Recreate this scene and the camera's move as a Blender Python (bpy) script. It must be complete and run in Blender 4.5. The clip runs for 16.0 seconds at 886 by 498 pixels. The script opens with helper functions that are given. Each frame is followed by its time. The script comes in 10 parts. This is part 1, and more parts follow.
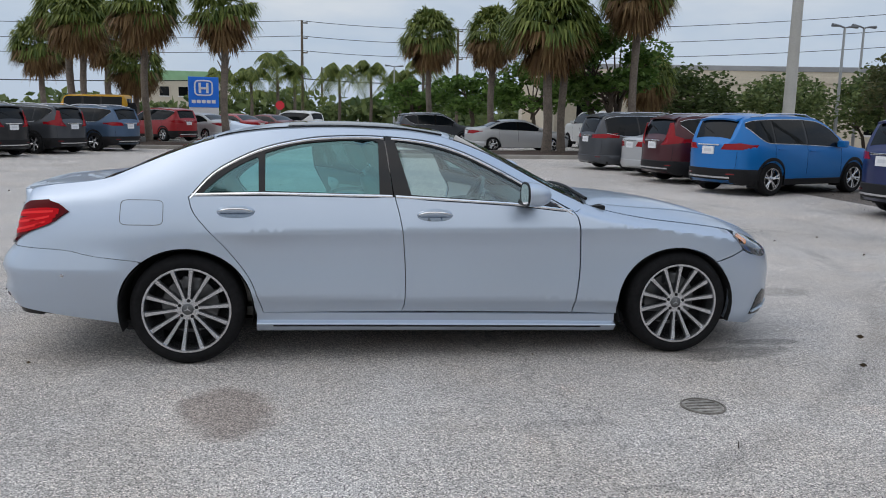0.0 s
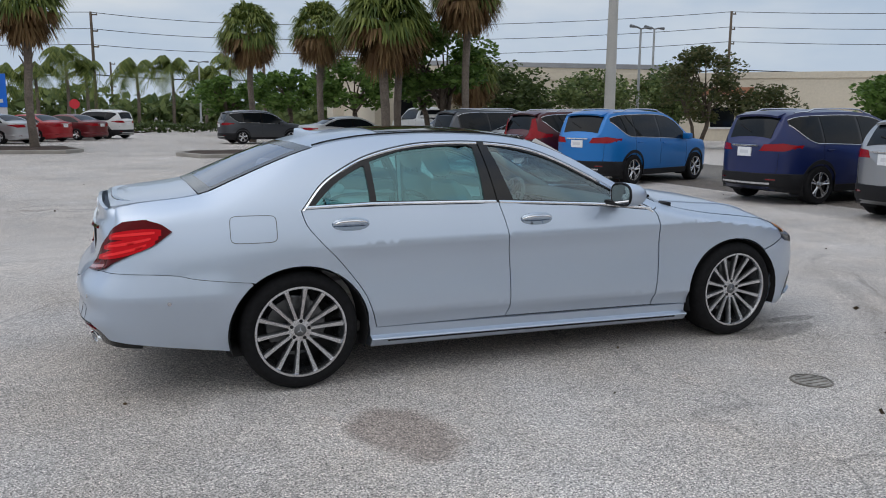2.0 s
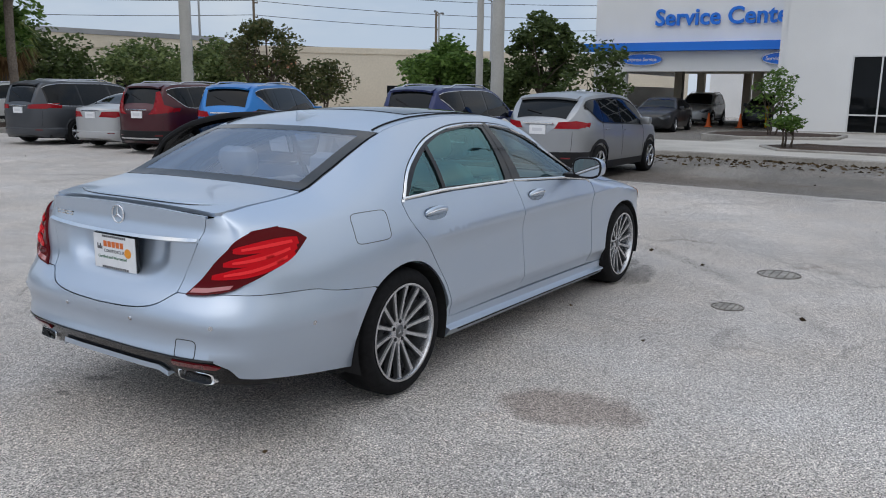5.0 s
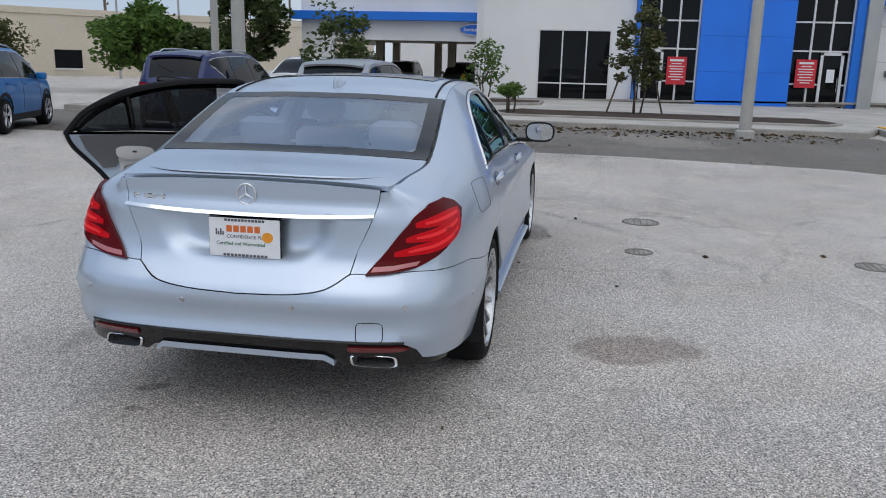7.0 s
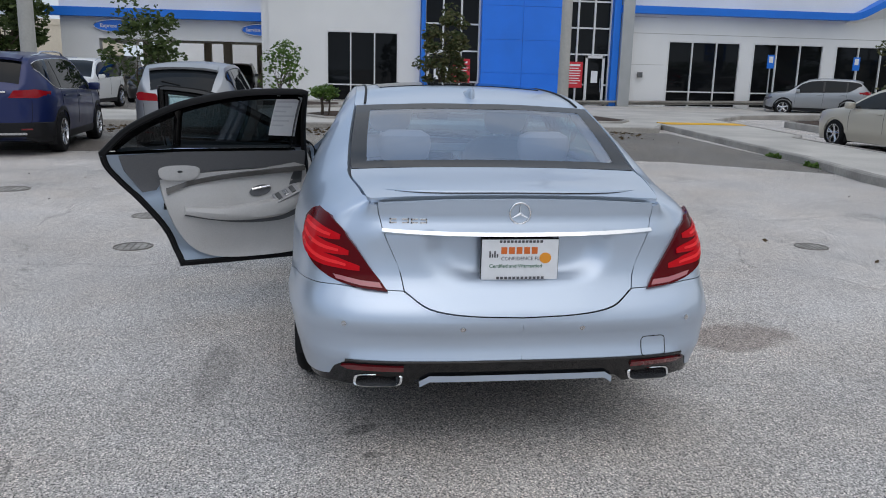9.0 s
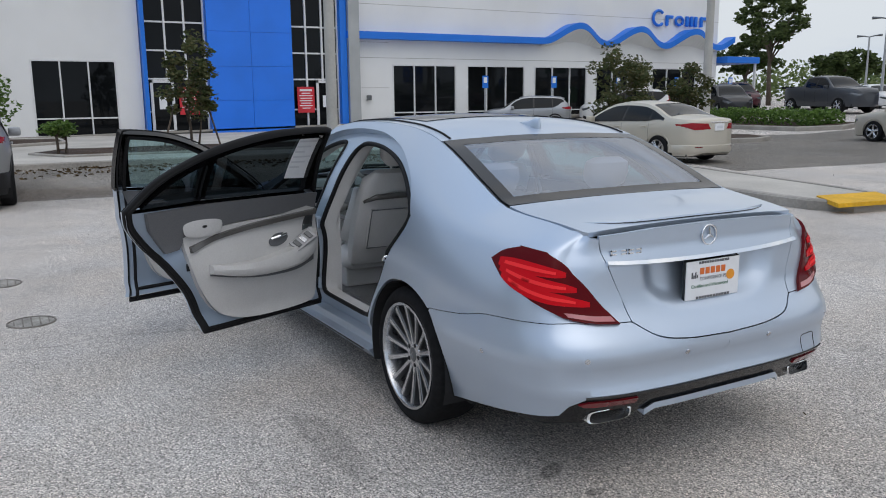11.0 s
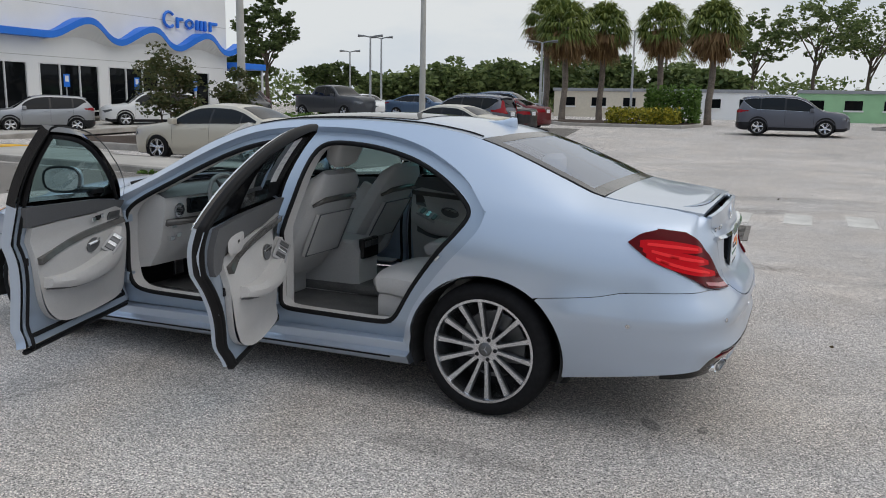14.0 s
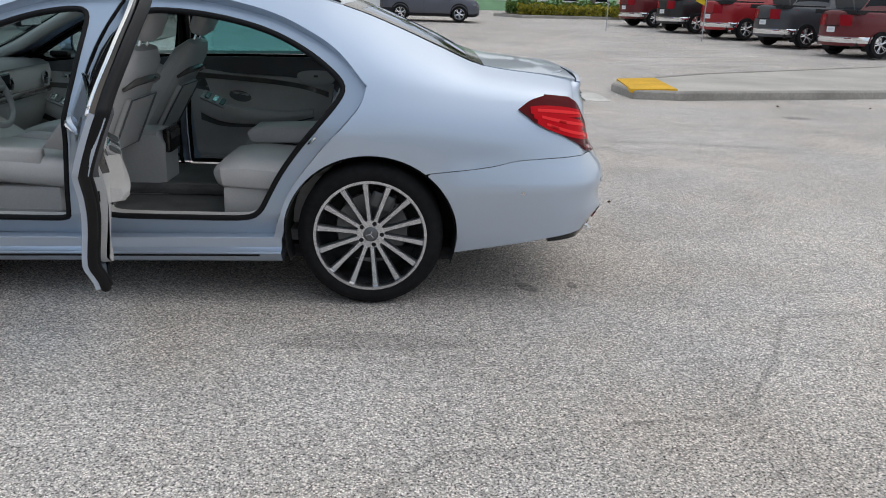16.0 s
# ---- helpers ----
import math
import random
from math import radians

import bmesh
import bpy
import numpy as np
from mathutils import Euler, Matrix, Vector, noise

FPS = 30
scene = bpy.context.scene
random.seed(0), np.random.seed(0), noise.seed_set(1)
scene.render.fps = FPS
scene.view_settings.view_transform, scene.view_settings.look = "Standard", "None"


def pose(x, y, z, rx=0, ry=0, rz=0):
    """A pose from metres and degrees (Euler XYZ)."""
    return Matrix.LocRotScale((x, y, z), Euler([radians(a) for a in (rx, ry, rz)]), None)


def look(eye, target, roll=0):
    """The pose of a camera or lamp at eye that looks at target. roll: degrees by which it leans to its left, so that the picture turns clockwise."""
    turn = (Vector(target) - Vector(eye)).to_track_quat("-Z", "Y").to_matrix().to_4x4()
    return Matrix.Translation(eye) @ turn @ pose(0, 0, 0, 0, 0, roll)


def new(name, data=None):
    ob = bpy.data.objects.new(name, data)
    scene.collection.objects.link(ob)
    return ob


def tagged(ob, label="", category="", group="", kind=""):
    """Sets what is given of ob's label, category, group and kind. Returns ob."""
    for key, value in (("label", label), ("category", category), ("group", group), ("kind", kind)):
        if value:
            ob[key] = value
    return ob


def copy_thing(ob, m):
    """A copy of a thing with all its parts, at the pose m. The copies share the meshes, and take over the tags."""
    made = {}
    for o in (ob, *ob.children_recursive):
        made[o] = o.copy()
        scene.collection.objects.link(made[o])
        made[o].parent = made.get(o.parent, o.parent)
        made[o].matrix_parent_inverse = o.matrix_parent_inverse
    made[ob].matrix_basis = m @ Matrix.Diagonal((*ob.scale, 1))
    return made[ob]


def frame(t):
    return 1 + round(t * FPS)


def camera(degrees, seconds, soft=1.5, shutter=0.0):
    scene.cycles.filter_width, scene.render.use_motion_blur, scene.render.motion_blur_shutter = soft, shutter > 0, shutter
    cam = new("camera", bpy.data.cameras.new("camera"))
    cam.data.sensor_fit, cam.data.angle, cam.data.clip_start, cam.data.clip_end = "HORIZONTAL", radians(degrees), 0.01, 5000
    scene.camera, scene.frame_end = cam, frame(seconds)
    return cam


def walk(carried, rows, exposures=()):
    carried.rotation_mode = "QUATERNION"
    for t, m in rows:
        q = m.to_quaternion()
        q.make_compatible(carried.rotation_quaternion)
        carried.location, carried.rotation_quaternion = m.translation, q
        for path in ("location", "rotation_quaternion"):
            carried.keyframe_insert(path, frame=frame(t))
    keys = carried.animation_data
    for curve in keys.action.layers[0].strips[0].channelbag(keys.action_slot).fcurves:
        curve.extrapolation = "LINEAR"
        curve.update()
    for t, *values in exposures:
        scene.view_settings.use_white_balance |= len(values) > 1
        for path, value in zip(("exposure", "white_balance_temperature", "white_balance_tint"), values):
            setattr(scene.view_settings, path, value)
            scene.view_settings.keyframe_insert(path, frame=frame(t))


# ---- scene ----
cam = camera(58.0, 16.0, 1.0)
PATH = [
    (0, (-0.724, -5.846, 1.545), (-0.44, -3.893, 1.218), 1.1),
    (0.5, (-1.204, -5.743, 1.548), (-0.836, -3.807, 1.206), 1.0),
    (1, (-1.659, -5.618, 1.55), (-1.172, -3.707, 1.218), 0.9),
    (1.5, (-2.13, -5.533, 1.566), (-1.46, -3.678, 1.237), 0.7),
    (2, (-2.553, -5.324, 1.577), (-1.791, -3.505, 1.246), 0.4),
    (2.5, (-3.02, -5.137, 1.589), (-2.062, -3.413, 1.262), 1.0),
    (3, (-3.44, -4.883, 1.583), (-2.369, -3.227, 1.251), 1.5),
    (3.5, (-3.853, -4.544, 1.586), (-2.628, -3.0, 1.248), 1.6),
    (4, (-4.266, -4.194, 1.585), (-2.894, -2.778, 1.25), 1.2),
    (4.5, (-4.564, -3.733, 1.588), (-3.071, -2.45, 1.237), 1.0),
    (5, (-4.902, -3.308, 1.608), (-3.257, -2.239, 1.22), 0.8),
    (7.5, (-5.781, -0.854, 1.559), (-3.841, -0.651, 1.116), 1.5),
    (8, (-5.798, -0.323, 1.567), (-3.847, -0.254, 1.133), 1.7),
    (8.5, (-5.81, 0.23, 1.574), (-3.861, 0.115, 1.142), 2.3),
    (9, (-5.692, 0.738, 1.566), (-3.759, 0.467, 1.132), 1.4),
    (11.5, (-4.739, 3.009, 1.609), (-3.182, 1.804, 1.256), -0.3),
    (12, (-4.452, 3.381, 1.618), (-3.098, 1.95, 1.276), -0.1),
    (12.5, (-4.102, 3.695, 1.608), (-2.839, 2.184, 1.262), -0.1),
    (13, (-3.731, 3.998, 1.569), (-2.611, 2.376, 1.23), 0.7),
    (13.5, (-3.368, 4.291, 1.542), (-2.413, 2.568, 1.198), 1.1),
    (14, (-2.98, 4.491, 1.551), (-2.166, 2.7, 1.196), 1.1),
    (14.5, (-2.602, 4.661, 1.546), (-1.952, 2.807, 1.175), 1.0),
    (15, (-2.225, 4.727, 1.534), (-1.708, 2.83, 1.166), 0.9),
    (15.5, (-1.935, 4.739, 1.498), (-1.652, 2.801, 1.09), 0.4),
    (16, (-1.809, 4.528, 1.412), (-1.871, 2.619, 0.819), 1.8),
]
walk(cam, [(t, look(eye, target, roll)) for t, eye, target, roll in PATH],
     [(0, 0.0, 6620, 10), (3.5, 0.0, 6720, 10), (5, 0.0, 6600, 10), (9, -0.02, 6540, 10), (12, 0.08, 6780, 10), (14.5, 0.06, 6980, 10), (16, 0.16, 6980, 10)])

# ---- light ----
SUN_DIR = Vector((-0.52, 0.16, 0.84)).normalized()
world = bpy.data.worlds.new("sky")
scene.world = world
world.use_nodes = True
wn, wl = world.node_tree.nodes, world.node_tree.links
sky_tex = wn.new("ShaderNodeTexSky")
sky_tex.sky_type = 'NISHITA'
sky_tex.sun_disc = False
sky_tex.sun_elevation = math.asin(SUN_DIR.z)
sky_tex.sun_rotation = math.atan2(SUN_DIR.x, SUN_DIR.y)
sky_tex.dust_density = 2.5
coord = wn.new("ShaderNodeTexCoord")
stretch = wn.new("ShaderNodeMapping")
stretch.inputs["Scale"].default_value = (1.0, 1.0, 3.2)
wl.new(coord.outputs["Generated"], stretch.inputs["Vector"])
cloud = wn.new("ShaderNodeTexNoise")
cloud.inputs["Scale"].default_value = 1.7
cloud.inputs["Detail"].default_value = 7
cloud.inputs["Roughness"].default_value = 0.55
wl.new(stretch.outputs["Vector"], cloud.inputs["Vector"])
ramp = wn.new("ShaderNodeValToRGB")
ramp.color_ramp.elements[0].position, ramp.color_ramp.elements[0].color = 0.40, (0.44, 0.57, 0.77, 1)
ramp.color_ramp.elements[1].position, ramp.color_ramp.elements[1].color = 0.62, (0.93, 0.95, 0.97, 1)
side_ = wn.new("ShaderNodeSeparateXYZ")
wl.new(coord.outputs["Generated"], side_.inputs["Vector"])
thick = wn.new("ShaderNodeMath")
thick.operation = 'MULTIPLY_ADD'
thick.inputs[1].default_value = -0.11
wl.new(side_.outputs["Y"], thick.inputs[0])
wl.new(cloud.outputs["Fac"], thick.inputs[2])
wl.new(thick.outputs[0], ramp.inputs["Fac"])
sky_scale = wn.new("ShaderNodeVectorMath")
sky_scale.operation = 'SCALE'
sky_scale.inputs["Scale"].default_value = 0.085
wl.new(sky_tex.outputs["Color"], sky_scale.inputs[0])
veil = wn.new("ShaderNodeMix")
veil.data_type = 'RGBA'
veil.inputs["Factor"].default_value = 0.75
wl.new(sky_scale.outputs["Vector"], veil.inputs["A"])
wl.new(ramp.outputs["Color"], veil.inputs["B"])
bg = wn["Background"]
bg.inputs["Strength"].default_value = 0.93
# bright haze towards the horizon
split = wn.new("ShaderNodeSeparateXYZ")
wl.new(coord.outputs["Generated"], split.inputs["Vector"])
low_sky = wn.new("ShaderNodeMapRange")
low_sky.interpolation_type = 'SMOOTHSTEP'
for key, v in zip(("From Min", "From Max", "To Min", "To Max"), (-0.02, 0.30, 0.55, 0.0)):
    low_sky.inputs[key].default_value = v
wl.new(split.outputs["Z"], low_sky.inputs["Value"])
haze = wn.new("ShaderNodeMix")
haze.data_type = 'RGBA'
haze.inputs["B"].default_value = (0.62, 0.73, 0.87, 1)
wl.new(low_sky.outputs["Result"], haze.inputs["Factor"])
wl.new(veil.outputs["Result"], haze.inputs["A"])
# an overcast sky is brightest overhead
crown = wn.new("ShaderNodeMapRange")
crown.interpolation_type = 'SMOOTHSTEP'
for key, v in zip(("From Min", "From Max", "To Min", "To Max"), (0.22, 0.95, 1.0, 1.45)):
    crown.inputs[key].default_value = v
wl.new(split.outputs["Z"], crown.inputs["Value"])
lift_ = wn.new("ShaderNodeVectorMath")
lift_.operation = 'SCALE'
wl.new(haze.outputs["Result"], lift_.inputs[0])
wl.new(crown.outputs["Result"], lift_.inputs["Scale"])
wl.new(lift_.outputs["Vector"], bg.inputs["Color"])
sun = new("sun", bpy.data.lights.new("sun", 'SUN'))
sun.data.energy, sun.data.angle, sun.data.color = 0.36, radians(60), (1.0, 0.975, 0.94)
sun.matrix_world = look(SUN_DIR * 60, (0, 0, 0))


# ---- materials ----
def mat(name, color, rough=0.5, metal=0.0, grain=None, stain=None, bump=None, coat=0.0, trans=0.0, spec=0.5, random_tint=0.0, emit=0.0, ior=1.45):
    """grain, stain: (scale, strength) of fine and broad variation; bump: (scale, height)."""
    m = bpy.data.materials.new(name)
    m.use_nodes = True
    n, l = m.node_tree.nodes, m.node_tree.links
    p = n["Principled BSDF"]
    p.inputs["Base Color"].default_value = (*color, 1)
    p.inputs["Roughness"].default_value = rough
    p.inputs["Metallic"].default_value = metal
    p.inputs["Coat Weight"].default_value = coat
    p.inputs["Coat Roughness"].default_value = 0.04
    p.inputs["Transmission Weight"].default_value = trans
    p.inputs["Specular IOR Level"].default_value = spec
    p.inputs["IOR"].default_value = ior
    if emit:
        p.inputs["Emission Color"].default_value = (*color, 1)
        p.inputs["Emission Strength"].default_value = emit
    tc = n.new("ShaderNodeTexCoord")
    last = None
    for spec_, detail in ((grain, 3), (stain, 5)):
        if not spec_:
            continue
        t = n.new("ShaderNodeTexNoise")
        t.inputs["Scale"].default_value, t.inputs["Detail"].default_value = spec_[0], detail
        l.new(tc.outputs["Object"], t.inputs["Vector"])
        r = n.new("ShaderNodeMapRange")
        r.inputs["From Min"].default_value, r.inputs["From Max"].default_value = 0.3, 0.7
        r.inputs["To Min"].default_value, r.inputs["To Max"].default_value = 1 - spec_[1], 1 + spec_[1]
        l.new(t.outputs["Fac"], r.inputs["Value"])
        x = n.new("ShaderNodeVectorMath")
        x.operation = 'SCALE'
        if last is None:
            x.inputs[0].default_value = color
        else:
            l.new(last, x.inputs[0])
        l.new(r.outputs["Result"], x.inputs["Scale"])
        last = x.outputs["Vector"]
    if random_tint:
        o = n.new("ShaderNodeObjectInfo")
        r = n.new("ShaderNodeMapRange")
        r.inputs["To Min"].default_value, r.inputs["To Max"].default_value = 1 - random_tint, 1 + random_tint
        l.new(o.outputs["Random"], r.inputs["Value"])
        x = n.new("ShaderNodeVectorMath")
        x.operation = 'SCALE'
        if last is None:
            x.inputs[0].default_value = color
        else:
            l.new(last, x.inputs[0])
        l.new(r.outputs["Result"], x.inputs["Scale"])
        last = x.outputs["Vector"]
    if last is not None:
        l.new(last, p.inputs["Base Color"])
    if bump:
        t = n.new("ShaderNodeTexNoise")
        t.inputs["Scale"].default_value, t.inputs["Detail"].default_value = bump[0], 4
        l.new(tc.outputs["Object"], t.inputs["Vector"])
        b = n.new("ShaderNodeBump")
        b.inputs["Strength"].default_value, b.inputs["Distance"].default_value = 0.6, bump[1]
        l.new(t.outputs["Fac"], b.inputs["Height"])
        l.new(b.outputs["Normal"], p.inputs["Normal"])
    return m


def leaf_mat(name, a, b, rough=0.55):
    """Foliage between two colours, leaf by leaf."""
    m = bpy.data.materials.new(name)
    m.use_nodes = True
    n, l = m.node_tree.nodes, m.node_tree.links
    p = n["Principled BSDF"]
    g = n.new("ShaderNodeNewGeometry")
    r = n.new("ShaderNodeValToRGB")
    r.color_ramp.elements[0].color, r.color_ramp.elements[1].color = (*a, 1), (*b, 1)
    l.new(g.outputs["Random Per Island"], r.inputs["Fac"])
    l.new(r.outputs["Color"], p.inputs["Base Color"])
    p.inputs["Roughness"].default_value = rough
    p.inputs["Specular IOR Level"].default_value = 0.25
    through_ = n.new("ShaderNodeBsdfTranslucent")
    l.new(r.outputs["Color"], through_.inputs["Color"])
    x = n.new("ShaderNodeMixShader")
    x.inputs["Fac"].default_value = 0.35
    l.new(p.outputs["BSDF"], x.inputs[1])
    l.new(through_.outputs["BSDF"], x.inputs[2])
    l.new(x.outputs["Shader"], n["Material Output"].inputs["Surface"])
    return m


def glass_mat(name, tint, shine=(0.9, 0.9, 0.9), rough=0.0, ior=1.62):
    """Thin car or window glass: tinted see-through with a clear reflection."""
    m = bpy.data.materials.new(name)
    m.use_nodes = True
    n, l = m.node_tree.nodes, m.node_tree.links
    n.remove(n["Principled BSDF"])
    t = n.new("ShaderNodeBsdfTransparent")
    t.inputs["Color"].default_value = (*tint, 1)
    g = n.new("ShaderNodeBsdfGlossy")
    g.inputs["Roughness"].default_value = rough
    g.inputs["Color"].default_value = (*shine, 1)
    f = n.new("ShaderNodeLayerWeight")
    f.inputs["Blend"].default_value = 0.5
    q = n.new("ShaderNodeMath")
    q.operation = 'POWER'
    q.inputs[1].default_value = 4.5
    l.new(f.outputs["Facing"], q.inputs[0])
    r = n.new("ShaderNodeMapRange")
    r.inputs["To Min"].default_value, r.inputs["To Max"].default_value = ((ior - 1) / (ior + 1)) ** 2, 0.95
    l.new(q.outputs[0], r.inputs["Value"])
    x = n.new("ShaderNodeMixShader")
    l.new(r.outputs["Result"], x.inputs["Fac"])
    l.new(t.outputs["BSDF"], x.inputs[1])
    l.new(g.outputs["BSDF"], x.inputs[2])
    l.new(x.outputs["Shader"], n["Material Output"].inputs["Surface"])
    return m


def paint_mat(name, color, metal=0.55, rough=0.34, coat=0.7):
    """Car paint: flaked base under a clear coat, with faint dust."""
    m = bpy.data.materials.new(name)
    m.use_nodes = True
    n, l = m.node_tree.nodes, m.node_tree.links
    p = n["Principled BSDF"]
    p.inputs["Metallic"].default_value = metal
    p.inputs["Coat Weight"].default_value = coat
    p.inputs["Coat Roughness"].default_value = 0.05
    tc = n.new("ShaderNodeTexCoord")
    dust = n.new("ShaderNodeTexNoise")
    dust.inputs["Scale"].default_value, dust.inputs["Detail"].default_value = 2.3, 6
    l.new(tc.outputs["Object"], dust.inputs["Vector"])
    r = n.new("ShaderNodeMapRange")
    r.inputs["From Min"].default_value, r.inputs["From Max"].default_value = 0.3, 0.7
    r.inputs["To Min"].default_value, r.inputs["To Max"].default_value = rough - 0.03, rough + 0.05
    l.new(dust.outputs["Fac"], r.inputs["Value"])
    l.new(r.outputs["Result"], p.inputs["Roughness"])
    flake = n.new("ShaderNodeTexNoise")
    flake.inputs["Scale"].default_value = 900
    l.new(tc.outputs["Object"], flake.inputs["Vector"])
    r2 = n.new("ShaderNodeMapRange")
    r2.inputs["To Min"].default_value, r2.inputs["To Max"].default_value = 0.98, 1.02
    l.new(flake.outputs["Fac"], r2.inputs["Value"])
    x = n.new("ShaderNodeVectorMath")
    x.operation = 'SCALE'
    x.inputs[0].default_value = color
    l.new(r2.outputs["Result"], x.inputs["Scale"])
    l.new(x.outputs["Vector"], p.inputs["Base Color"])
    return m


SILVER_BLUE = paint_mat("silver_blue_paint", (0.52, 0.60, 0.71), 0.70, 0.34)
# the body's silver-blue again, darkened to hold the shade inside the door openings
SHADED_JAMB = paint_mat("jamb_paint", (0.40, 0.48, 0.58), 0.5, 0.35)
# body paint darkened to stand for the shade in the handle cups
CUP_SHADE = paint_mat("handle_recess_paint", (0.20, 0.245, 0.30), 0.85, 0.14)
CHROME = mat("chrome", (0.88, 0.89, 0.90), 0.08, 1.0)
SATIN = mat("satin_metal", (0.62, 0.63, 0.65), 0.26, 1.0, grain=(60, 0.06))
GUNMETAL = mat("gunmetal", (0.16, 0.165, 0.17), 0.35, 0.8)
RUBBER = mat("tyre_rubber", (0.011, 0.011, 0.012), 0.8, spec=0.2, grain=(40, 0.2), stain=(5, 0.25), bump=(90, 0.002))
SEAL = mat("seal_rubber", (0.006, 0.006, 0.007), 0.6, spec=0.3)
BLACK = mat("black_plastic", (0.013, 0.013, 0.0145), 0.5, spec=0.25, grain=(50, 0.2))
GLOSSBLACK = mat("gloss_black", (0.008, 0.008, 0.009), 0.14, coat=0.2, spec=0.4)
DARKVOID = mat("dark_underside", (0.015, 0.015, 0.016), 0.9, stain=(4, 0.3))
CARGLASS = glass_mat("car_glass", (0.46, 0.66, 0.67), (0.78, 0.90, 0.92), ior=2.3)
TINTGLASS = glass_mat("tinted_glass", (0.15, 0.47, 0.49), (0.50, 0.84, 0.86), ior=2.7)
# same rear glass for the open door, its dim outlook put into the tint
DIMMED_GLASS = glass_mat("dusky_rear_door_glass", (0.07, 0.09, 0.10), ior=1.5)
REARGLASS = glass_mat("rear_glass", (0.56, 0.64, 0.75), (0.78, 0.83, 0.93), ior=3.5)
DARKGLASS = mat("dark_glass", (0.006, 0.008, 0.010), 0.03, spec=0.26)
LAMPRED = mat("red_lamp_plastic", (0.30, 0.006, 0.012), 0.15, coat=0.2, spec=0.3)
SHOPGLASS = mat("showroom_glass", (0.006, 0.007, 0.008), 0.02, spec=0.22, stain=(0.4, 0.3))
MIRROR = mat("mirror", (0.55, 0.57, 0.60), 0.02, 1.0)
REDLENS = mat("red_lens", (0.10, 0.001, 0.003), 0.14, spec=0.16)
REDLED = mat("red_light_bar", (0.58, 0.004, 0.010), 0.2, spec=0.14)
HOTRED = mat("bright_red_lens", (0.92, 0.035, 0.040), 0.2, spec=0.14)
DEEPRED = mat("deep_red_lens", (0.16, 0.004, 0.008), 0.10, coat=1.0)
CLEARLENS = mat("clear_lens", (0.16, 0.17, 0.185), 0.08, 0.5, coat=1.0)
AMBER = mat("amber_lens", (0.8, 0.25, 0.02), 0.15, coat=1.0)
LEATHER = mat("grey_leather", (0.56, 0.55, 0.54), 0.48, grain=(140, 0.05), stain=(3, 0.06), bump=(220, 0.0012))
LEATHER_D = mat("dark_grey_leather", (0.13, 0.132, 0.138), 0.5, grain=(140, 0.08), bump=(220, 0.0012))
CARPET = mat("grey_carpet", (0.15, 0.147, 0.145), 0.95, grain=(260, 0.3), stain=(5, 0.2))
LINER = mat("headliner_cloth", (0.50, 0.49, 0.47), 0.9, grain=(200, 0.06))
WOODTRIM = mat("dark_satin_trim", (0.10, 0.095, 0.09), 0.25, coat=0.5, grain=(12, 0.2))
PAPER = mat("paper", (0.80, 0.81, 0.83), 0.7, grain=(30, 0.03))
PRINT = mat("faint_print", (0.66, 0.67, 0.70), 0.7)
WHITEPAINT = mat("white_stucco", (0.80, 0.80, 0.795), 0.75, grain=(25, 0.03), stain=(0.35, 0.06), bump=(60, 0.002))
CREAM = mat("cream_stucco", (0.60, 0.54, 0.44), 0.85, grain=(6, 0.05), stain=(0.1, 0.12))
BLUEPANEL = mat("blue_metal_panel", (0.012, 0.19, 0.84), 0.38, stain=(0.5, 0.08), coat=0.2)
BLUEBAND = mat("blue_band", (0.012, 0.18, 0.72), 0.42, stain=(0.5, 0.06))
WHITEFRAME = mat("white_aluminium", (0.72, 0.72, 0.72), 0.4)
GREYMETAL = mat("brushed_column_metal", (0.45, 0.46, 0.46), 0.42, 0.5, stain=(0.8, 0.08))
SIGNRED = mat("red_sign", (0.62, 0.03, 0.045), 0.5)
SIGNWHITE = mat("white_letter", (0.82, 0.82, 0.82), 0.5)
CONCRETE = mat("concrete_walk", (0.46, 0.435, 0.395), 0.9, grain=(30, 0.10), stain=(0.7, 0.16), bump=(80, 0.003))
KERBMAT = mat("kerb_concrete", (0.33, 0.31, 0.28), 0.9, grain=(22, 0.12), stain=(1.2, 0.25), bump=(60, 0.004))
POLEMAT = mat("concrete_pole", (0.46, 0.45, 0.42), 0.8, grain=(20, 0.06), stain=(1.0, 0.1))
STEELPOLE = mat("grey_steel_pole", (0.40, 0.41, 0.42), 0.5, 0.3, stain=(1.5, 0.1))
YELLOW = mat("yellow_paint", (0.72, 0.40, 0.02), 0.8, grain=(20, 0.12), stain=(2, 0.15))
ROADWHITE = mat("worn_white_paint", (0.60, 0.58, 0.54), 0.85, grain=(30, 0.15), stain=(2.5, 0.15))
MULCH = mat("mulch", (0.055, 0.035, 0.024), 0.95, grain=(30, 0.4), stain=(2, 0.3), bump=(40, 0.02))
IRON = mat("cast_iron", (0.19, 0.172, 0.152), 0.8, 0.2, grain=(60, 0.3), stain=(6, 0.3), bump=(90, 0.003))
TIMBER = mat("weathered_timber", (0.14, 0.11, 0.085), 0.85, grain=(14, 0.25), stain=(1.5, 0.2))
CABLE = mat("cable_black", (0.02, 0.02, 0.022), 0.6)
BARK = mat("bark", (0.11, 0.085, 0.065), 0.9, grain=(14, 0.3), stain=(2, 0.2), bump=(25, 0.015))
PALMBARK = mat("palm_bark", (0.17, 0.14, 0.115), 0.9, grain=(16, 0.3), stain=(2, 0.2), bump=(22, 0.02))
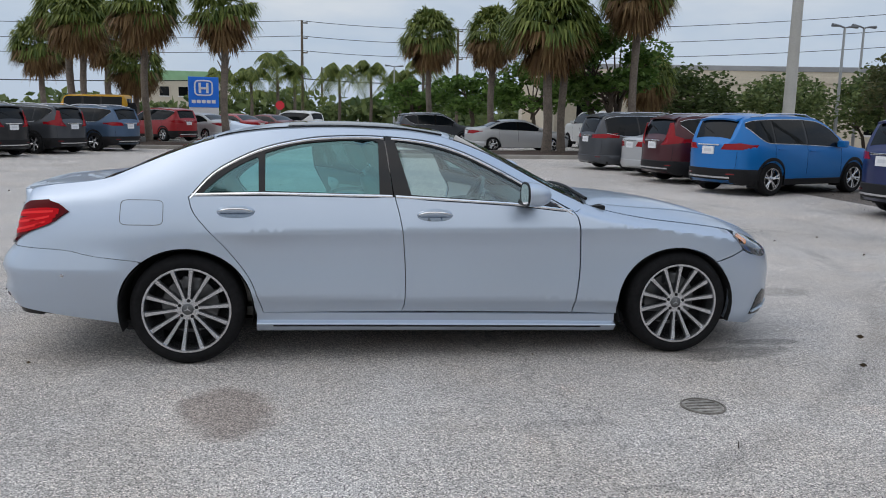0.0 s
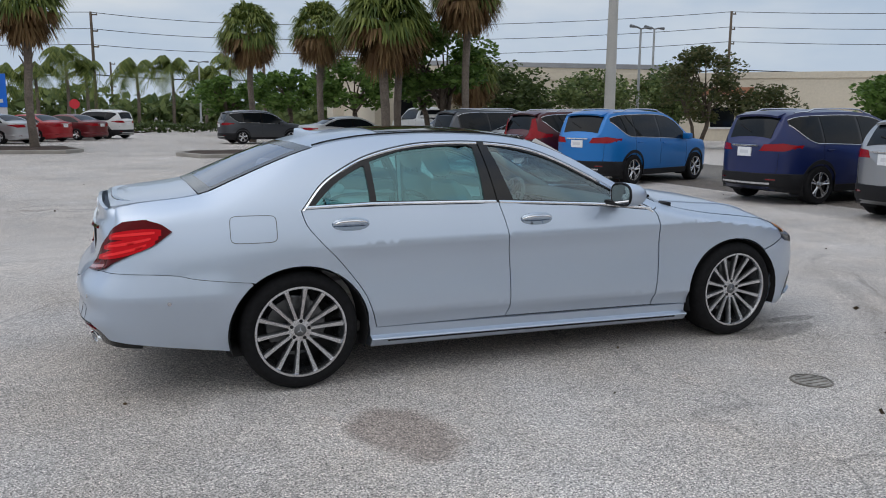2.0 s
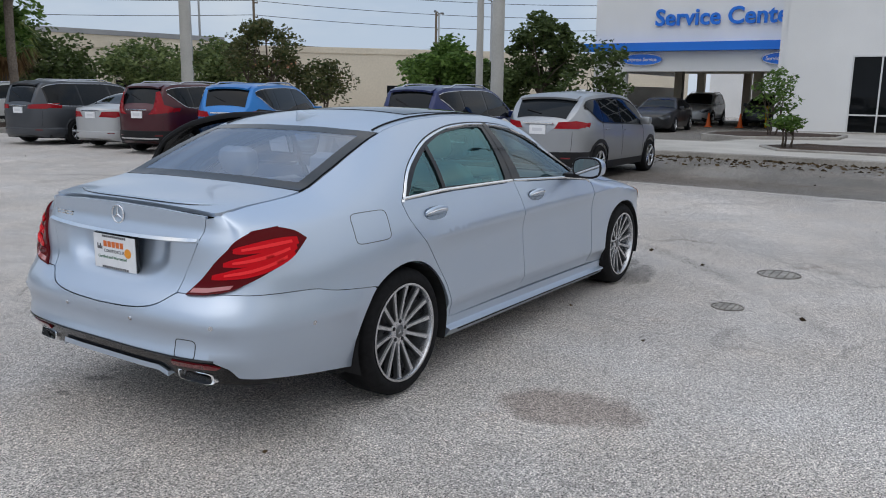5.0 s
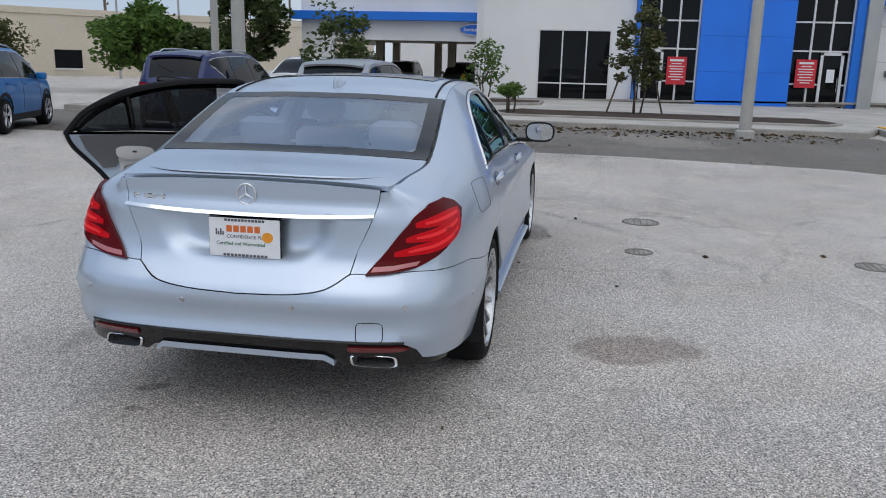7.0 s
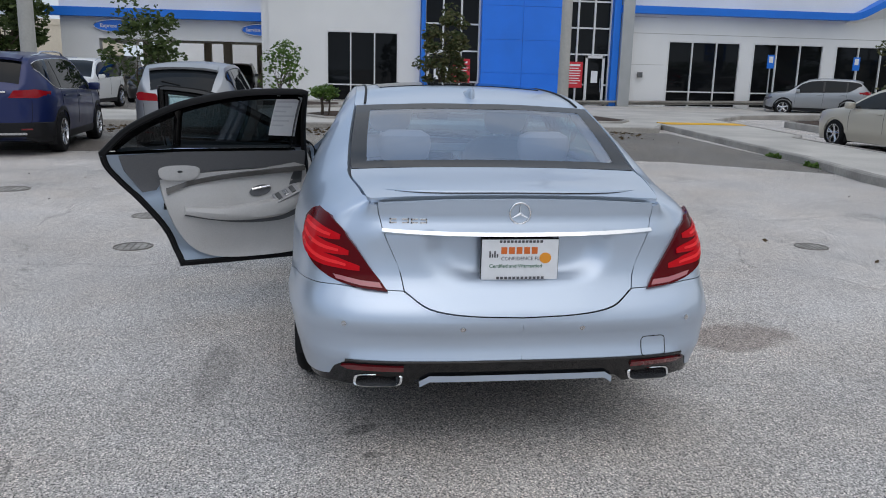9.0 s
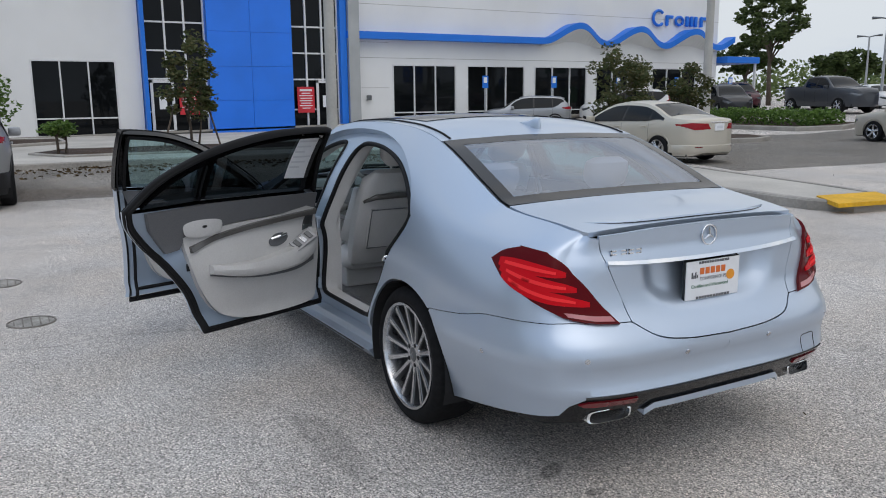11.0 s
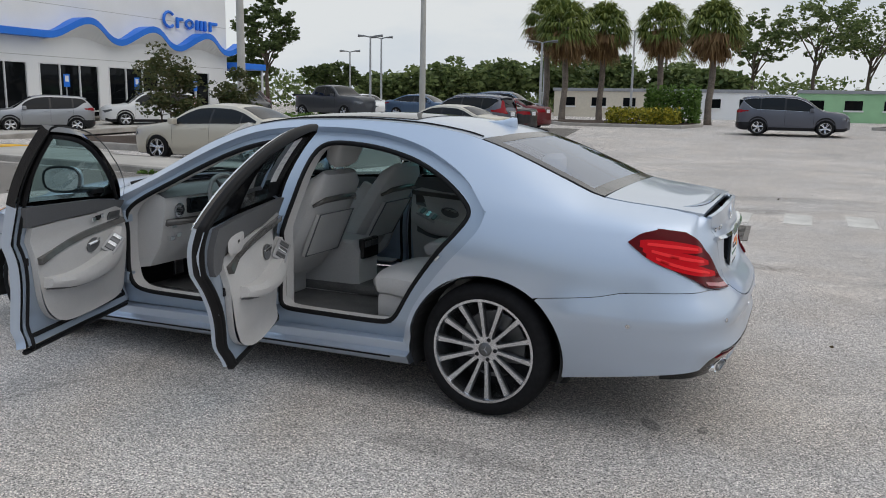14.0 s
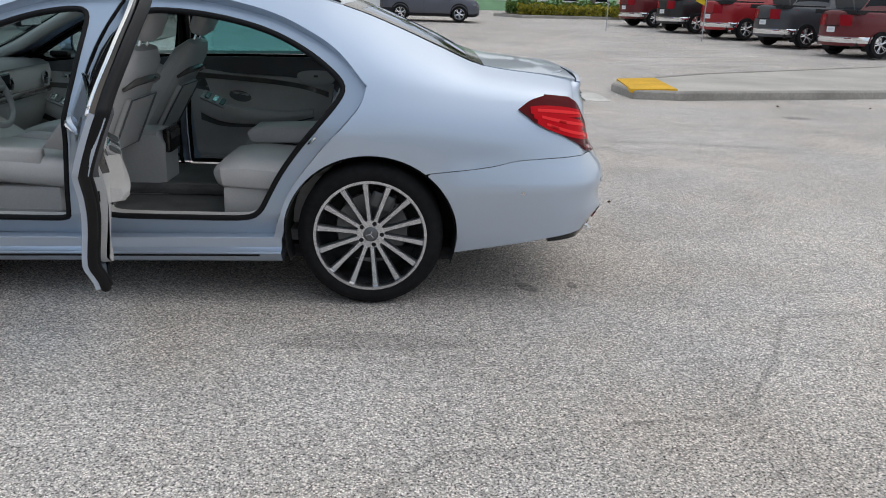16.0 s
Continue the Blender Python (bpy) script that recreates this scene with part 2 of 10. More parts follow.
LEAF = leaf_mat("broad_leaves", (0.050, 0.105, 0.020), (0.16, 0.26, 0.06))
LEAF_DARK = leaf_mat("dark_leaves", (0.040, 0.066, 0.020), (0.12, 0.16, 0.055))
LEAF_RED = leaf_mat("bronze_leaves", (0.050, 0.080, 0.028), (0.14, 0.13, 0.055))
LEAF_FAR = leaf_mat("far_leaves", (0.065, 0.105, 0.036), (0.22, 0.27, 0.10))
LEAF_YEL = leaf_mat("yellow_green_leaves", (0.10, 0.13, 0.02), (0.50, 0.42, 0.05))
FROND = leaf_mat("palm_fronds", (0.06, 0.10, 0.024), (0.25, 0.29, 0.075))
FROND_DEAD = leaf_mat("dead_fronds", (0.14, 0.075, 0.034), (0.32, 0.21, 0.10))
EMBLEM = mat("chrome_emblem", (0.75, 0.76, 0.78), 0.12, 1.0)
ORANGE = mat("orange_plastic", (0.75, 0.13, 0.02), 0.55)
GREENSIDING = mat("pale_green_siding", (0.30, 0.52, 0.30), 0.7, stain=(0.8, 0.1))
GREYROOF = mat("grey_roof", (0.30, 0.31, 0.33), 0.8, stain=(0.6, 0.12))
TERRACOTTA = mat("terracotta_roof", (0.36, 0.17, 0.10), 0.8, stain=(0.8, 0.15))
HIGHWAYGREEN = mat("highway_green", (0.01, 0.18, 0.09), 0.5)


# ---- mesh tools ----
class Geo:
    """Collects vertices and faces of one mesh."""
    def __init__(self):
        self.v, self.f, self.smooth = [], [], False

    def add(self, verts, faces):
        k = len(self.v)
        self.v.extend(tuple(map(float, p)) for p in verts)
        self.f.extend(tuple(i + k for i in face) for face in faces)
        return self

    def box(self, x0, x1, y0, y1, z0, z1, b=0.0, m=None):
        """A box, its edges chamfered by b."""
        b = min(b, 0.49 * min(abs(x1 - x0), abs(y1 - y0), abs(z1 - z0)))
        if b <= 0:
            vs = [(x, y, z) for x in (x0, x1) for y in (y0, y1) for z in (z0, z1)]
            fs = [(0, 1, 3, 2), (4, 6, 7, 5), (0, 4, 5, 1), (2, 3, 7, 6), (0, 2, 6, 4), (1, 5, 7, 3)]
        else:
            bm = bmesh.new()
            bmesh.ops.create_cube(bm, size=1.0)
            for q in bm.verts:
                q.co = ((x0 + x1) / 2 + q.co.x * (x1 - x0), (y0 + y1) / 2 + q.co.y * (y1 - y0), (z0 + z1) / 2 + q.co.z * (z1 - z0))
            bmesh.ops.bevel(bm, geom=bm.edges[:], offset=b, segments=2, affect='EDGES', profile=0.6)
            bm.verts.index_update()
            vs, fs = [tuple(q.co) for q in bm.verts], [tuple(q.index for q in g.verts) for g in bm.faces]
            bm.free()
        if m is not None:
            vs = [tuple(m @ Vector(p)) for p in vs]
        return self.add(vs, fs)

    def tube(self, pts, r, n=10, cap=True):
        """A round bar along points; r is one radius or one for each point."""
        pts = [Vector(p) for p in pts]
        rs = [r] * len(pts) if isinstance(r, (int, float)) else list(r)
        rings, up = [], None
        for i, p in enumerate(pts):
            d = (pts[min(i + 1, len(pts) - 1)] - pts[max(i - 1, 0)]).normalized()
            if up is None:
                up = Vector((0, 0, 1)) if abs(d.z) < 0.9 else Vector((1, 0, 0))
            a = d.cross(up).normalized()
            c = a.cross(d).normalized()
            up = c
            rings.append([p + (a * math.cos(q) + c * math.sin(q)) * rs[i] for q in [2 * math.pi * k / n for k in range(n)]])
        vs = [v for ring in rings for v in ring]
        fs = [(i * n + k, i * n + (k + 1) % n, (i + 1) * n + (k + 1) % n, (i + 1) * n + k) for i in range(len(pts) - 1) for k in range(n)]
        if cap:
            fs += [tuple(reversed(range(n))), tuple(range((len(pts) - 1) * n, len(pts) * n))]
        return self.add(vs, fs)

    def loop(self, pts, r, n=8):
        """A closed round bar."""
        pts = [Vector(p) for p in pts]
        c = len(pts)
        rings = []
        for i, p in enumerate(pts):
            d = (pts[(i + 1) % c] - pts[i - 1]).normalized()
            up = Vector((0, 1, 0)) if abs(d.y) < 0.8 else Vector((1, 0, 0))
            a = d.cross(up).normalized()
            e = a.cross(d).normalized()
            rings.append([p + (a * math.cos(q) + e * math.sin(q)) * r for q in [2 * math.pi * k / n for k in range(n)]])
        vs = [v for ring in rings for v in ring]
        fs = [(i * n + k, i * n + (k + 1) % n, ((i + 1) % c) * n + (k + 1) % n, ((i + 1) % c) * n + k) for i in range(c) for k in range(n)]
        return self.add(vs, fs)

    def lathe(self, profile, axis='Y', centre=(0, 0, 0), n=40):
        """Turns (radius, along) pairs about an axis."""
        vs, fs = [], []
        for r, h in profile:
            for k in range(n):
                a = 2 * math.pi * k / n
                c, s = r * math.cos(a), r * math.sin(a)
                p = {'Y': (c, h, s), 'Z': (c, s, h), 'X': (h, c, s)}[axis]
                vs.append((p[0] + centre[0], p[1] + centre[1], p[2] + centre[2]))
        for i in range(len(profile) - 1):
            for k in range(n):
                fs.append((i * n + k, i * n + (k + 1) % n, (i + 1) * n + (k + 1) % n, (i + 1) * n + k))
        return self.add(vs, fs)

    def prism(self, poly, a, b, axis='Y'):
        """A polygon pulled from a to b along an axis."""
        n = len(poly)
        put = {'Y': lambda p, h: (p[0], h, p[1]), 'Z': lambda p, h: (p[0], p[1], h), 'X': lambda p, h: (h, p[0], p[1])}[axis]
        vs = [put(p, a) for p in poly] + [put(p, b) for p in poly]
        fs = [tuple(range(n)), tuple(reversed(range(n, 2 * n)))] + [(i, i + n, (i + 1) % n + n, (i + 1) % n) for i in range(n)]
        return self.add(vs, fs)

    def loft(self, rings, closed=True, cap=True):
        n = len(rings[0])
        vs = [p for ring in rings for p in ring]
        m = n if closed else n - 1
        fs = [(i * n + k, i * n + (k + 1) % n, (i + 1) * n + (k + 1) % n, (i + 1) * n + k) for i in range(len(rings) - 1) for k in range(m)]
        if cap and closed:
            fs += [tuple(reversed(range(n))), tuple(range((len(rings) - 1) * n, len(rings) * n))]
        return self.add(vs, fs)

    def mesh(self, name, material, smooth=False, fix=True):
        me = bpy.data.meshes.new(name)
        me.from_pydata(self.v, [], self.f)
        if fix:
            bm = bmesh.new()
            bm.from_mesh(me)
            bmesh.ops.recalc_face_normals(bm, faces=bm.faces[:])
            bm.to_mesh(me)
            bm.free()
        if material:
            me.materials.append(material)
        if smooth or self.smooth:
            me.shade_smooth()
            if smooth == 'auto':
                me.set_sharp_from_angle(angle=radians(40))
        return me


def part(name, geo, material, parent=None, label="", smooth=False, fix=True):
    """Links a mesh as one object, under a thing or a part."""
    me = geo if isinstance(geo, bpy.types.Mesh) else geo.mesh(name, material, smooth, fix)
    ob = new(name, me)
    if parent is not None:
        ob.parent = parent
    if label:
        tagged(ob, label)
    return ob


def thing(name, label, category, group="", kind="", at=None):
    ob = new(name)
    ob.empty_display_size = 0.1
    if at is not None:
        ob.matrix_basis = at
    return tagged(ob, label, category, group, kind)


def spline(pts, n=8):
    """A smooth line through points (open)."""
    p = np.array(pts, float)
    e = np.vstack([2 * p[0] - p[1], p, 2 * p[-1] - p[-2]])
    out = []
    for i in range(1, len(e) - 2):
        a, b, c, d = e[i - 1], e[i], e[i + 1], e[i + 2]
        for k in range(n):
            t = k / n
            out.append(0.5 * (2 * b + (c - a) * t + (2 * a - 5 * b + 4 * c - d) * t * t + (3 * b - a - 3 * c + d) * t ** 3))
    out.append(p[-1])
    return [tuple(map(float, q)) for q in out]


class Curve:
    """A smooth function y(x) through points (monotone pieces)."""
    def __init__(self, *pts):
        p = np.array(sorted(pts), float)
        self.x, self.y = p[:, 0], p[:, 1]
        h, d = np.diff(self.x), np.diff(self.y) / np.diff(self.x)
        m = np.zeros(len(p))
        m[0], m[-1] = d[0], d[-1]
        for i in range(1, len(p) - 1):
            if d[i - 1] * d[i] > 0:
                w1, w2 = 2 * h[i] + h[i - 1], h[i] + 2 * h[i - 1]
                m[i] = (w1 + w2) / (w1 / d[i - 1] + w2 / d[i])
        self.m = m

    def __call__(self, x):
        x = min(max(x, self.x[0]), self.x[-1])
        i = int(min(max(np.searchsorted(self.x, x) - 1, 0), len(self.x) - 2))
        h = self.x[i + 1] - self.x[i]
        t = (x - self.x[i]) / h
        return float((1 + 2 * t) * (1 - t) ** 2 * self.y[i] + t * (1 - t) ** 2 * h * self.m[i] + t * t * (3 - 2 * t) * self.y[i + 1] + t * t * (t - 1) * h * self.m[i + 1])


def inside(poly, x, y):
    """Which of the points lie in the polygon (arrays)."""
    p = np.array(poly)
    res = np.zeros(len(x), bool)
    j = len(p) - 1
    for i in range(len(p)):
        xi, yi, xj, yj = p[i, 0], p[i, 1], p[j, 0], p[j, 1]
        hit = ((yi > y) != (yj > y)) & (x < (xj - xi) * (y - yi) / (yj - yi + 1e-12) + xi)
        res ^= hit
        j = i
    return res


def resample(poly, step):
    out = []
    for a, b in zip(poly, poly[1:] + poly[:1]):
        d = math.dist(a, b)
        if d < 1e-5:
            continue
        k = max(1, int(math.ceil(d / step)))
        out += [(a[0] + (b[0] - a[0]) * i / k, a[1] + (b[1] - a[1]) * i / k) for i in range(k)]
    return out


from mathutils.geometry import delaunay_2d_cdt


def fill(poly, step, holes=(), lines=()):
    """Triangles over a plane outline: points, triangles, and the outline's indices. lines: folds that edges follow."""
    rim = resample(poly, step)
    holes = [resample(h, step) for h in holes]
    p = np.array(rim)
    gx, gy = np.meshgrid(np.arange(p[:, 0].min() + step / 2, p[:, 0].max(), step), np.arange(p[:, 1].min() + step / 2, p[:, 1].max(), step))
    gx, gy = gx.ravel(), gy.ravel()
    ok = inside(rim, gx, gy)
    edges = np.vstack([p] + [np.array(h) for h in holes])
    for h in holes:
        ok &= ~inside(h, gx, gy)
    gx, gy = gx[ok], gy[ok]
    if len(gx):
        d = np.min((gx[:, None] - edges[None, :, 0]) ** 2 + (gy[:, None] - edges[None, :, 1]) ** 2, axis=1)
        keep = d > (0.45 * step) ** 2
        gx, gy = gx[keep], gy[keep]
    fold_pts, fold_lines = [], []
    for line in lines:
        f = []
        for a, b in zip(line, line[1:]):
            k = max(1, int(math.dist(a, b) / (0.7 * step)))
            f += [(a[0] + (b[0] - a[0]) * i / k, a[1] + (b[1] - a[1]) * i / k) for i in range(k)]
        f = np.array(f + [line[-1]])
        ok = inside(rim, f[:, 0], f[:, 1])
        for h in holes:
            ok &= ~inside(h, f[:, 0], f[:, 1])
        ok &= np.min((f[:, None, 0] - edges[None, :, 0]) ** 2 + (f[:, None, 1] - edges[None, :, 1]) ** 2, axis=1) > (0.15 * step) ** 2
        last = -5
        for i in np.nonzero(ok)[0]:
            fold_pts.append((float(f[i, 0]), float(f[i, 1])))
            if last == i - 1:
                fold_lines.append((len(fold_pts) - 2, len(fold_pts) - 1))
            last = i
    if fold_pts and len(gx):
        f = np.array(fold_pts)
        keep = np.min((gx[:, None] - f[None, :, 0]) ** 2 + (gy[:, None] - f[None, :, 1]) ** 2, axis=1) > (0.45 * step) ** 2
        gx, gy = gx[keep], gy[keep]
    first = len(edges)
    pts = [tuple(q) for q in edges] + fold_pts + list(zip(gx.tolist(), gy.tolist()))
    loops, k = [], 0
    for ring in [rim] + holes:
        loops.append(list(range(k, k + len(ring))))
        k += len(ring)
    bound = [(ring[i], ring[(i + 1) % len(ring)]) for ring in loops for i in range(len(ring))] + [(first + a, first + b) for a, b in fold_lines]
    vs, _, fs, origin, _, _ = delaunay_2d_cdt([Vector(q) for q in pts], bound, [], 0, 1e-6)
    cx = np.array([sum(vs[i][0] for i in f) / 3 for f in fs])
    cy = np.array([sum(vs[i][1] for i in f) / 3 for f in fs])
    good = inside(rim, cx, cy)
    for h in holes:
        good &= ~inside(h, cx, cy)
    where = {}
    for i, o in enumerate(origin):
        for q in o:
            where[q] = i
    return [tuple(v) for v in vs], [f for f, g in zip(fs, good) if g], [[where[i] for i in ring] for ring in loops]


def skin(geo, poly, step, fn, depth=0.0, holes=(), lift=0.0, lines=()):
    """Lays an outline on the surface fn(a, b) -> point, outward normal; its rim is turned in by depth."""
    pts, tris, loops = fill(poly, step, holes, lines)
    at = [fn(a, b) for a, b in pts]
    vs = [p + n * lift for p, n in at]
    fs = []
    for t in tris:
        a, b, c = (vs[i] for i in t)
        nn = at[t[0]][1]
        fs.append(t if (b - a).cross(c - a).dot(nn) > 0 else (t[0], t[2], t[1]))
    if depth:
        for ring in loops:
            base = len(vs)
            vs += [vs[i] - at[i][1] * depth for i in ring]
            m = len(ring)
            fs += [(ring[i], ring[(i + 1) % m], base + (i + 1) % m, base + i) for i in range(m)]
    geo.add(vs, fs)
    return geo


def normal_of(f, a, b, e=0.004):
    """A surface's point and normal from differences; side gives the outward sense."""
    p = Vector(f(a, b))
    da, db = Vector(f(a + e, b)) - Vector(f(a - e, b)), Vector(f(a, b + e)) - Vector(f(a, b - e))
    n = da.cross(db)
    return p, (n.normalized() if n.length > 1e-12 else Vector((0, 0, 1)))


def shrink(poly, d):
    """Moves an outline inward by d (outward if negative)."""
    p = [Vector(q) for q in poly]
    area = sum(a.x * b.y - b.x * a.y for a, b in zip(p, p[1:] + p[:1]))
    s = 1 if area > 0 else -1
    out = []
    for i in range(len(p)):
        a, b, c = p[i - 1], p[i], p[(i + 1) % len(p)]
        n1, n2 = (b - a).normalized(), (c - b).normalized()
        n1, n2 = Vector((-n1.y, n1.x)) * s, Vector((-n2.y, n2.x)) * s
        m = n1 + n2
        m = m.normalized() if m.length > 1e-6 else n1
        k = max(0.5, m.dot(n1))
        out.append(tuple(b + m * (d / k)))
    return out


# ---- ground ----
def ground_z(x, y):
    """The lot is level and climbs a little towards the far street."""
    q = max(0.0, -20.0 - y)
    return 0.035 * min(q, 20.0) + 0.004 * max(0.0, min(q - 20.0, 200.0))


def lot_material(name, color, speckle, pits, rough, stains):
    """Worn paving: stone chips, broad blotches, cracks, stains and toned patches (x, y, half width, half depth, turn,
    strength).
    """
    m = bpy.data.materials.new(name)
    m.use_nodes = True
    n, l = m.node_tree.nodes, m.node_tree.links
    p = n["Principled BSDF"]
    p.inputs["Roughness"].default_value = rough
    p.inputs["Specular IOR Level"].default_value = 0.3
    tc = n.new("ShaderNodeTexCoord")
    pos = tc.outputs["Object"]

    def val(op, a, b=None, c=None):
        q = n.new("ShaderNodeMath")
        q.operation = op
        for i, s in enumerate((a, b, c)):
            if s is None:
                continue
            if isinstance(s, (int, float)):
                q.inputs[i].default_value = s
            else:
                l.new(s, q.inputs[i])
        return q.outputs[0]

    def noise_of(scale, detail=4, rough_=0.55, vec=None):
        t = n.new("ShaderNodeTexNoise")
        t.inputs["Scale"].default_value, t.inputs["Detail"].default_value, t.inputs["Roughness"].default_value = scale, detail, rough_
        l.new(vec or pos, t.inputs["Vector"])
        return t.outputs["Fac"]

    def span(v, a, b, c, d, smooth=False):
        r = n.new("ShaderNodeMapRange")
        if smooth:
            r.interpolation_type = 'SMOOTHSTEP'
        for k, s in zip(("From Min", "From Max", "To Min", "To Max"), (a, b, c, d)):
            r.inputs[k].default_value = s
        l.new(v, r.inputs["Value"])
        return r.outputs["Result"]

    chips = n.new("ShaderNodeTexVoronoi")
    chips.inputs["Scale"].default_value = 125
    l.new(pos, chips.inputs["Vector"])
    sep = n.new("ShaderNodeSeparateColor")
    l.new(chips.outputs["Color"], sep.inputs["Color"])
    k = span(sep.outputs["Red"], 0, 1, 1 - speckle, 1 + speckle)
    pit = span(noise_of(105, 2), 0.575, 0.605, 1.0, 1 - pits)
    k = val('MULTIPLY', k, span(noise_of(26, 3), 0.35, 0.65, 1 - pits * 0.12, 1 + pits * 0.12))
    k = val('MULTIPLY', k, pit)
    k = val('MULTIPLY', k, span(chips.outputs["Distance"], 0.30, 0.62, 1.15, 1.15 - speckle * 1.1))
    k = val('MULTIPLY', k, span(noise_of(240, 2), 0.3, 0.7, 1 - speckle * 0.8, 1 + speckle * 0.8))
    k = val('MULTIPLY', k, span(noise_of(0.35, 6, 0.6), 0.35, 0.68, 1.12, 0.84))
    k = val('MULTIPLY', k, span(noise_of(2.2, 5, 0.65), 0.35, 0.7, 1.05, 0.91))
    long = n.new("ShaderNodeMapping")
    long.inputs["Scale"].default_value = (0.12, 1.6, 1.0)
    l.new(pos, long.inputs["Vector"])
    k = val('MULTIPLY', k, span(noise_of(1.0, 4, 0.6, long.outputs["Vector"]), 0.56, 0.72, 1.0, 0.86))
    # fine cracks
    wob = n.new("ShaderNodeTexNoise")
    wob.inputs["Scale"].default_value = 0.9
    l.new(pos, wob.inputs["Vector"])
    mixv = n.new("ShaderNodeVectorMath")
    mixv.operation = 'MULTIPLY_ADD'
    l.new(wob.outputs["Color"], mixv.inputs[0])
    mixv.inputs[1].default_value = (1.6, 1.6, 0)
    l.new(pos, mixv.inputs[2])
    vor = n.new("ShaderNodeTexVoronoi")
    vor.feature = 'DISTANCE_TO_EDGE'
    vor.inputs["Scale"].default_value = 0.16
    l.new(mixv.outputs["Vector"], vor.inputs["Vector"])
    k = val('MULTIPLY', k, span(vor.outputs["Distance"], 0.0, 0.0035, 0.72, 1.0))
    edge = noise_of(3.5, 5, 0.65)
    brown = None
    for x, y, a, b, turn, s in stains:
        mp = n.new("ShaderNodeMapping")
        mp.vector_type = 'TEXTURE'
        mp.inputs["Location"].default_value = (x, y, 0)
        mp.inputs["Rotation"].default_value = (0, 0, radians(turn))
        mp.inputs["Scale"].default_value = (a, b, 1000)
        l.new(pos, mp.inputs["Vector"])
        ln = n.new("ShaderNodeVectorMath")
        ln.operation = 'LENGTH'
        l.new(mp.outputs["Vector"], ln.inputs[0])
        d = val('ADD', ln.outputs["Value"], val('MULTIPLY', val('SUBTRACT', edge, 0.5), 1.1))
        k = val('MULTIPLY', k, span(d, 0.70, 1.05, 1 - s, 1.0, True))
        if brown is None:
            brown = span(d, 0.60, 1.15, 1.0, 0.0, True)
    # turning marks of tyres: parts of circles
    for cx, cy, rad, wide, s in ((-3.93, 5.18, 9.27, 0.16, 0.22), (-3.93, 5.18, 10.75, 0.14, 0.10), (6.5, -16.0, 13.5, 0.15, 0.10)):
        off = n.new("ShaderNodeVectorMath")
        off.operation = 'DISTANCE'
        flat = n.new("ShaderNodeVectorMath")
        flat.operation = 'MULTIPLY'
        flat.inputs[1].default_value = (1, 1, 0)
        l.new(pos, flat.inputs[0])
        l.new(flat.outputs["Vector"], off.inputs[0])
        off.inputs[1].default_value = (cx, cy, 0)
        d = val('ABSOLUTE', val('SUBTRACT', off.outputs["Value"], rad))
        band = span(d, 0.0, wide, s, 0.0, True)
        patch = span(noise_of(0.5, 3), 0.42, 0.56, 0.1, 1.0)
        k = val('MULTIPLY', k, val('SUBTRACT', 1.0, val('MULTIPLY', band, patch)))
    hue = span(noise_of(0.8, 5, 0.6), 0.35, 0.7, 0.0, 1.0)
    mixc = n.new("ShaderNodeMix")
    mixc.data_type = 'RGBA'
    l.new(hue, mixc.inputs["Factor"])
    mixc.inputs["A"].default_value = (*color, 1)
    mixc.inputs["B"].default_value = (color[0] * 1.03, color[1] * 0.985, color[2] * 0.93, 1)
    rust = n.new("ShaderNodeMix")
    rust.data_type = 'RGBA'
    l.new(val('MAXIMUM', brown, span(noise_of(1.7, 4, 0.6), 0.60, 0.78, 0.0, 0.75, True)), rust.inputs["Factor"])
    l.new(mixc.outputs["Result"], rust.inputs["A"])
    rust.inputs["B"].default_value = (color[0] * 1.06, color[1] * 0.965, color[2] * 0.905, 1)
    sc = n.new("ShaderNodeVectorMath")
    sc.operation = 'SCALE'
    l.new(rust.outputs["Result"], sc.inputs[0])
    l.new(k, sc.inputs["Scale"])
    l.new(sc.outputs["Vector"], p.inputs["Base Color"])
    bump = n.new("ShaderNodeBump")
    bump.inputs["Strength"].default_value, bump.inputs["Distance"].default_value = 0.55, 0.006
    l.new(val('ADD', chips.outputs["Distance"], noise_of(60, 3)), bump.inputs["Height"])
    l.new(bump.outputs["Normal"], p.inputs["Normal"])
    return m


LOT = lot_material("worn_lot_paving", (0.665, 0.627, 0.594), 0.42, 0.85, 0.88, [
    (-1.26, -1.74, 0.28, 0.40, 15, 0.34), (-2.38, 0.62, 0.05, 0.11, 30, 0.40), (-2.62, 0.58, 0.03, 0.05, 0, 0.4),
    (1.95, -0.95, 0.5, 0.16, 10, 0.40), (2.35, -0.7, 0.3, 0.08, 0, 0.35), (0.4, 0.5, 2.6, 0.9, 0, 0.12),
    # first a broad, faintly darker patch off the saloon's right rear corner
    (-3.2, -1.6, 1.5, 1.5, 0, 0.13), (-2.0, -8.8, 0.9, 0.45, 20, 0.25), (-2.9, -11.0, 1.6, 0.5, 10, 0.22), (-7.0, -6.5, 0.22, 0.16, 0, 0.4),
    (3.4, 0.9, 0.35, 0.2, 0, 0.25), (9.0, 3.5, 1.0, 6.0, 0, 0.16), (2.6, -5.6, 0.7, 0.35, 10, 0.16), (-1.6, 1.35, 0.5, 0.12, 0, 0.22)])
ASPHALT = lot_material("dark_asphalt", (0.245, 0.23, 0.21), 0.45, 0.65, 0.9, [(10.5, 6, 1.2, 8, 0, 0.2), (13, -3, 2.0, 1.2, 20, -0.35), (12.5, 1.0, 2.2, 0.8, 5, -0.3)])


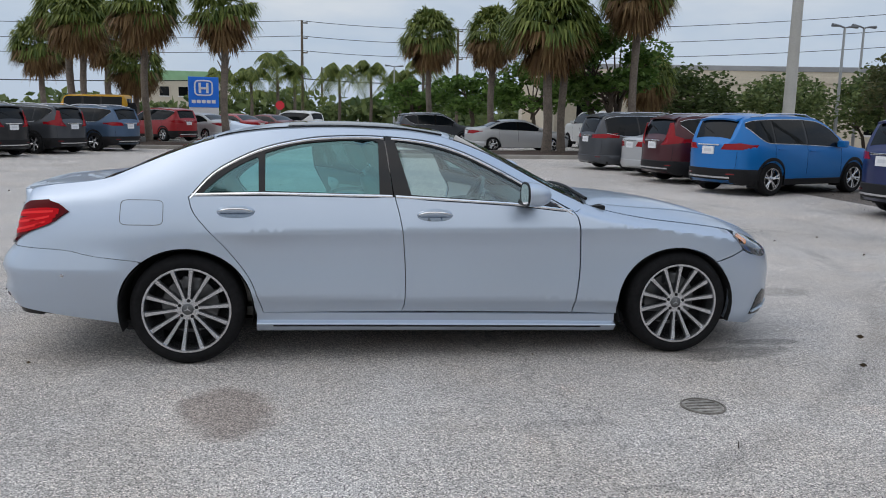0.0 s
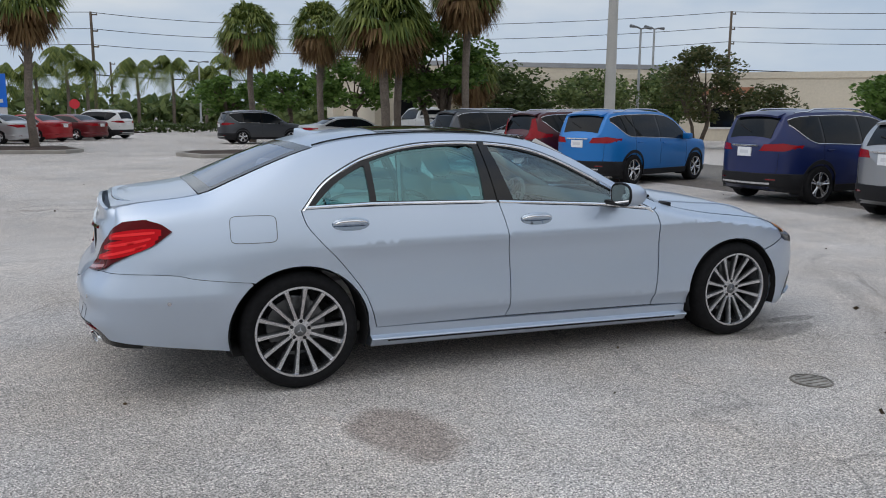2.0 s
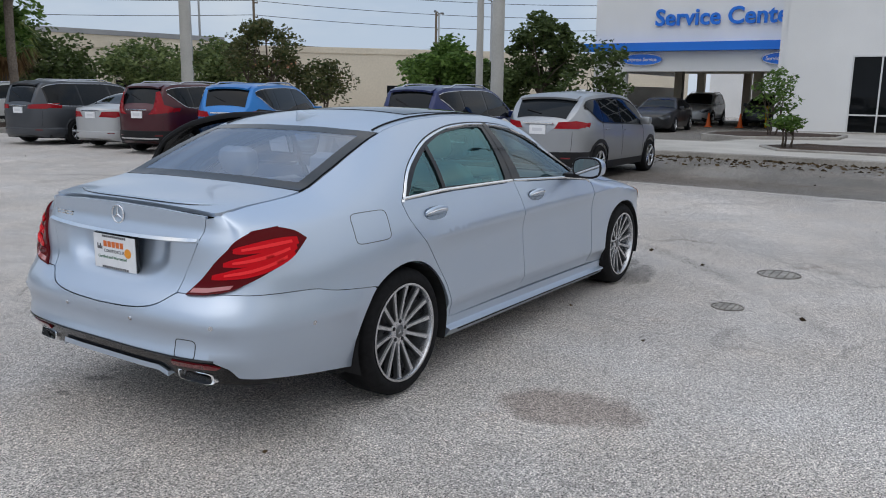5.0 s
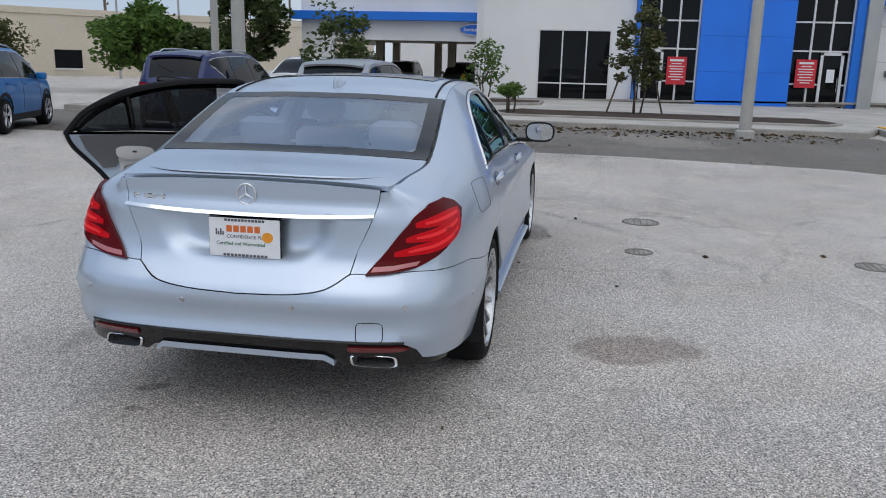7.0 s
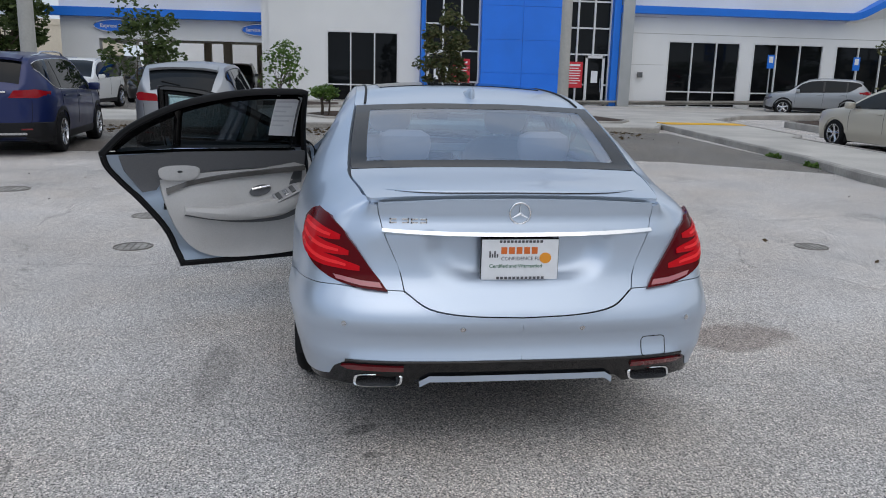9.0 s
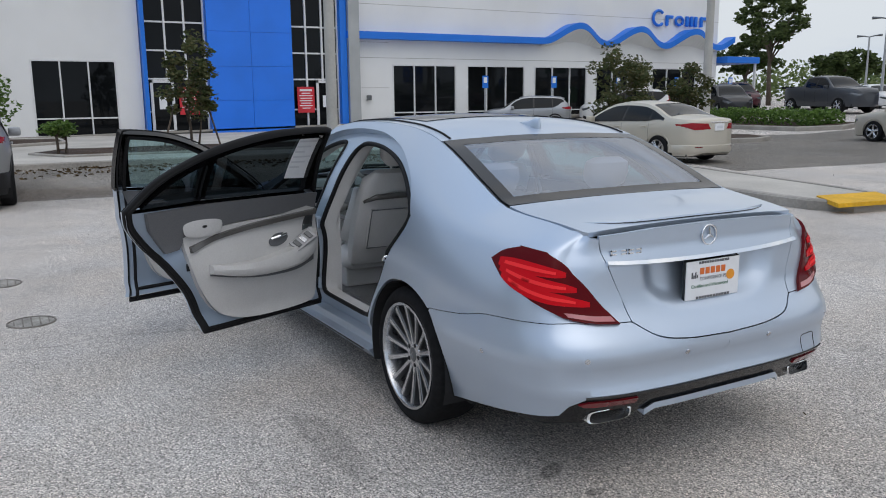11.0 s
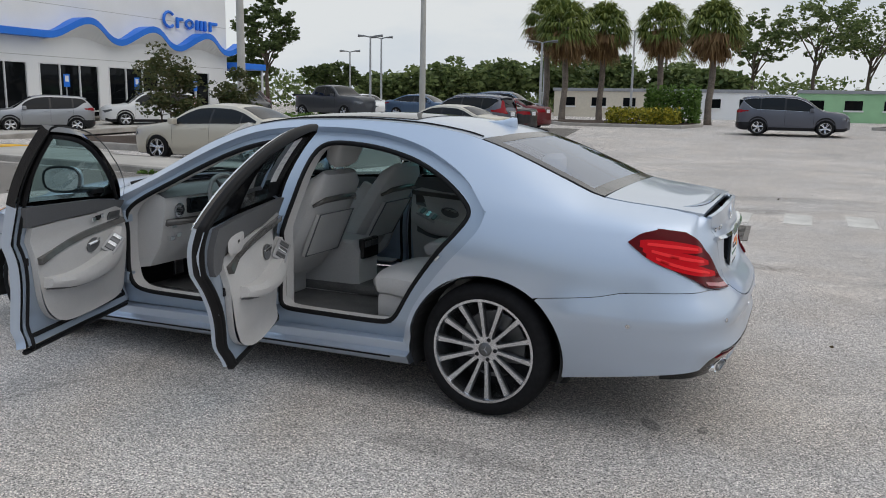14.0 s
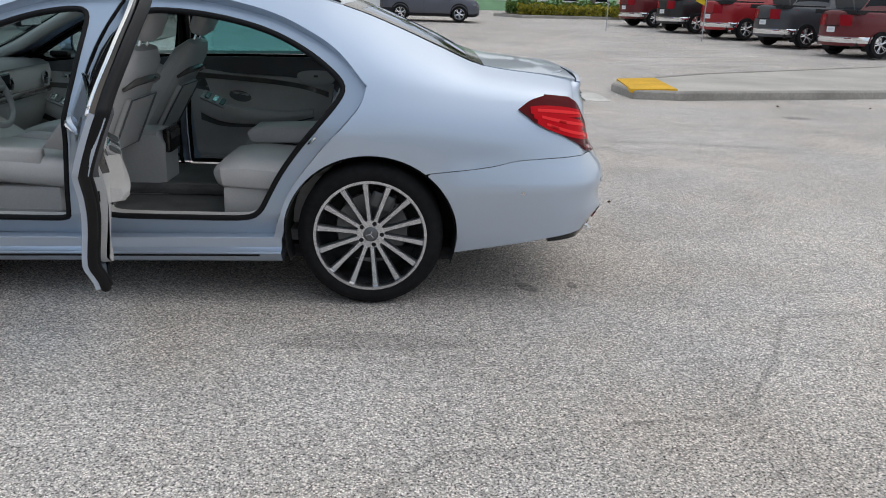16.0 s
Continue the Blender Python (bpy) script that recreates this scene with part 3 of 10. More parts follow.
def ground_sheet(name, xs, ys, material, lift=0.0, parent=None):
    g = Geo()
    nx, ny = len(xs), len(ys)
    g.add([(x, y, ground_z(x, y) + lift) for y in ys for x in xs], [(j * nx + i, j * nx + i + 1, (j + 1) * nx + i + 1, (j + 1) * nx + i) for j in range(ny - 1) for i in range(nx - 1)])
    return part(name, g, material, parent, smooth=True)


ground = ground_sheet("ground", [-1500, -300, -80, -40, -20, 0, 20, 40, 80, 300, 1500], [-1500, -240, -120, -60, -40, -35, -30, -25, -20, 0, 40, 120, 400, 1500], LOT)
tagged(ground, "pale worn speckled car park paving with cracks and stains", "ground", kind="structure")


def flat_strip(name, poly, material, label, category, lift=0.004):
    """A thin flush sheet on the ground."""
    g = Geo()
    g.prism(poly, lift - 0.02, lift, 'Z')
    g.v = [(x, y, z + ground_z(x, y)) for x, y, z in g.v]
    ob = part(name, g, material)
    return tagged(ob, label, category, kind="structure")


flat_strip("road", [(9.9, 30), (9.7, 9), (9.5, 2.2), (9.3, -2.2), (8.6, -5.6), (6.8, -8.0), (16.0, -8.6), (16.0, 30)], ASPHALT, "dark patched asphalt lane beside the pale paving", "road")
flat_strip("road", [(6.9, -11.3), (6.2, -18.0), (6.0, -25.0), (7.4, -34.5), (14.6, -34.5), (14.8, -24.0), (16.6, -22.0), (16.6, -14.0), (12.0, -12.9)], ASPHALT, "dark asphalt of the far parking bays", "road", 0.005)


def raised(name, poly, height, material, label, category, kerb=0.15, top=None):
    """A raised walk or island: a kerb ring of its own and its filling."""
    g = Geo()
    inner = shrink(poly, kerb)
    n = len(poly)
    b = 0.025
    rings = [[(x, y, -0.05) for x, y in poly], [(x, y, height - b) for x, y in poly], [(x, y, height) for x, y in shrink(poly, b)], [(x, y, height) for x, y in inner], [(x, y, height - 0.08) for x, y in inner]]
    vs = [p for r in rings for p in r]
    fs = [(i * n + k, i * n + (k + 1) % n, (i + 1) * n + (k + 1) % n, (i + 1) * n + k) for i in range(4) for k in range(n)]
    g.add([(x, y, z + ground_z(x, y)) for x, y, z in vs], fs)
    ob = part(name, g, KERBMAT)
    tagged(ob, label, category, kind="structure")
    f = Geo()
    pts, tris, _ = fill(inner, 0.8 if top else 1.5)
    rough_ = 0.05 if top else 0.0
    f.add([(x, y, ground_z(x, y) + height - 0.012 + rough_ * noise.noise((x * 1.7, y * 1.7, 3))) for x, y in pts], tris)
    fill_ob = part("filling", f, top or material, ob, smooth=True)
    return ob


# the walk before the building, and the tongue that leads to the crossing
raised("pavement", [(16.1, 14.0), (16.1, -4.0), (16.1, -8.4), (17.6, -9.1), (8.6, -8.15), (5.9, -7.6), (2.3, -7.35), (1.75, -7.6), (1.65, -8.2), (2.0, -8.9), (3.4, -9.3), (6.0, -9.9), (8.5, -10.55), (13.2, -10.9), (14.2, -11.6), (21.0, -12.6), (24.0, -15.0), (24.0, -39.5), (31.6, -39.5), (31.6, 3.0), (28.5, 3.0), (28.5, 2.2), (21.4, 3.6), (21.4, 14.0)],
       0.15, CONCRETE, "pale concrete walk with a rounded kerb before the showroom", "pavement")
raised("planting_bed", [(18.2, 1.0), (18.0, -8.0), (19.0, -8.6), (21.2, -8.2), (21.4, 0.8), (19.8, 1.8)], 0.20, KERBMAT, "mulched planting bed with a concrete kerb", "planting bed", 0.12, MULCH)
raised("planting_bed", [(15.2, -13.6), (19.5, -14.2), (20.4, -15.6), (20.2, -20.5), (19.0, -21.2), (13.6, -20.6), (13.2, -19.6), (14.4, -15.0)], 0.21, KERBMAT, "mulched island bed between parking bays", "planting bed", 0.12, MULCH)
raised("planting_bed", [(23.5, 3.2), (25.4, 0.4), (27.8, 0.4), (28.6, 3.4), (27.0, 5.0), (24.6, 4.8)], 0.24, KERBMAT, "small mulched bed beside the service entrance", "planting bed", 0.12, MULCH)
raised("median", [(-5.2, -8.35), (-5.9, -8.25), (-10.2, -9.5), (-26.0, -15.5), (-26.0, -18.6), (-14.1, -16.6), (-7.6, -12.3), (-5.5, -10.4), (-5.1, -9.5)], 0.14, CONCRETE, "worn concrete median with a weathered kerb", "median", 0.16)
raised("kerb_island", [(0.5, 24.1), (9.2, 24.3), (10.6, 25.0), (15.0, 26.5), (15.0, 29.2), (9.0, 28.8), (0.6, 27.6), (-0.2, 26.0)], 0.15, KERBMAT, "long mulched tree island with a kerb", "kerb island", 0.15, MULCH)
raised("kerb_island", [(-15.0, 29.5), (-7.6, 28.9), (-4.0, 28.7), (-3.4, 30.0), (-4.2, 33.4), (-15.0, 34.5)], 0.15, KERBMAT, "mulched palm island with a low kerb", "kerb island", 0.15, MULCH)
raised("kerb_island", [(3.0, -37.0), (9.0, -37.0), (10.5, -38.5), (10.0, -41.0), (3.0, -41.0), (2.2, -39.0)], 0.16, KERBMAT, "planted island with flowering shrubs", "kerb island", 0.15, MULCH)
raised("kerb_island", [(-18.0, -41.5), (-7.0, -39.0), (-5.6, -40.5), (-6.5, -43.5), (-18.0, -45.0)], 0.16, KERBMAT, "planted island with yellow shrubs", "kerb island", 0.15, MULCH)
raised("kerb_island", [(16.0, -25.0), (22.0, -25.0), (23.0, -27.0), (22.0, -29.0), (15.5, -28.5), (15.0, -26.5)], 0.18, KERBMAT, "kerbed island with a clipped hedge", "kerb island", 0.15, MULCH)

# yellow ramps and the zebra crossing
for poly in ([(2.45, -7.75), (1.72, -7.2), (1.55, -8.35), (2.3, -8.9)], [(-5.35, -10.2), (-6.15, -10.6), (-5.95, -8.5), (-5.15, -8.35)], [(17.9, -9.4), (17.9, -12.0), (18.7, -12.0), (18.7, -9.4)]):
    g = Geo()
    g.prism(poly, 0.10, 0.158, 'Z')
    tagged(part("ramp_marking", g, YELLOW), "bright yellow painted kerb ramp", "ramp", "yellow kerb ramps")
bar_mesh = None
for i in range(7):
    x = 0.70 - 0.83 * i - 0.28
    y = -6.95 - 0.15 * i
    g = Geo()
    g.prism([(-0.19, 0), (0.19, -0.08), (0.19, -1.28), (-0.19, -1.16)], -0.012, 0.005, 'Z')
    bar_mesh = bar_mesh or g.mesh("zebra_bar", ROADWHITE)
    ob = part("zebra_bar", bar_mesh, None)
    ob.matrix_basis = pose(x, y, 0)
    tagged(ob, "worn white zebra crossing bar painted on paving", "road marking", "bars of the zebra crossing", "structure")
for i in range(9):
    g = Geo()
    g.prism([(-12.0 - 1.2 * i * 0.9, -18.2 - 2.55 * i), (-12.0 - 1.2 * i * 0.9 + 0.05, -18.3 - 2.55 * i), (-6.6 - 0.5 * i, -16.4 - 2.75 * i), (-6.65 - 0.5 * i, -16.3 - 2.75 * i)], 0.001, 0.005, 'Z')
    g.v = [(a, b, c + ground_z(a, b)) for a, b, c in g.v]
    tagged(part("bay_line", g, ROADWHITE), "faded white parking bay line", "road marking", "parking bay lines", "structure")


COVERMAT = mat("worn_cover", (0.30, 0.285, 0.26), 0.9, grain=(60, 0.3), stain=(6, 0.3), bump=(90, 0.003))


def manhole(x, y, r, name="manhole_cover", label="round rusty cast iron cover flush with the paving"):
    t = thing(name, label, "manhole", "covers in the paving", at=pose(x, y, 0))
    g = Geo()
    g.lathe([(r * 1.12, -0.02), (r * 1.12, 0.006), (r * 1.02, 0.008), (r * 1.02, -0.01)], 'Z', n=36)
    part("rim", g, IRON, t)
    g = Geo()
    g.lathe([(0.001, 0.004), (r * 0.98, 0.004), (r * 0.98, -0.02)], 'Z', n=36)
    lid_ = part("lid", g, COVERMAT, t)
    for i in range(-2, 3):
        w = math.sqrt(max(0.0, 0.75 - (i / 2.6) ** 2)) * r
        part("rib", Geo().box(-w, w, i * r / 2.6 - 0.03 * r, i * r / 2.6 + 0.03 * r, 0.003, 0.008), IRON, lid_)


for x, y, r in ((1.31, -1.90, 0.11), (2.76, -2.0, 0.17), (1.45, 2.48, 0.15), (2.98, 2.67, 0.16), (4.85, 4.73, 0.2), (1.28, -3.82, 0.14)):
    manhole(x, y, r)

# storm drain
drain = thing("storm_drain", "rusty rectangular iron storm drain grate in a frame", "drain", at=pose(-1.80, -6.35, 0, 0, 0, 2))
g = Geo()
for a, b, c, d in ((-0.56, 0.56, -0.68, -0.62), (-0.56, 0.56, 0.62, 0.68), (-0.56, -0.50, -0.62, 0.62), (0.50, 0.56, -0.62, 0.62)):
    g.box(a, b, c, d, -0.05, 0.010)
part("frame", g, IRON, drain)
g = Geo()
g.box(-0.50, 0.50, -0.62, 0.62, -0.30, 0.002)
pit = part("pit", g, DARKVOID, drain)
for i in range(11):
    g = Geo()
    y = -0.56 + 0.112 * i
    g.box(-0.50, 0.50, y - 0.022, y + 0.022, -0.02, 0.008)
    part("slat", g, IRON, drain)
for i in range(4):
    g = Geo()
    x = -0.3 + 0.2 * i
    g.box(x - 0.018, x + 0.018, -0.62, 0.62, -0.02, 0.0105)
    part("crossbar", g, IRON, drain)


# ---- the showroom ----
WX = 32.0


def text(name, body, size, material, m, parent=None, depth=0.06, bold=0.0, align='LEFT'):
    c = bpy.data.curves.new(name, 'FONT')
    c.body, c.size, c.extrude, c.offset = body, size, depth, bold
    c.align_x = align
    c.resolution_u = 3
    tmp = bpy.data.objects.new(name, c)
    scene.collection.objects.link(tmp)
    me = bpy.data.meshes.new_from_object(tmp.evaluated_get(bpy.context.evaluated_depsgraph_get()))
    bpy.data.objects.remove(tmp)
    me.materials.clear()
    me.materials.append(material)
    ob = part(name, me, None, parent)
    ob.matrix_basis = m
    return ob


def facing(x, y, z):
    """A pose for writing on a wall that faces -x: reading along -y."""
    return Matrix(((0, 0, -1, x), (-1, 0, 0, y), (0, 1, 0, z), (0, 0, 0, 1)))


def shop_window(y0, y1, z0, z1, panes, name, rail=0.75, x=WX):
    """A framed showroom window in the wall: frame, mullions, panes."""
    t = thing(name, "dark reflective showroom window with slim white frames", "window", kind="structure")
    g = Geo()
    f = 0.06
    for a, b, c, d in ((y0, y1, z0, z0 + f), (y0, y1, z1 - f, z1), (y0, y0 + f, z0 + f, z1 - f), (y1 - f, y1, z0 + f, z1 - f)):
        g.box(x - 0.03, x + 0.12, a, b, c, d)
    part("window_frame", g, WHITEFRAME, t)
    w = (y1 - y0) / panes
    for i in range(1, panes):
        g = Geo()
        g.box(x - 0.025, x + 0.10, y0 + i * w - 0.03, y0 + i * w + 0.03, z0 + f, z1 - f)
        part("mullion", g, WHITEFRAME, t)
    g = Geo()
    g.box(x - 0.02, x + 0.10, y0 + f, y1 - f, z0 + rail - 0.03, z0 + rail + 0.03)
    part("transom", g, WHITEFRAME, t)
    for i in range(panes):
        for a, b in ((z0 + f, z0 + rail - 0.03), (z0 + rail + 0.03, z1 - f)):
            g = Geo()
            g.box(x + 0.06, x + 0.075, y0 + i * w + 0.03, y0 + (i + 1) * w - 0.03, a, b)
            part("pane", g, SHOPGLASS, t)
    return t


def wall_with_holes(name, y0, y1, z0, z1, holes, x, thick, material, label):
    g = Geo()
    pts, tris, loops = fill([(y0, z0), (y1, z0), (y1, z1), (y0, z1)], 3.0, [[(a, c), (b, c), (b, d), (a, d)] for a, b, c, d in holes])
    g.add([(x, a, b) for a, b in pts], [t for t in tris])
    g.add([(x + thick, a, b) for a, b in pts], [t for t in tris])
    k = len(pts)
    for ring in loops:
        m = len(ring)
        g.f += [(ring[i], ring[(i + 1) % m], ring[(i + 1) % m] + k, ring[i] + k) for i in range(m)]
    return tagged(part(name, g, material), label, "wall", kind="structure")


win_right = [(-15.2 - 4.34 * i - 3.68, -15.2 - 4.34 * i) for i in range(5)]
wall_with_holes("wall_showroom", -38.0, -12.55, 0.0, 8.25, [(a, b, 0.12, 3.25) for a, b in win_right], WX, 0.35, WHITEPAINT, "white stucco showroom wall with fine joints")
for i, (a, b) in enumerate(win_right):
    shop_window(a, b, 0.12, 3.25, 3, "window_%d" % (i + 1))
wall_with_holes("wall_left", -3.25, 3.55, 0.0, 7.3, [(-2.25, 1.0, 0.12, 3.25)], WX, 0.35, WHITEPAINT, "white stucco wall beside the service entrance")
shop_window(-2.25, 1.0, 0.12, 3.25, 3, "window_6")
for z in (3.55, 6.1):
    g = Geo()
    g.box(WX - 0.004, WX + 0.01, -38.0, -12.55, z, z + 0.025)
    tagged(part("trim", g, POLEMAT), "thin joint across the white wall", "trim", kind="structure")
for z in (2.1, 4.3):
    g = Geo()
    g.box(WX - 0.004, WX + 0.01, -15.0, -12.6, z, z + 0.02)
    tagged(part("trim", g, POLEMAT), "thin joint across the white wall", "trim", kind="structure")
# end walls, roof, back
g = Geo()
g.box(WX + 0.35, WX + 24, -38.0, -37.65, 0, 8.25)
tagged(part("wall_end", g, WHITEPAINT), "white stucco end wall of the showroom", "wall", kind="structure")
g = Geo()
g.box(WX + 23.7, WX + 24, -37.65, 13.0, 0, 6.0)
tagged(part("wall_back", g, WHITEPAINT), "plain white back wall", "wall", kind="structure")
g = Geo()
g.box(WX + 0.36, WX + 23.7, -37.65, 3.0, 5.6, 5.9)
tagged(part("roof", g, GREYROOF), "flat grey roof behind the parapet", "roof", kind="structure")
g = Geo()
g.box(WX - 0.05, WX + 0.45, -38.08, -12.5, 8.25, 8.42, 0.03)
tagged(part("trim", g, WHITEFRAME), "grey metal coping along the parapet", "trim", kind="structure")
# blue eaves band: straight, then three waves
wave = [(y, 4.60) for y in (-12.6, -18.0, -23.0, -24.2)]
for i in range(1, 65):
    y = -24.2 - 14.6 * i / 64
    wave.append((y, 4.60 - 0.08 * min(1, i / 20) + 0.44 * (1 - math.cos(2 * math.pi * max(0.0, -24.2 - y) / 4.45))))
g = Geo()
rings = []
for y, z in wave:
    out = 0.55 + 0.45 * max(0.0, (z - 4.68))
    rings.append([(WX - out, y, z - 0.17), (WX - out, y, z + 0.17), (WX + 0.1, y, z + 0.17), (WX + 0.1, y, z - 0.17)])
g.loft(rings)
canopy = thing("canopy_band", "bright blue eaves band that breaks into waves", "canopy", kind="structure")
part("band", g, BLUEBAND, canopy)
g = Geo()
rings = []
for y, z in wave[3:]:
    out = 0.55 + 0.45 * max(0.0, (z - 4.68))
    rings.append([(WX - out + 0.03, y, z - 0.175), (WX - 0.01, y, z - 0.65 * max(0.0, z - 4.5) - 0.2), (WX - 0.01, y, z - 0.19), (WX - out + 0.05, y, z - 0.165)])
g.loft(rings)
part("soffit", g, WHITEPAINT, canopy, "white coved underside")
# blue entrance tower between two glazed bays
tower = thing("entrance_tower", "tall royal blue metal panel tower at the entrance", "tower", kind="structure")
for j in range(2):
    for i in range(6):
        g = Geo()
        g.box(WX - 0.55, WX + 0.3, -9.85 + 1.925 * j + 0.006, -9.85 + 1.925 * (j + 1) - 0.006, 0.05 + 1.5 * i + 0.006, 0.05 + 1.5 * (i + 1) - 0.006, 0.006)
        part("panel", g, BLUEPANEL, tower)
g = Geo()
g.box(WX - 0.50, WX + 0.3, -9.84, -6.01, 0.0, 9.1)
part("core", g, BLUEPANEL, tower)
g = Geo()
g.box(WX - 0.42, WX + 0.3, -12.62, -12.28, 0, 9.0, 0.02)
part("fin", g, BLUEBAND, tower, "narrow blue edge fin")
g = Geo()
g.box(WX - 0.42, WX + 0.3, -3.45, -3.28, 0, 9.0, 0.02)
part("fin", g, BLUEBAND, tower, "narrow blue edge fin")
g = Geo()
g.box(WX - 0.62, WX + 0.3, -13.2, -12.63, 0, 9.3, 0.03)
tagged(part("column", g, GREYMETAL), "brushed grey metal column beside the entrance", "column", kind="structure")


def glazed_bay(y0, y1, door0, door1):
    t = thing("glazed_bay", "tall glazed entrance bay with white frames and a door", "window wall", kind="structure")
    cols = [y0 + (y1 - y0) * i / 3 for i in range(4)]
    rows_ = [0.1, 1.1, 2.5, 3.7, 4.9, 6.3, 7.7, 9.0]
    for y in cols:
        g = Geo()
        g.box(WX - 0.10, WX + 0.08, y - 0.04, y + 0.04, 0.05, 9.0)
        part("mullion", g, WHITEFRAME, t)
    for z in rows_:
        g = Geo()
        g.box(WX - 0.09, WX + 0.07, y0, y1, z - 0.035, z + 0.035)
        part("transom", g, WHITEFRAME, t)
    for i in range(3):
        for j in range(7):
            g = Geo()
            g.box(WX + 0.0, WX + 0.015, cols[i] + 0.04, cols[i + 1] - 0.04, rows_[j] + 0.035, rows_[j + 1] - 0.035)
            part("pane", g, SHOPGLASS, t)
    d = thing("door", "glass entrance door with a white frame", "door", kind="structure")
    g = Geo()
    for a, b, c, e in ((door0, door0 + 0.12, 0.05, 2.45), (door1 - 0.12, door1, 0.05, 2.45), (door0, door1, 2.33, 2.45), (door0, door1, 0.05, 0.3)):
        g.box(WX - 0.16, WX - 0.08, a, b, c, e, 0.008)
    part("door_frame", g, WHITEFRAME, d)
    g = Geo()
    g.box(WX - 0.125, WX - 0.115, door0 + 0.12, door1 - 0.12, 0.3, 2.33)
    part("pane", g, SHOPGLASS, d)
    g = Geo()
    g.tube([(WX - 0.22, door0 + 0.2, 0.8), (WX - 0.22, door0 + 0.2, 1.4)], 0.018)
    part("handle", g, SATIN, d)
    g = Geo()
    g.box(WX - 0.132, WX - 0.127, (door0 + door1) / 2 - 0.16, (door0 + door1) / 2 + 0.16, 1.2, 1.75)
    part("notice", g, PAPER, d, "white paper notice behind the glass")


glazed_bay(-5.98, -3.46, -4.55, -3.55)
glazed_bay(-12.26, -9.88, -12.05, -11.1)
for y in (-5.15, -10.55):
    s = thing("poster", "red poster with pale writing on an entrance pane", "poster", "red posters at the entrance")
    g = Geo()
    g.box(WX - 0.20, WX - 0.165, y - 0.42, y + 0.42, 0.95, 2.15, 0.006)
    part("board", g, SIGNRED, s)
    for i in range(8):
        g = Geo()
        w = (0.30, 0.22, 0.33, 0.28, 0.31, 0.25, 0.32, 0.2)[i]
        g.box(WX - 0.204, WX - 0.199, y - w, y + w, 1.95 - 0.115 * i, 1.99 - 0.115 * i + (0.05 if i == 0 else 0))
        part("line", g, SIGNWHITE, s)
# blue accessible-parking plates on posts, wall lamps
for y, x in ((-19.15, 29.6), (-23.4, 29.6), (-27.8, 29.6), (-32.2, 29.6), (-36.6, 29.6)):
    s = thing("parking_sign", "small blue and white parking sign on a thin post", "sign", "accessible parking signs", at=pose(x, y, 0.1))
    g = Geo()
    g.tube([(0, 0, 0), (0, 0, 2.45)], 0.03)
    part("post", g, STEELPOLE, s)
    g = Geo()
    g.box(-0.05, -0.03, -0.17, 0.17, 1.95, 2.55, 0.004)
    part("plate", g, BLUEBAND, s)
    g = Geo()
    g.box(-0.055, -0.049, -0.10, 0.10, 2.2, 2.48)
    part("symbol", g, SIGNWHITE, s)
g = Geo()
g.box(WX - 0.2, WX, -13.95, -13.75, 1.5, 1.75, 0.02)
tagged(part("wall_box", g, GUNMETAL), "small dark utility box on the white wall", "utility box")

# blue wall letters as plain rounded shapes
letters = thing("wall_letters", "row of raised blue letter shapes high on the wall", "sign")
y = -32.4
for i, (w, h) in enumerate(((0.85, 0.86), (0.55, 0.62), (0.75, 0.62), (1.05, 0.62), (0.72, 0.62))):
    g = Geo()
    z = 5.74
    t_ = 0.17
    if i == 0:
        ring = [(y - w / 2 + (w / 2) * math.cos(a), z + h / 2 + (h / 2) * math.sin(a)) for a in np.linspace(0.75, 5.5, 16)]
        g.tube([(WX - 0.12, 2 * (y - w / 2) - a, b) for a, b in ring], t_ / 2, 6)
    elif i == 2:
        g.loop([(WX - 0.12, y - w / 2 + (w / 2 - 0.08) * math.cos(a), z + h / 2 + (h / 2 - 0.08) * math.sin(a)) for a in np.linspace(0, 2 * math.pi, 17)[:-1]], t_ / 2, 6)
    elif i == 3:
        for q in (0.0, 0.36, 0.72):
            g.box(WX - 0.2, WX - 0.03, y - q - 0.22, y - q, z, z + h, 0.06)
    else:
        g.box(WX - 0.2, WX - 0.03, y - t_, y, z, z + h, 0.05)
        g.box(WX - 0.2, WX - 0.03, y - w, y - t_ + 0.02, z + h - 0.2, z + h - 0.01, 0.05)
    part("letter", g, BLUEBAND, letters)
    y -= w + 0.17

# ---- service entrance ----
SX = 34.0
wall_with_holes("wall_service", 3.9, 13.0, 0.0, 6.9, [(3.95, 11.35, 0.001, 2.68)], SX, 0.5, WHITEPAINT, "white service wing wall above an open drive-through")
g = Geo()
g.box(SX - 0.45, SX, 3.6, 13.5, 3.62, 4.02, 0.01)
tagged(part("canopy_band", g, BLUEBAND), "straight blue eaves band over the service entrance", "canopy", kind="structure")
g = Geo()
g.box(WX + 0.35, SX + 0.5, 3.55, 3.9, 0.0, 7.0)
tagged(part("wall_return", g, WHITEPAINT), "white return wall", "wall", kind="structure")
g = Geo()
g.box(SX + 0.5, SX + 14, 12.7, 13.0, 0, 2.0)
g.box(SX + 0.5, SX + 14, 12.7, 13.0, 2.7, 6.9)
tagged(part("wall_side", g, WHITEPAINT), "side wall of the service drive", "wall", kind="structure")
g = Geo()
g.box(SX + 0.5, SX + 14, 3.9, 12.7, 2.9, 3.1)
tagged(part("ceiling", g, CREAM), "plain ceiling of the service drive", "ceiling", kind="structure")
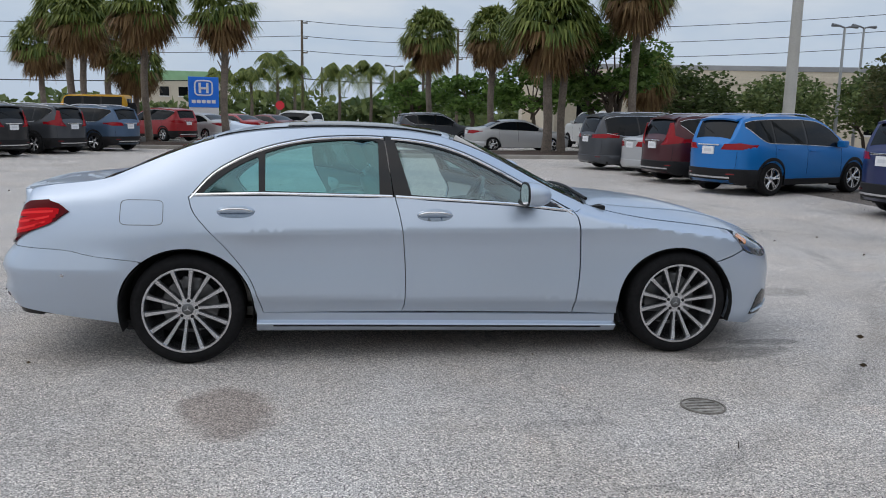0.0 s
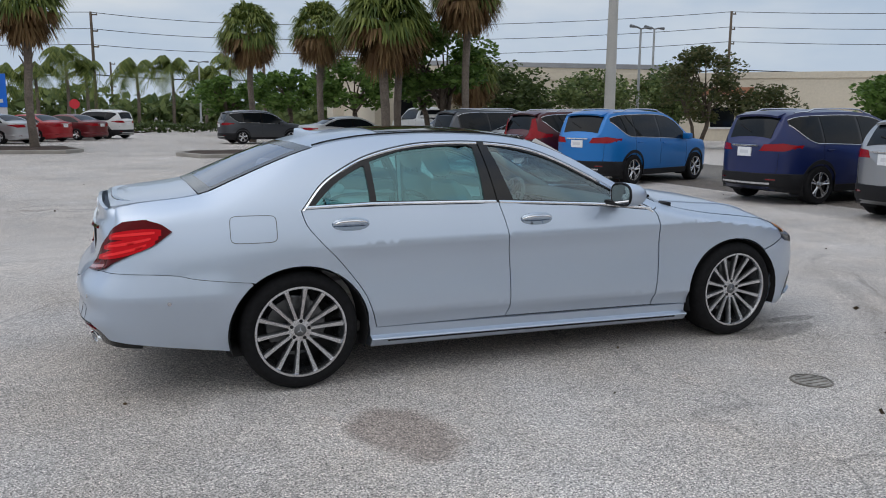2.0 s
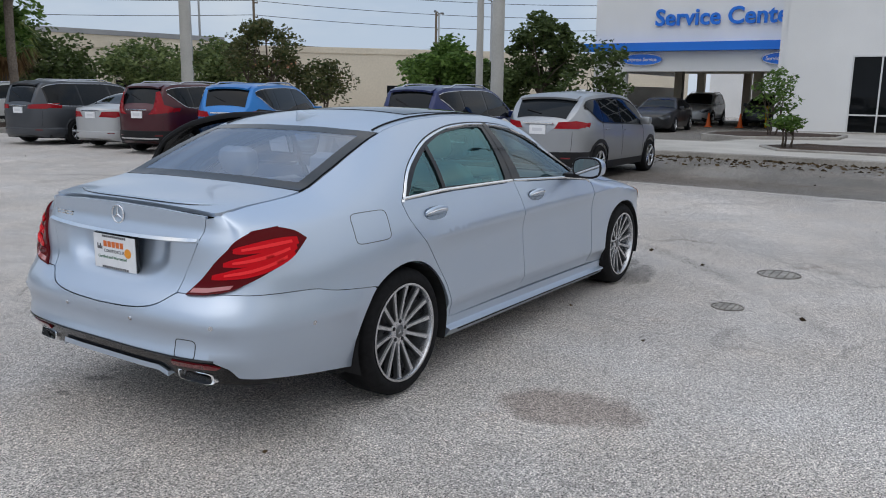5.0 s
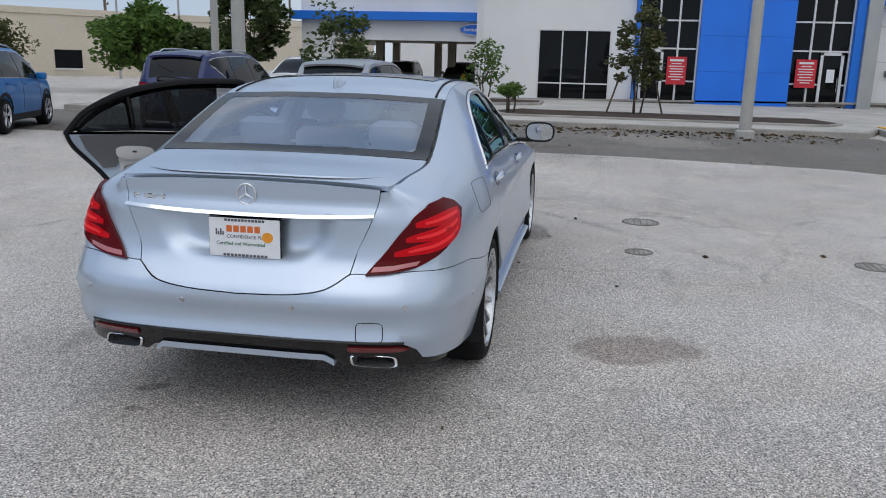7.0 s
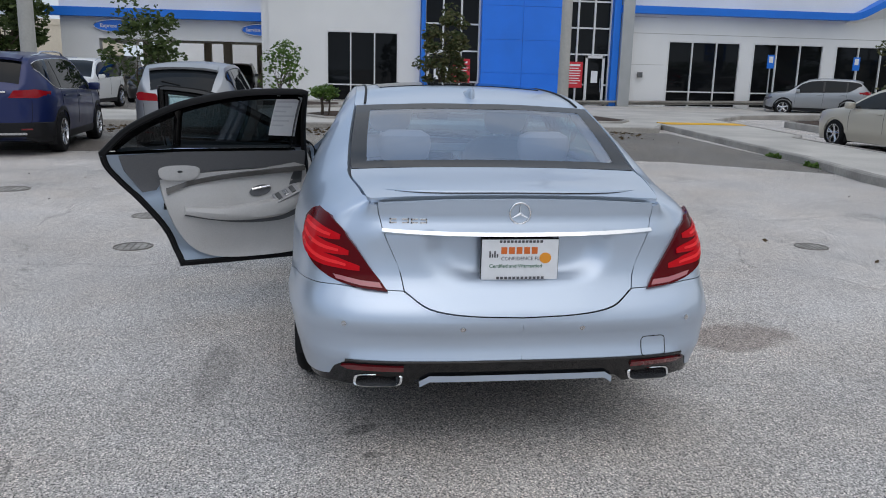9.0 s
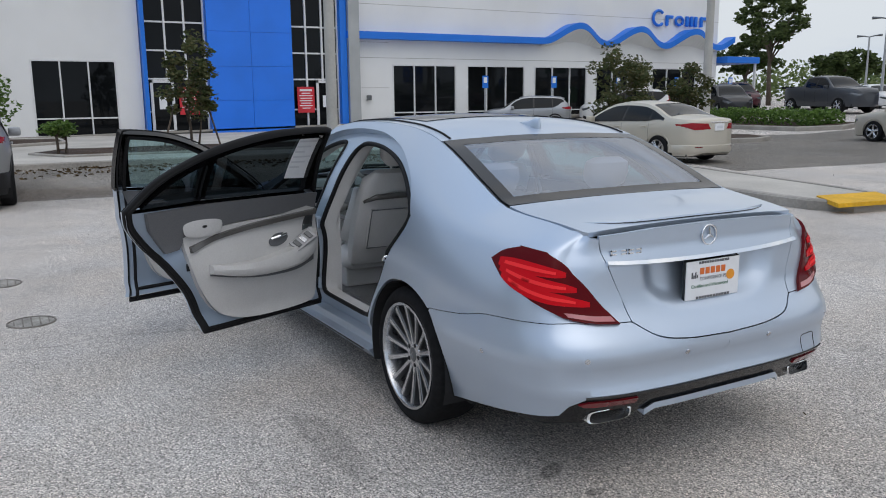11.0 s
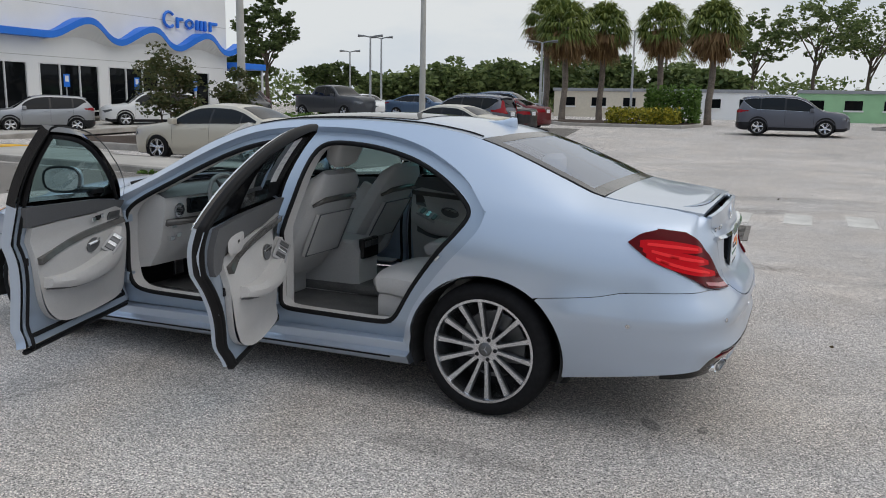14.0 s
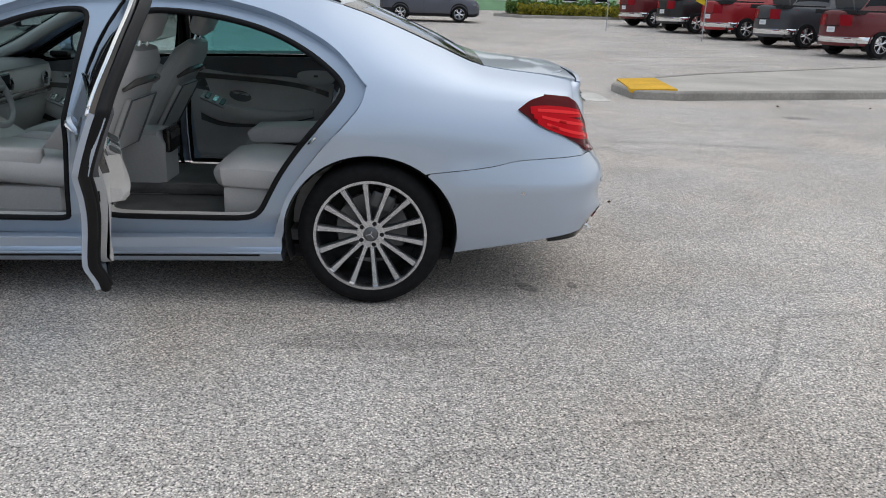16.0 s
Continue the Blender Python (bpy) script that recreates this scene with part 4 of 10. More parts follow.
for x, y in ((SX + 6.5, 10.6), (SX + 6.5, 6.4), (SX + 13, 11.2), (SX + 13, 8.4), (SX + 13, 5.2)):
    g = Geo()
    g.box(x - 0.22, x + 0.22, y - 0.22, y + 0.22, 0, 2.9, 0.02)
    tagged(part("column", g, CREAM), "square column in the service drive", "column", "service drive columns", "structure")
t = text("wall_writing", "Service Center", 1.06, BLUEBAND, facing(SX - 0.08, 9.95, 4.82), None, 0.05, 0.022)
tagged(t, "raised blue service centre writing on the white wall", "sign")
for body, y in (("Express Service", 10.5), ("Service Reception", 3.9)):
    s = thing("oval_sign", "blue oval sign with a silver rim and white writing", "sign", "oval signs over the service entrance")
    g = Geo()
    ring = [(y + 1.02 * math.cos(a), 3.24 + 0.27 * math.sin(a)) for a in np.linspace(0, 2 * math.pi, 41)[:-1]]
    g.prism(ring, SX - 0.12, SX - 0.01, 'X')
    part("plate", g, BLUEPANEL, s)
    g = Geo()
    g.loop([(SX - 0.12, a, b) for a, b in ring], 0.025, 6)
    part("rim", g, SATIN, s)
    text("writing", body, 0.235, SIGNWHITE, facing(SX - 0.125, y, 3.165), s, 0.006, 0.004, 'CENTER')
flat_strip("road", [(21.6, 14.0), (21.6, 4.0), (28.6, 3.4), (28.6, 3.0), (31.9, 3.0), (48.0, 3.9), (48.0, 14.0)], ASPHALT, "asphalt lane into the service drive", "road", 0.006)
for x, y in ((36.4, 9.35), (36.6, 7.8), (36.8, 6.3)):
    s = thing("traffic_cone", "orange plastic traffic cone on a square base", "cone", "cones at the service drive", at=pose(x, y, 0.006))
    g = Geo()
    g.box(-0.17, 0.17, -0.17, 0.17, 0, 0.035, 0.01)
    part("base", g, ORANGE, s)
    g = Geo()
    g.lathe([(0.13, 0.035), (0.03, 0.70), (0.0, 0.71)], 'Z', n=20)
    part("cone", g, ORANGE, s, smooth=True)
s = thing("bollard", "yellow steel bollard in the service drive", "bollard", at=pose(38.5, 5.4, 0))
g = Geo()
g.tube([(0, 0, 0), (0, 0, 1.05), (0, 0, 1.10)], [0.09, 0.09, 0.05], 14)
part("post", g, YELLOW, s)


# ---- the silver-blue saloon: its surfaces ----
HALF = spline([(-2.765, 0), (-2.762, 0.30), (-2.738, 0.56), (-2.685, 0.72), (-2.575, 0.832), (-2.345, 0.900), (-1.95, 0.935), (-1.58, 0.948), (-1.0, 0.942), (-0.3, 0.938), (0.4, 0.938), (1.0, 0.942), (1.58, 0.942), (1.85, 0.925), (2.08, 0.87), (2.26, 0.77), (2.39, 0.60), (2.47, 0.33), (2.50, 0)], 10)
_h = np.array(HALF)
_l = np.concatenate([[0], np.cumsum(np.hypot(np.diff(_h[:, 0]), np.diff(_h[:, 1])))])
_la, _lb = np.interp(-2.1, _h[:, 0], _l), np.interp(1.85, _h[:, 0], _l)
OS = np.where(_l < _la, -2.1 - (_la - _l), np.where(_l > _lb, 1.85 + (_l - _lb), _h[:, 0]))
S_REAR, S_FRONT = float(OS[0]), float(OS[-1])


def s_at_y(y):
    """The place along the outline where the rear face has this half width."""
    k = int(np.argmin(np.abs(_h[:, 0] + 2.33)))
    return float(np.interp(y, _h[:k, 1], OS[:k]))


def outline(s):
    x, y = np.interp(s, OS, _h[:, 0]), np.interp(s, OS, _h[:, 1])
    a, b = max(s - 0.02, S_REAR), min(s + 0.02, S_FRONT)
    tx, ty = np.interp(b, OS, _h[:, 0]) - np.interp(a, OS, _h[:, 0]), np.interp(b, OS, _h[:, 1]) - np.interp(a, OS, _h[:, 1])
    if s - 0.02 < S_REAR:
        tx, ty = 0.0, 1.0
    if s + 0.02 > S_FRONT:
        tx, ty = 0.0, -1.0
    d = math.hypot(tx, ty)
    return x, y, -ty / d, tx / d


class Folded:
    """A function made of smooth pieces that meet in folds."""
    def __init__(self, *pieces):
        self.pieces = [Curve(*p) for p in pieces]

    def __call__(self, x):
        for p in self.pieces[:-1]:
            if x <= p.x[-1]:
                return p(x)
        return self.pieces[-1](x)


FOLD_UP, FOLD_LOW, FOLD_REAR, FOLD_LIP = 0.838, 0.398, 0.588, 0.456
# flank with its two folds; quarter panel; rear face; front face
DS = Folded(((0.12, 0.10), (0.20, 0.060), (0.26, 0.050), (0.33, 0.036), (FOLD_LOW, 0.004)), ((FOLD_LOW, 0.004), (0.44, 0.0055), (0.50, 0.0105), (0.58, 0.0185), (0.66, 0.0245), (0.72, 0.0250), (0.78, 0.0165), (FOLD_UP, 0.0)), ((FOLD_UP, 0.0), (0.87, 0.010), (0.91, 0.024), (0.97, 0.047), (1.06, 0.084)))
DQ = Curve((0.12, 0.10), (0.20, 0.055), (0.26, 0.038), (0.33, 0.032), (0.40, 0.021), (0.48, 0.013), (0.58, 0.009), (0.70, 0.0075), (0.79, 0.0095), (0.86, 0.0185), (0.92, 0.033), (0.98, 0.053), (1.06, 0.084))
DR = Folded(((0.15, 0.155), (0.28, 0.105), (0.36, 0.062), (0.42, 0.026), (FOLD_LIP, 0.006)), ((FOLD_LIP, 0.006), (0.475, 0.013), (0.52, 0.022), (0.56, 0.016), (FOLD_REAR, 0.003)), ((FOLD_REAR, 0.003), (0.62, 0.006), (0.655, 0.021), (0.69, 0.050), (0.73, 0.082), (0.78, 0.108), (0.86, 0.120), (0.935, 0.124), (0.98, 0.143), (1.03, 0.176), (1.10, 0.225)))
DF = Curve((0.12, 0.12), (0.22, 0.03), (0.35, 0.0), (0.52, 0.0), (0.60, 0.015), (0.68, 0.05), (0.76, 0.11), (0.85, 0.2))
ZB = Curve((-2.8, 0.99), (-2.5, 0.99), (-2.3, 1.0), (-1.9, 1.025), (-1.53, 1.040), (-1.14, 1.049), (-0.34, 1.035), (0.44, 0.992), (0.83, 0.945), (1.13, 0.885), (1.41, 0.850), (1.94, 0.775), (2.2, 0.70), (2.5, 0.62))
RY = Curve((-2.75, 0.60), (-2.6, 0.603), (-2.45, 0.625), (-2.1, 0.672), (-1.9, 0.665), (-1.7, 0.650), (-1.5, 0.632), (-1.3, 0.618), (-1.0, 0.603), (-0.65, 0.596), (-0.3, 0.597), (0.0, 0.606), (0.3, 0.632), (0.5, 0.660), (0.75, 0.702), (0.95, 0.742), (1.13, 0.765), (1.41, 0.780), (1.7, 0.772), (1.94, 0.745), (2.2, 0.62), (2.38, 0.42), (2.46, 0.22))
RZ = Curve((-2.75, 1.045), (-2.6, 1.062), (-2.45, 1.085), (-2.1, 1.128), (-1.9, 1.205), (-1.7, 1.287), (-1.5, 1.360), (-1.3, 1.412), (-1.0, 1.448), (-0.65, 1.460), (-0.3, 1.452), (0.0, 1.415), (0.3, 1.315), (0.5, 1.215), (0.75, 1.085), (0.95, 0.998), (1.13, 0.945), (1.41, 0.896), (1.7, 0.862), (1.94, 0.828), (2.2, 0.755), (2.38, 0.705), (2.5, 0.68))
ZC = Curve((-2.75, 1.055), (-2.6, 1.078), (-2.45, 1.103), (-2.1, 1.142), (-1.9, 1.232), (-1.7, 1.318), (-1.5, 1.393), (-1.3, 1.447), (-1.0, 1.484), (-0.65, 1.497), (-0.3, 1.488), (0.0, 1.455), (0.3, 1.370), (0.5, 1.275), (0.75, 1.150), (0.95, 1.055), (1.13, 1.028), (1.35, 1.010), (1.7, 0.962), (2.04, 0.880), (2.23, 0.812), (2.4, 0.745), (2.5, 0.70))


def fold_at(x):
    """Heights of the lower and the upper fold: the upper falls and the lower climbs towards the tail."""
    x = min(1.3, max(-1.4, x))
    return FOLD_LOW - 0.022 * x, FOLD_UP + 0.012 * x


def level(x, z):
    """A height on the flank, counted from its folds."""
    a, b = fold_at(x)
    return float(np.interp(z, (0.1, a, b, 1.06), (0.1, FOLD_LOW, FOLD_UP, 1.06)))


def ease(a, b, v):
    t = min(1.0, max(0.0, (v - a) / (b - a)))
    return t * t * (3 - 2 * t)


def plain_hull(s, z):
    """The saloon's left skin at a place along the outline and a height."""
    x, y, nx, ny = outline(s)
    zb, zr = ZB(x), RZ(x)
    q = min(z, zb)
    wr, wf = max(0.0, -nx) ** 2, max(0.0, nx) ** 2
    w = ease(-1.62, -1.12, x) * ease(1.75, 1.25, x)
    flank = w * DS(level(x, q)) + (1 - w) * DQ(q)
    d = (1 - wr - wf) * flank + wr * DR(q) + wf * DF(q)
    e = ease(-1.55, -2.30, x)
    d += 0.030 * e * max(0.0, (q - 0.72) / 0.25) * (1 - wr)
    b = ease(-1.80, -2.05, x) * (1 - wr)
    tent = max(0.0, 1 - (q - FOLD_REAR) / 0.13) if q > FOLD_REAR else max(0.0, 1 - (FOLD_REAR - q) / 0.20)
    d -= 0.028 * b * tent
    d += 0.030 * b * min(1.0, max(0.0, (0.36 - q) / 0.12)) ** 1.4
    u = ease(0.60, 1.0, q)
    d += 0.030 * 4 * wr * (1 - wr) * u
    px, py = x - nx * d, y - ny * d
    if z > zb and zr > zb + 0.003 and py > RY(x):
        f = min(1.15, (z - zb) / (zr - zb))
        py += (RY(x) - py) * (0.52 * f + 0.48 * f * f)
    return px, py, z


def hull(s, z):
    """The skin with the number plate's recess pressed into the boot lid."""
    px, py, pz = plain_hull(s, z)
    if px < -2.5 and 0.66 < z < 0.95:
        u, v = abs(py) / 0.405, max(0.0, (0.935 - z) / 0.205)
        px += 0.050 * ease(1.0, 0.70, (u ** 3.4 + v ** 3.4) ** (1 / 3.4)) * ease(0.946, 0.930, z)
    return px, py, pz


def roof(x, y):
    yr = RY(x)
    return x, y, RZ(x) + (ZC(x) - RZ(x)) * (1 - min(1.0, abs(y) / yr) ** 2.3)


def side_fn(sd, inward=0.0, surface=hull):
    def f(s, z):
        p, n = normal_of(surface, s, z)
        n = -n
        p = p - n * inward
        return (p, n) if sd > 0 else (Vector((p.x, -p.y, p.z)), Vector((n.x, -n.y, n.z)))
    return f


def roof_fn(x, y):
    p, n = normal_of(roof, x, y)
    return p, n if n.z > 0 else -n


def ellipse(cx, cz, rx, rz, a0, a1, n=22):
    return [(cx + rx * math.cos(radians(a0 + (a1 - a0) * i / n)), cz + rz * math.sin(radians(a0 + (a1 - a0) * i / n))) for i in range(n + 1)]


G = 0.0028
DLO_TOP = spline([(-1.555, 1.040), (-1.43, 1.175), (-1.29, 1.262), (-1.11, 1.338), (-0.87, 1.392), (-0.65, 1.412), (-0.37, 1.412), (-0.075, 1.383), (0.15, 1.318), (0.38, 1.212), (0.61, 1.088), (0.845, 0.952)], 6)
BELT = [(-1.555, 1.040), (-1.14, 1.050), (-0.34, 1.036), (0.44, 0.994), (0.845, 0.950)]
REAR_EDGE = spline([(-1.56, 1.040), (-1.53, 0.95), (-1.45, 0.85), (-1.34, 0.73), (-1.21, 0.555), (-1.152, 0.41), (-1.125, 0.325)], 5)
B_GAP = spline([(-0.308, 1.040), (-0.270, 0.87), (-0.246, 0.62), (-0.247, 0.385), (-0.266, 0.318)], 5)
F_GAP = spline([(0.845, 0.952), (0.872, 0.90), (0.892, 0.72), (0.890, 0.535), (0.856, 0.295)], 5)
ARCH_R, ARCH_F = (-1.585, 0.345, 0.408, 0.386), (1.565, 0.345, 0.408, 0.378)


def dlo_between(a, b):
    """The part of the window's upper line between two lengths, from rear to front."""
    return [p for p in DLO_TOP if a < p[0] < b]


def belt_z(x):
    return float(np.interp(x, [p[0] for p in BELT], [p[1] for p in BELT]))


BODY_SIDE = ([(-1.128, 0.320), (-1.165, 0.318)] + ellipse(*ARCH_R, 2, 128) + spline([(-1.86, 0.655), (-2.13, 0.690), (-2.29, 0.722), (s_at_y(0.80), 0.735), (s_at_y(0.62), 0.726), (s_at_y(0.475), 0.722)], 4)
             + spline([(s_at_y(0.50), 0.81), (s_at_y(0.56), 0.925), (s_at_y(0.594), 1.006), (s_at_y(0.600), 1.045)], 4)
             + [(s_at_y(0.66), 1.052)] + [(x, RZ(x) - 0.002) for x in np.arange(-2.52, 0.951, 0.06)] + [(0.95, 0.985), (0.86, 0.957)] + [(a, b + G) for a, b in reversed(DLO_TOP)] + [(a - G, b) for a, b in REAR_EDGE])
FENDER = ([(0.862, 0.295)] + [(a + 2 * G, b) for a, b in reversed(F_GAP[:-1])] + [(0.865, 0.953), (0.955, 0.992)] + [(x, RZ(x) - 0.003) for x in np.arange(1.0, 1.99, 0.07)]
          + [(1.99, 0.79), (2.05, 0.70), (1.95, 0.66)] + ellipse(*ARCH_F, 48, 190))
REAR_BUMPER = ([(s_at_y(0.0), 0.445), (s_at_y(0.35), 0.445), (s_at_y(0.70), 0.440), (s_at_y(0.755), 0.408), (s_at_y(0.79), 0.362), (-2.45, 0.335), (-2.24, 0.303), (-1.985, 0.262)] + list(reversed(ellipse(*ARCH_R, 130, 191)))
               + spline([(-1.86, 0.652), (-2.13, 0.687), (-2.29, 0.719), (s_at_y(0.80), 0.732), (s_at_y(0.62), 0.723), (s_at_y(0.478), 0.7185)], 4) + spline([(s_at_y(0.465), 0.712), (s_at_y(0.37), 0.658), (s_at_y(0.22), 0.634), (s_at_y(0.0), 0.625)], 4))
LID_FACE = spline([(s_at_y(0.0), 0.630), (s_at_y(0.22), 0.639), (s_at_y(0.370), 0.664), (s_at_y(0.470), 0.722)], 4)[:-1] + spline([(s_at_y(0.470), 0.722), (s_at_y(0.495), 0.80), (s_at_y(0.556), 0.925), (s_at_y(0.590), 1.006), (s_at_y(0.597), 1.056)], 4) + [(s_at_y(0.3), 1.072), (s_at_y(0.0), 1.076)]
FRONT_BUMPER = ([(1.985, 0.20), (2.25, 0.155), (S_FRONT, 0.165), (S_FRONT, 0.66), (2.55, 0.66), (2.30, 0.64), (2.12, 0.665), (2.055, 0.692), (1.955, 0.652)] + ellipse(*ARCH_F, 47, -18))
HEADLIGHT = spline([(1.975, 0.785), (2.05, 0.80), (2.18, 0.765), (2.32, 0.715), (2.40, 0.675)], 3) + spline([(2.36, 0.645), (2.25, 0.638), (2.13, 0.672), (2.04, 0.715)], 3)


def s_true(y, z):
    """The place along the outline where the rear corner's skin has this half width at a height."""
    best = min(np.linspace(S_REAR, -2.3, 160), key=lambda v: abs(plain_hull(v, z)[1] - y))
    return float(best)


TAIL_LIGHT = (spline([(-2.262, 0.944), (-2.325, 0.984), (-2.40, 1.000), (s_true(0.785, 1.003), 1.003), (s_true(0.745, 0.992), 0.992)], 4) + spline([(s_true(0.692, 0.935), 0.935), (s_true(0.630, 0.855), 0.855), (s_true(0.566, 0.770), 0.770), (s_true(0.530, 0.715), 0.715)], 4)
              + spline([(s_true(0.62, 0.722), 0.722), (s_true(0.73, 0.746), 0.746), (s_true(0.80, 0.79), 0.79), (-2.345, 0.885)], 4))
DOOR_REAR = [(a + G, b) for a, b in reversed(REAR_EDGE)] + [(x, belt_z(x) - G) for x in (-1.3, -1.0, -0.7, -0.45)] + [(a - G, b) for a, b in B_GAP]
DOOR_FRONT = [(a + G, b) for a, b in reversed(B_GAP)] + [(x, belt_z(x) - G) for x in (-0.1, 0.2, 0.5, 0.75)] + [(a - G, b) for a, b in F_GAP]
GLASS_R = [(-1.105, 1.075), (-0.405, 1.058), (-0.405, 1.375), (-0.44, 1.388)] + spline([(-0.64, 1.386), (-0.86, 1.366), (-1.00, 1.336), (-1.110, 1.302)], 4)
GLASS_Q = spline([(-1.475, 1.063), (-1.385, 1.145), (-1.285, 1.215), (-1.160, 1.278)], 4) + [(-1.140, 1.262), (-1.135, 1.073)]
GLASS_F = [(-0.205, 1.055), (0.30, 1.024), (0.56, 1.006), (0.64, 1.030)] + spline([(0.585, 1.075), (0.37, 1.185), (0.145, 1.290), (-0.075, 1.354), (-0.265, 1.383), (-0.300, 1.378)], 4)
FRAME_R = [(-1.555, 1.041), (-1.14, 1.051), (-0.318, 1.037), (-0.37, 1.411)] + [p for p in reversed(dlo_between(-1.55, -0.38))]
FRAME_F = [(-0.312, 1.037), (0.44, 0.995), (0.845, 0.951)] + [p for p in reversed(dlo_between(-0.36, 0.84))] + [(-0.362, 1.411)]

saloon = thing("saloon_car", "silver-blue metallic luxury saloon with two doors standing open", "car")
LEFT, RIGHT = side_fn(1), side_fn(-1)
LEFT_PLAIN = side_fn(1, 0.0, plain_hull)
FOLDS = [[(x, fold_at(x)[1]) for x in np.arange(-1.6, 1.75, 0.1)], [(x, fold_at(x)[0]) for x in np.arange(-1.4, 1.35, 0.1)], [(v, FOLD_REAR) for v in np.linspace(S_REAR + 0.001, -1.80, 30)], [(v, FOLD_LIP) for v in np.linspace(S_REAR + 0.001, -2.4, 20)]]


def mirror_y(pts):
    return [(x, -y) for x, y in pts]


for sd, fn in ((1, LEFT), (-1, RIGHT)):
    part("body_side", skin(Geo(), BODY_SIDE, 0.028, fn, 0.060 if sd > 0 else 0.028, lines=FOLDS[:1]), SILVER_BLUE, saloon, smooth='auto')
    part("fender", skin(Geo(), FENDER, 0.019, fn, 0.028, lines=FOLDS[:2]), SILVER_BLUE, saloon, smooth='auto')
    # sill with its bright ledge
    g = Geo()
    xs = list(np.linspace(-1.165, 1.150, 24))
    rings = []
    for x in xs:
        zt, zm, zl = 0.328 - 0.021 * (x + 1.16), 0.262 - 0.021 * (x + 1.16), 0.205 - 0.019 * (x + 1.16)
        y0 = outline(x)[1]
        rings.append([(x, sd * (y0 - 0.16), zt + 0.005), (x, sd * (y0 - 0.050), zt), (x, sd * (y0 - 0.042), zt - 0.006), (x, sd * (y0 - 0.046), zm + 0.014), (x, sd * (y0 - 0.040), zm + 0.008), (x, sd * (y0 - 0.010), zm + 0.001), (x, sd * (y0 - 0.006), zm - 0.006), (x, sd * (y0 - 0.022), zm - 0.020), (x, sd * (y0 - 0.036), zl + 0.012), (x, sd * (y0 - 0.05), zl), (x, sd * (y0 - 0.2), zl - 0.01)])
    g.loft(rings)
    sill = part("sill", g, SILVER_BLUE, saloon, smooth='auto')
    g = Geo()
    g.tube([(x, sd * (outline(x)[1] - 0.016), 0.246 - 0.021 * (x + 1.16)) for x in xs[1:-1]], 0.006, 6)
    part("sill_groove", g, BLACK, sill)
    # window surrounds
    part("headlight", skin(Geo(), HEADLIGHT, 0.03, fn, 0.02, lift=0.005), CLEARLENS, saloon, smooth='auto')
    # tail light with its stripes
    lamp = part("tail_light", skin(Geo(), TAIL_LIGHT, 0.02, fn, 0.04, lift=0.014), REDLENS, saloon, "red tail light with curved bright stripes", smooth='auto')
    for f in (0.22, 0.50, 0.77):
        # each band fans out from the front tip to the inner edge
        p0, p2 = Vector((-2.285, 0.944 - 0.020 * f)), Vector((s_true(0.715, 0.955), 0.955)).lerp(Vector((s_true(0.560, 0.745), 0.745)), f)
        p1 = Vector((-2.40, 0.985)).lerp(Vector((-2.47, 0.785)), f)
        mid_line = [p0 * (1 - q) ** 2 + p1 * 2 * q * (1 - q) + p2 * q * q for q in np.linspace(0.10 + 0.10 * f, 0.95, 16)]
        wide = [0.006 + 0.017 * math.sin(math.pi * min(1.0, 0.1 + q)) ** 0.6 for q in np.linspace(0, 0.88, 16)]
        upper, lower = [(p.x, p.y + w) for p, w in zip(mid_line, wide)], [(p.x, p.y - w) for p, w in zip(mid_line, wide)]
        stripe = part("stripe", skin(Geo(), upper + lower[::-1], 0.02, fn, 0.004, lift=0.017), REDLED, lamp, smooth='auto')
        hot = [(p.x, p.y + 0.30 * w) for p, w in list(zip(mid_line, wide))[2:-2]] + [(p.x, p.y - 0.30 * w) for p, w in reversed(list(zip(mid_line, wide))[2:-2])]
        part("light_line", skin(Geo(), hot, 0.02, fn, 0.002, lift=0.0195), HOTRED, stripe, smooth='auto')
    low = [(s_true(y, z), z) for y, z in ((0.548, 0.724), (0.63, 0.731), (0.725, 0.752), (0.735, 0.770), (0.63, 0.750), (0.556, 0.744))]
    part("reversing_strip", skin(Geo(), low, 0.02, fn, 0.004, lift=0.017), mat("pink_lens", (0.45, 0.13, 0.14), 0.1, coat=1.0), lamp, smooth='auto')

# bumpers wrap round both corners
for name, poly, cut in (("rear_bumper", REAR_BUMPER, S_REAR), ("front_bumper", FRONT_BUMPER, S_FRONT)):
    g = Geo()
    for fn in (LEFT, RIGHT):
        skin(g, poly, 0.026, fn, 0.025, lines=FOLDS[2:])
    part(name, g, SILVER_BLUE, saloon, smooth='auto')
# boot lid: top and rear face
g = Geo()
for fn in (LEFT, RIGHT):
    skin(g, LID_FACE, 0.017, fn, 0.02)
half = [(-2.10, RY(-2.10) - 0.012)] + [(x, RY(x) - 0.006) for x in (-2.2, -2.3, -2.4, -2.48, -2.53)] + [(-2.552, 0.592), (-2.560, 0.3)]
skin(g, half + [(-2.562, 0.0)] + mirror_y(list(reversed(half))), 0.036, roof_fn, 0.02)
lid = part("boot_lid", g, SILVER_BLUE, saloon, smooth='auto')
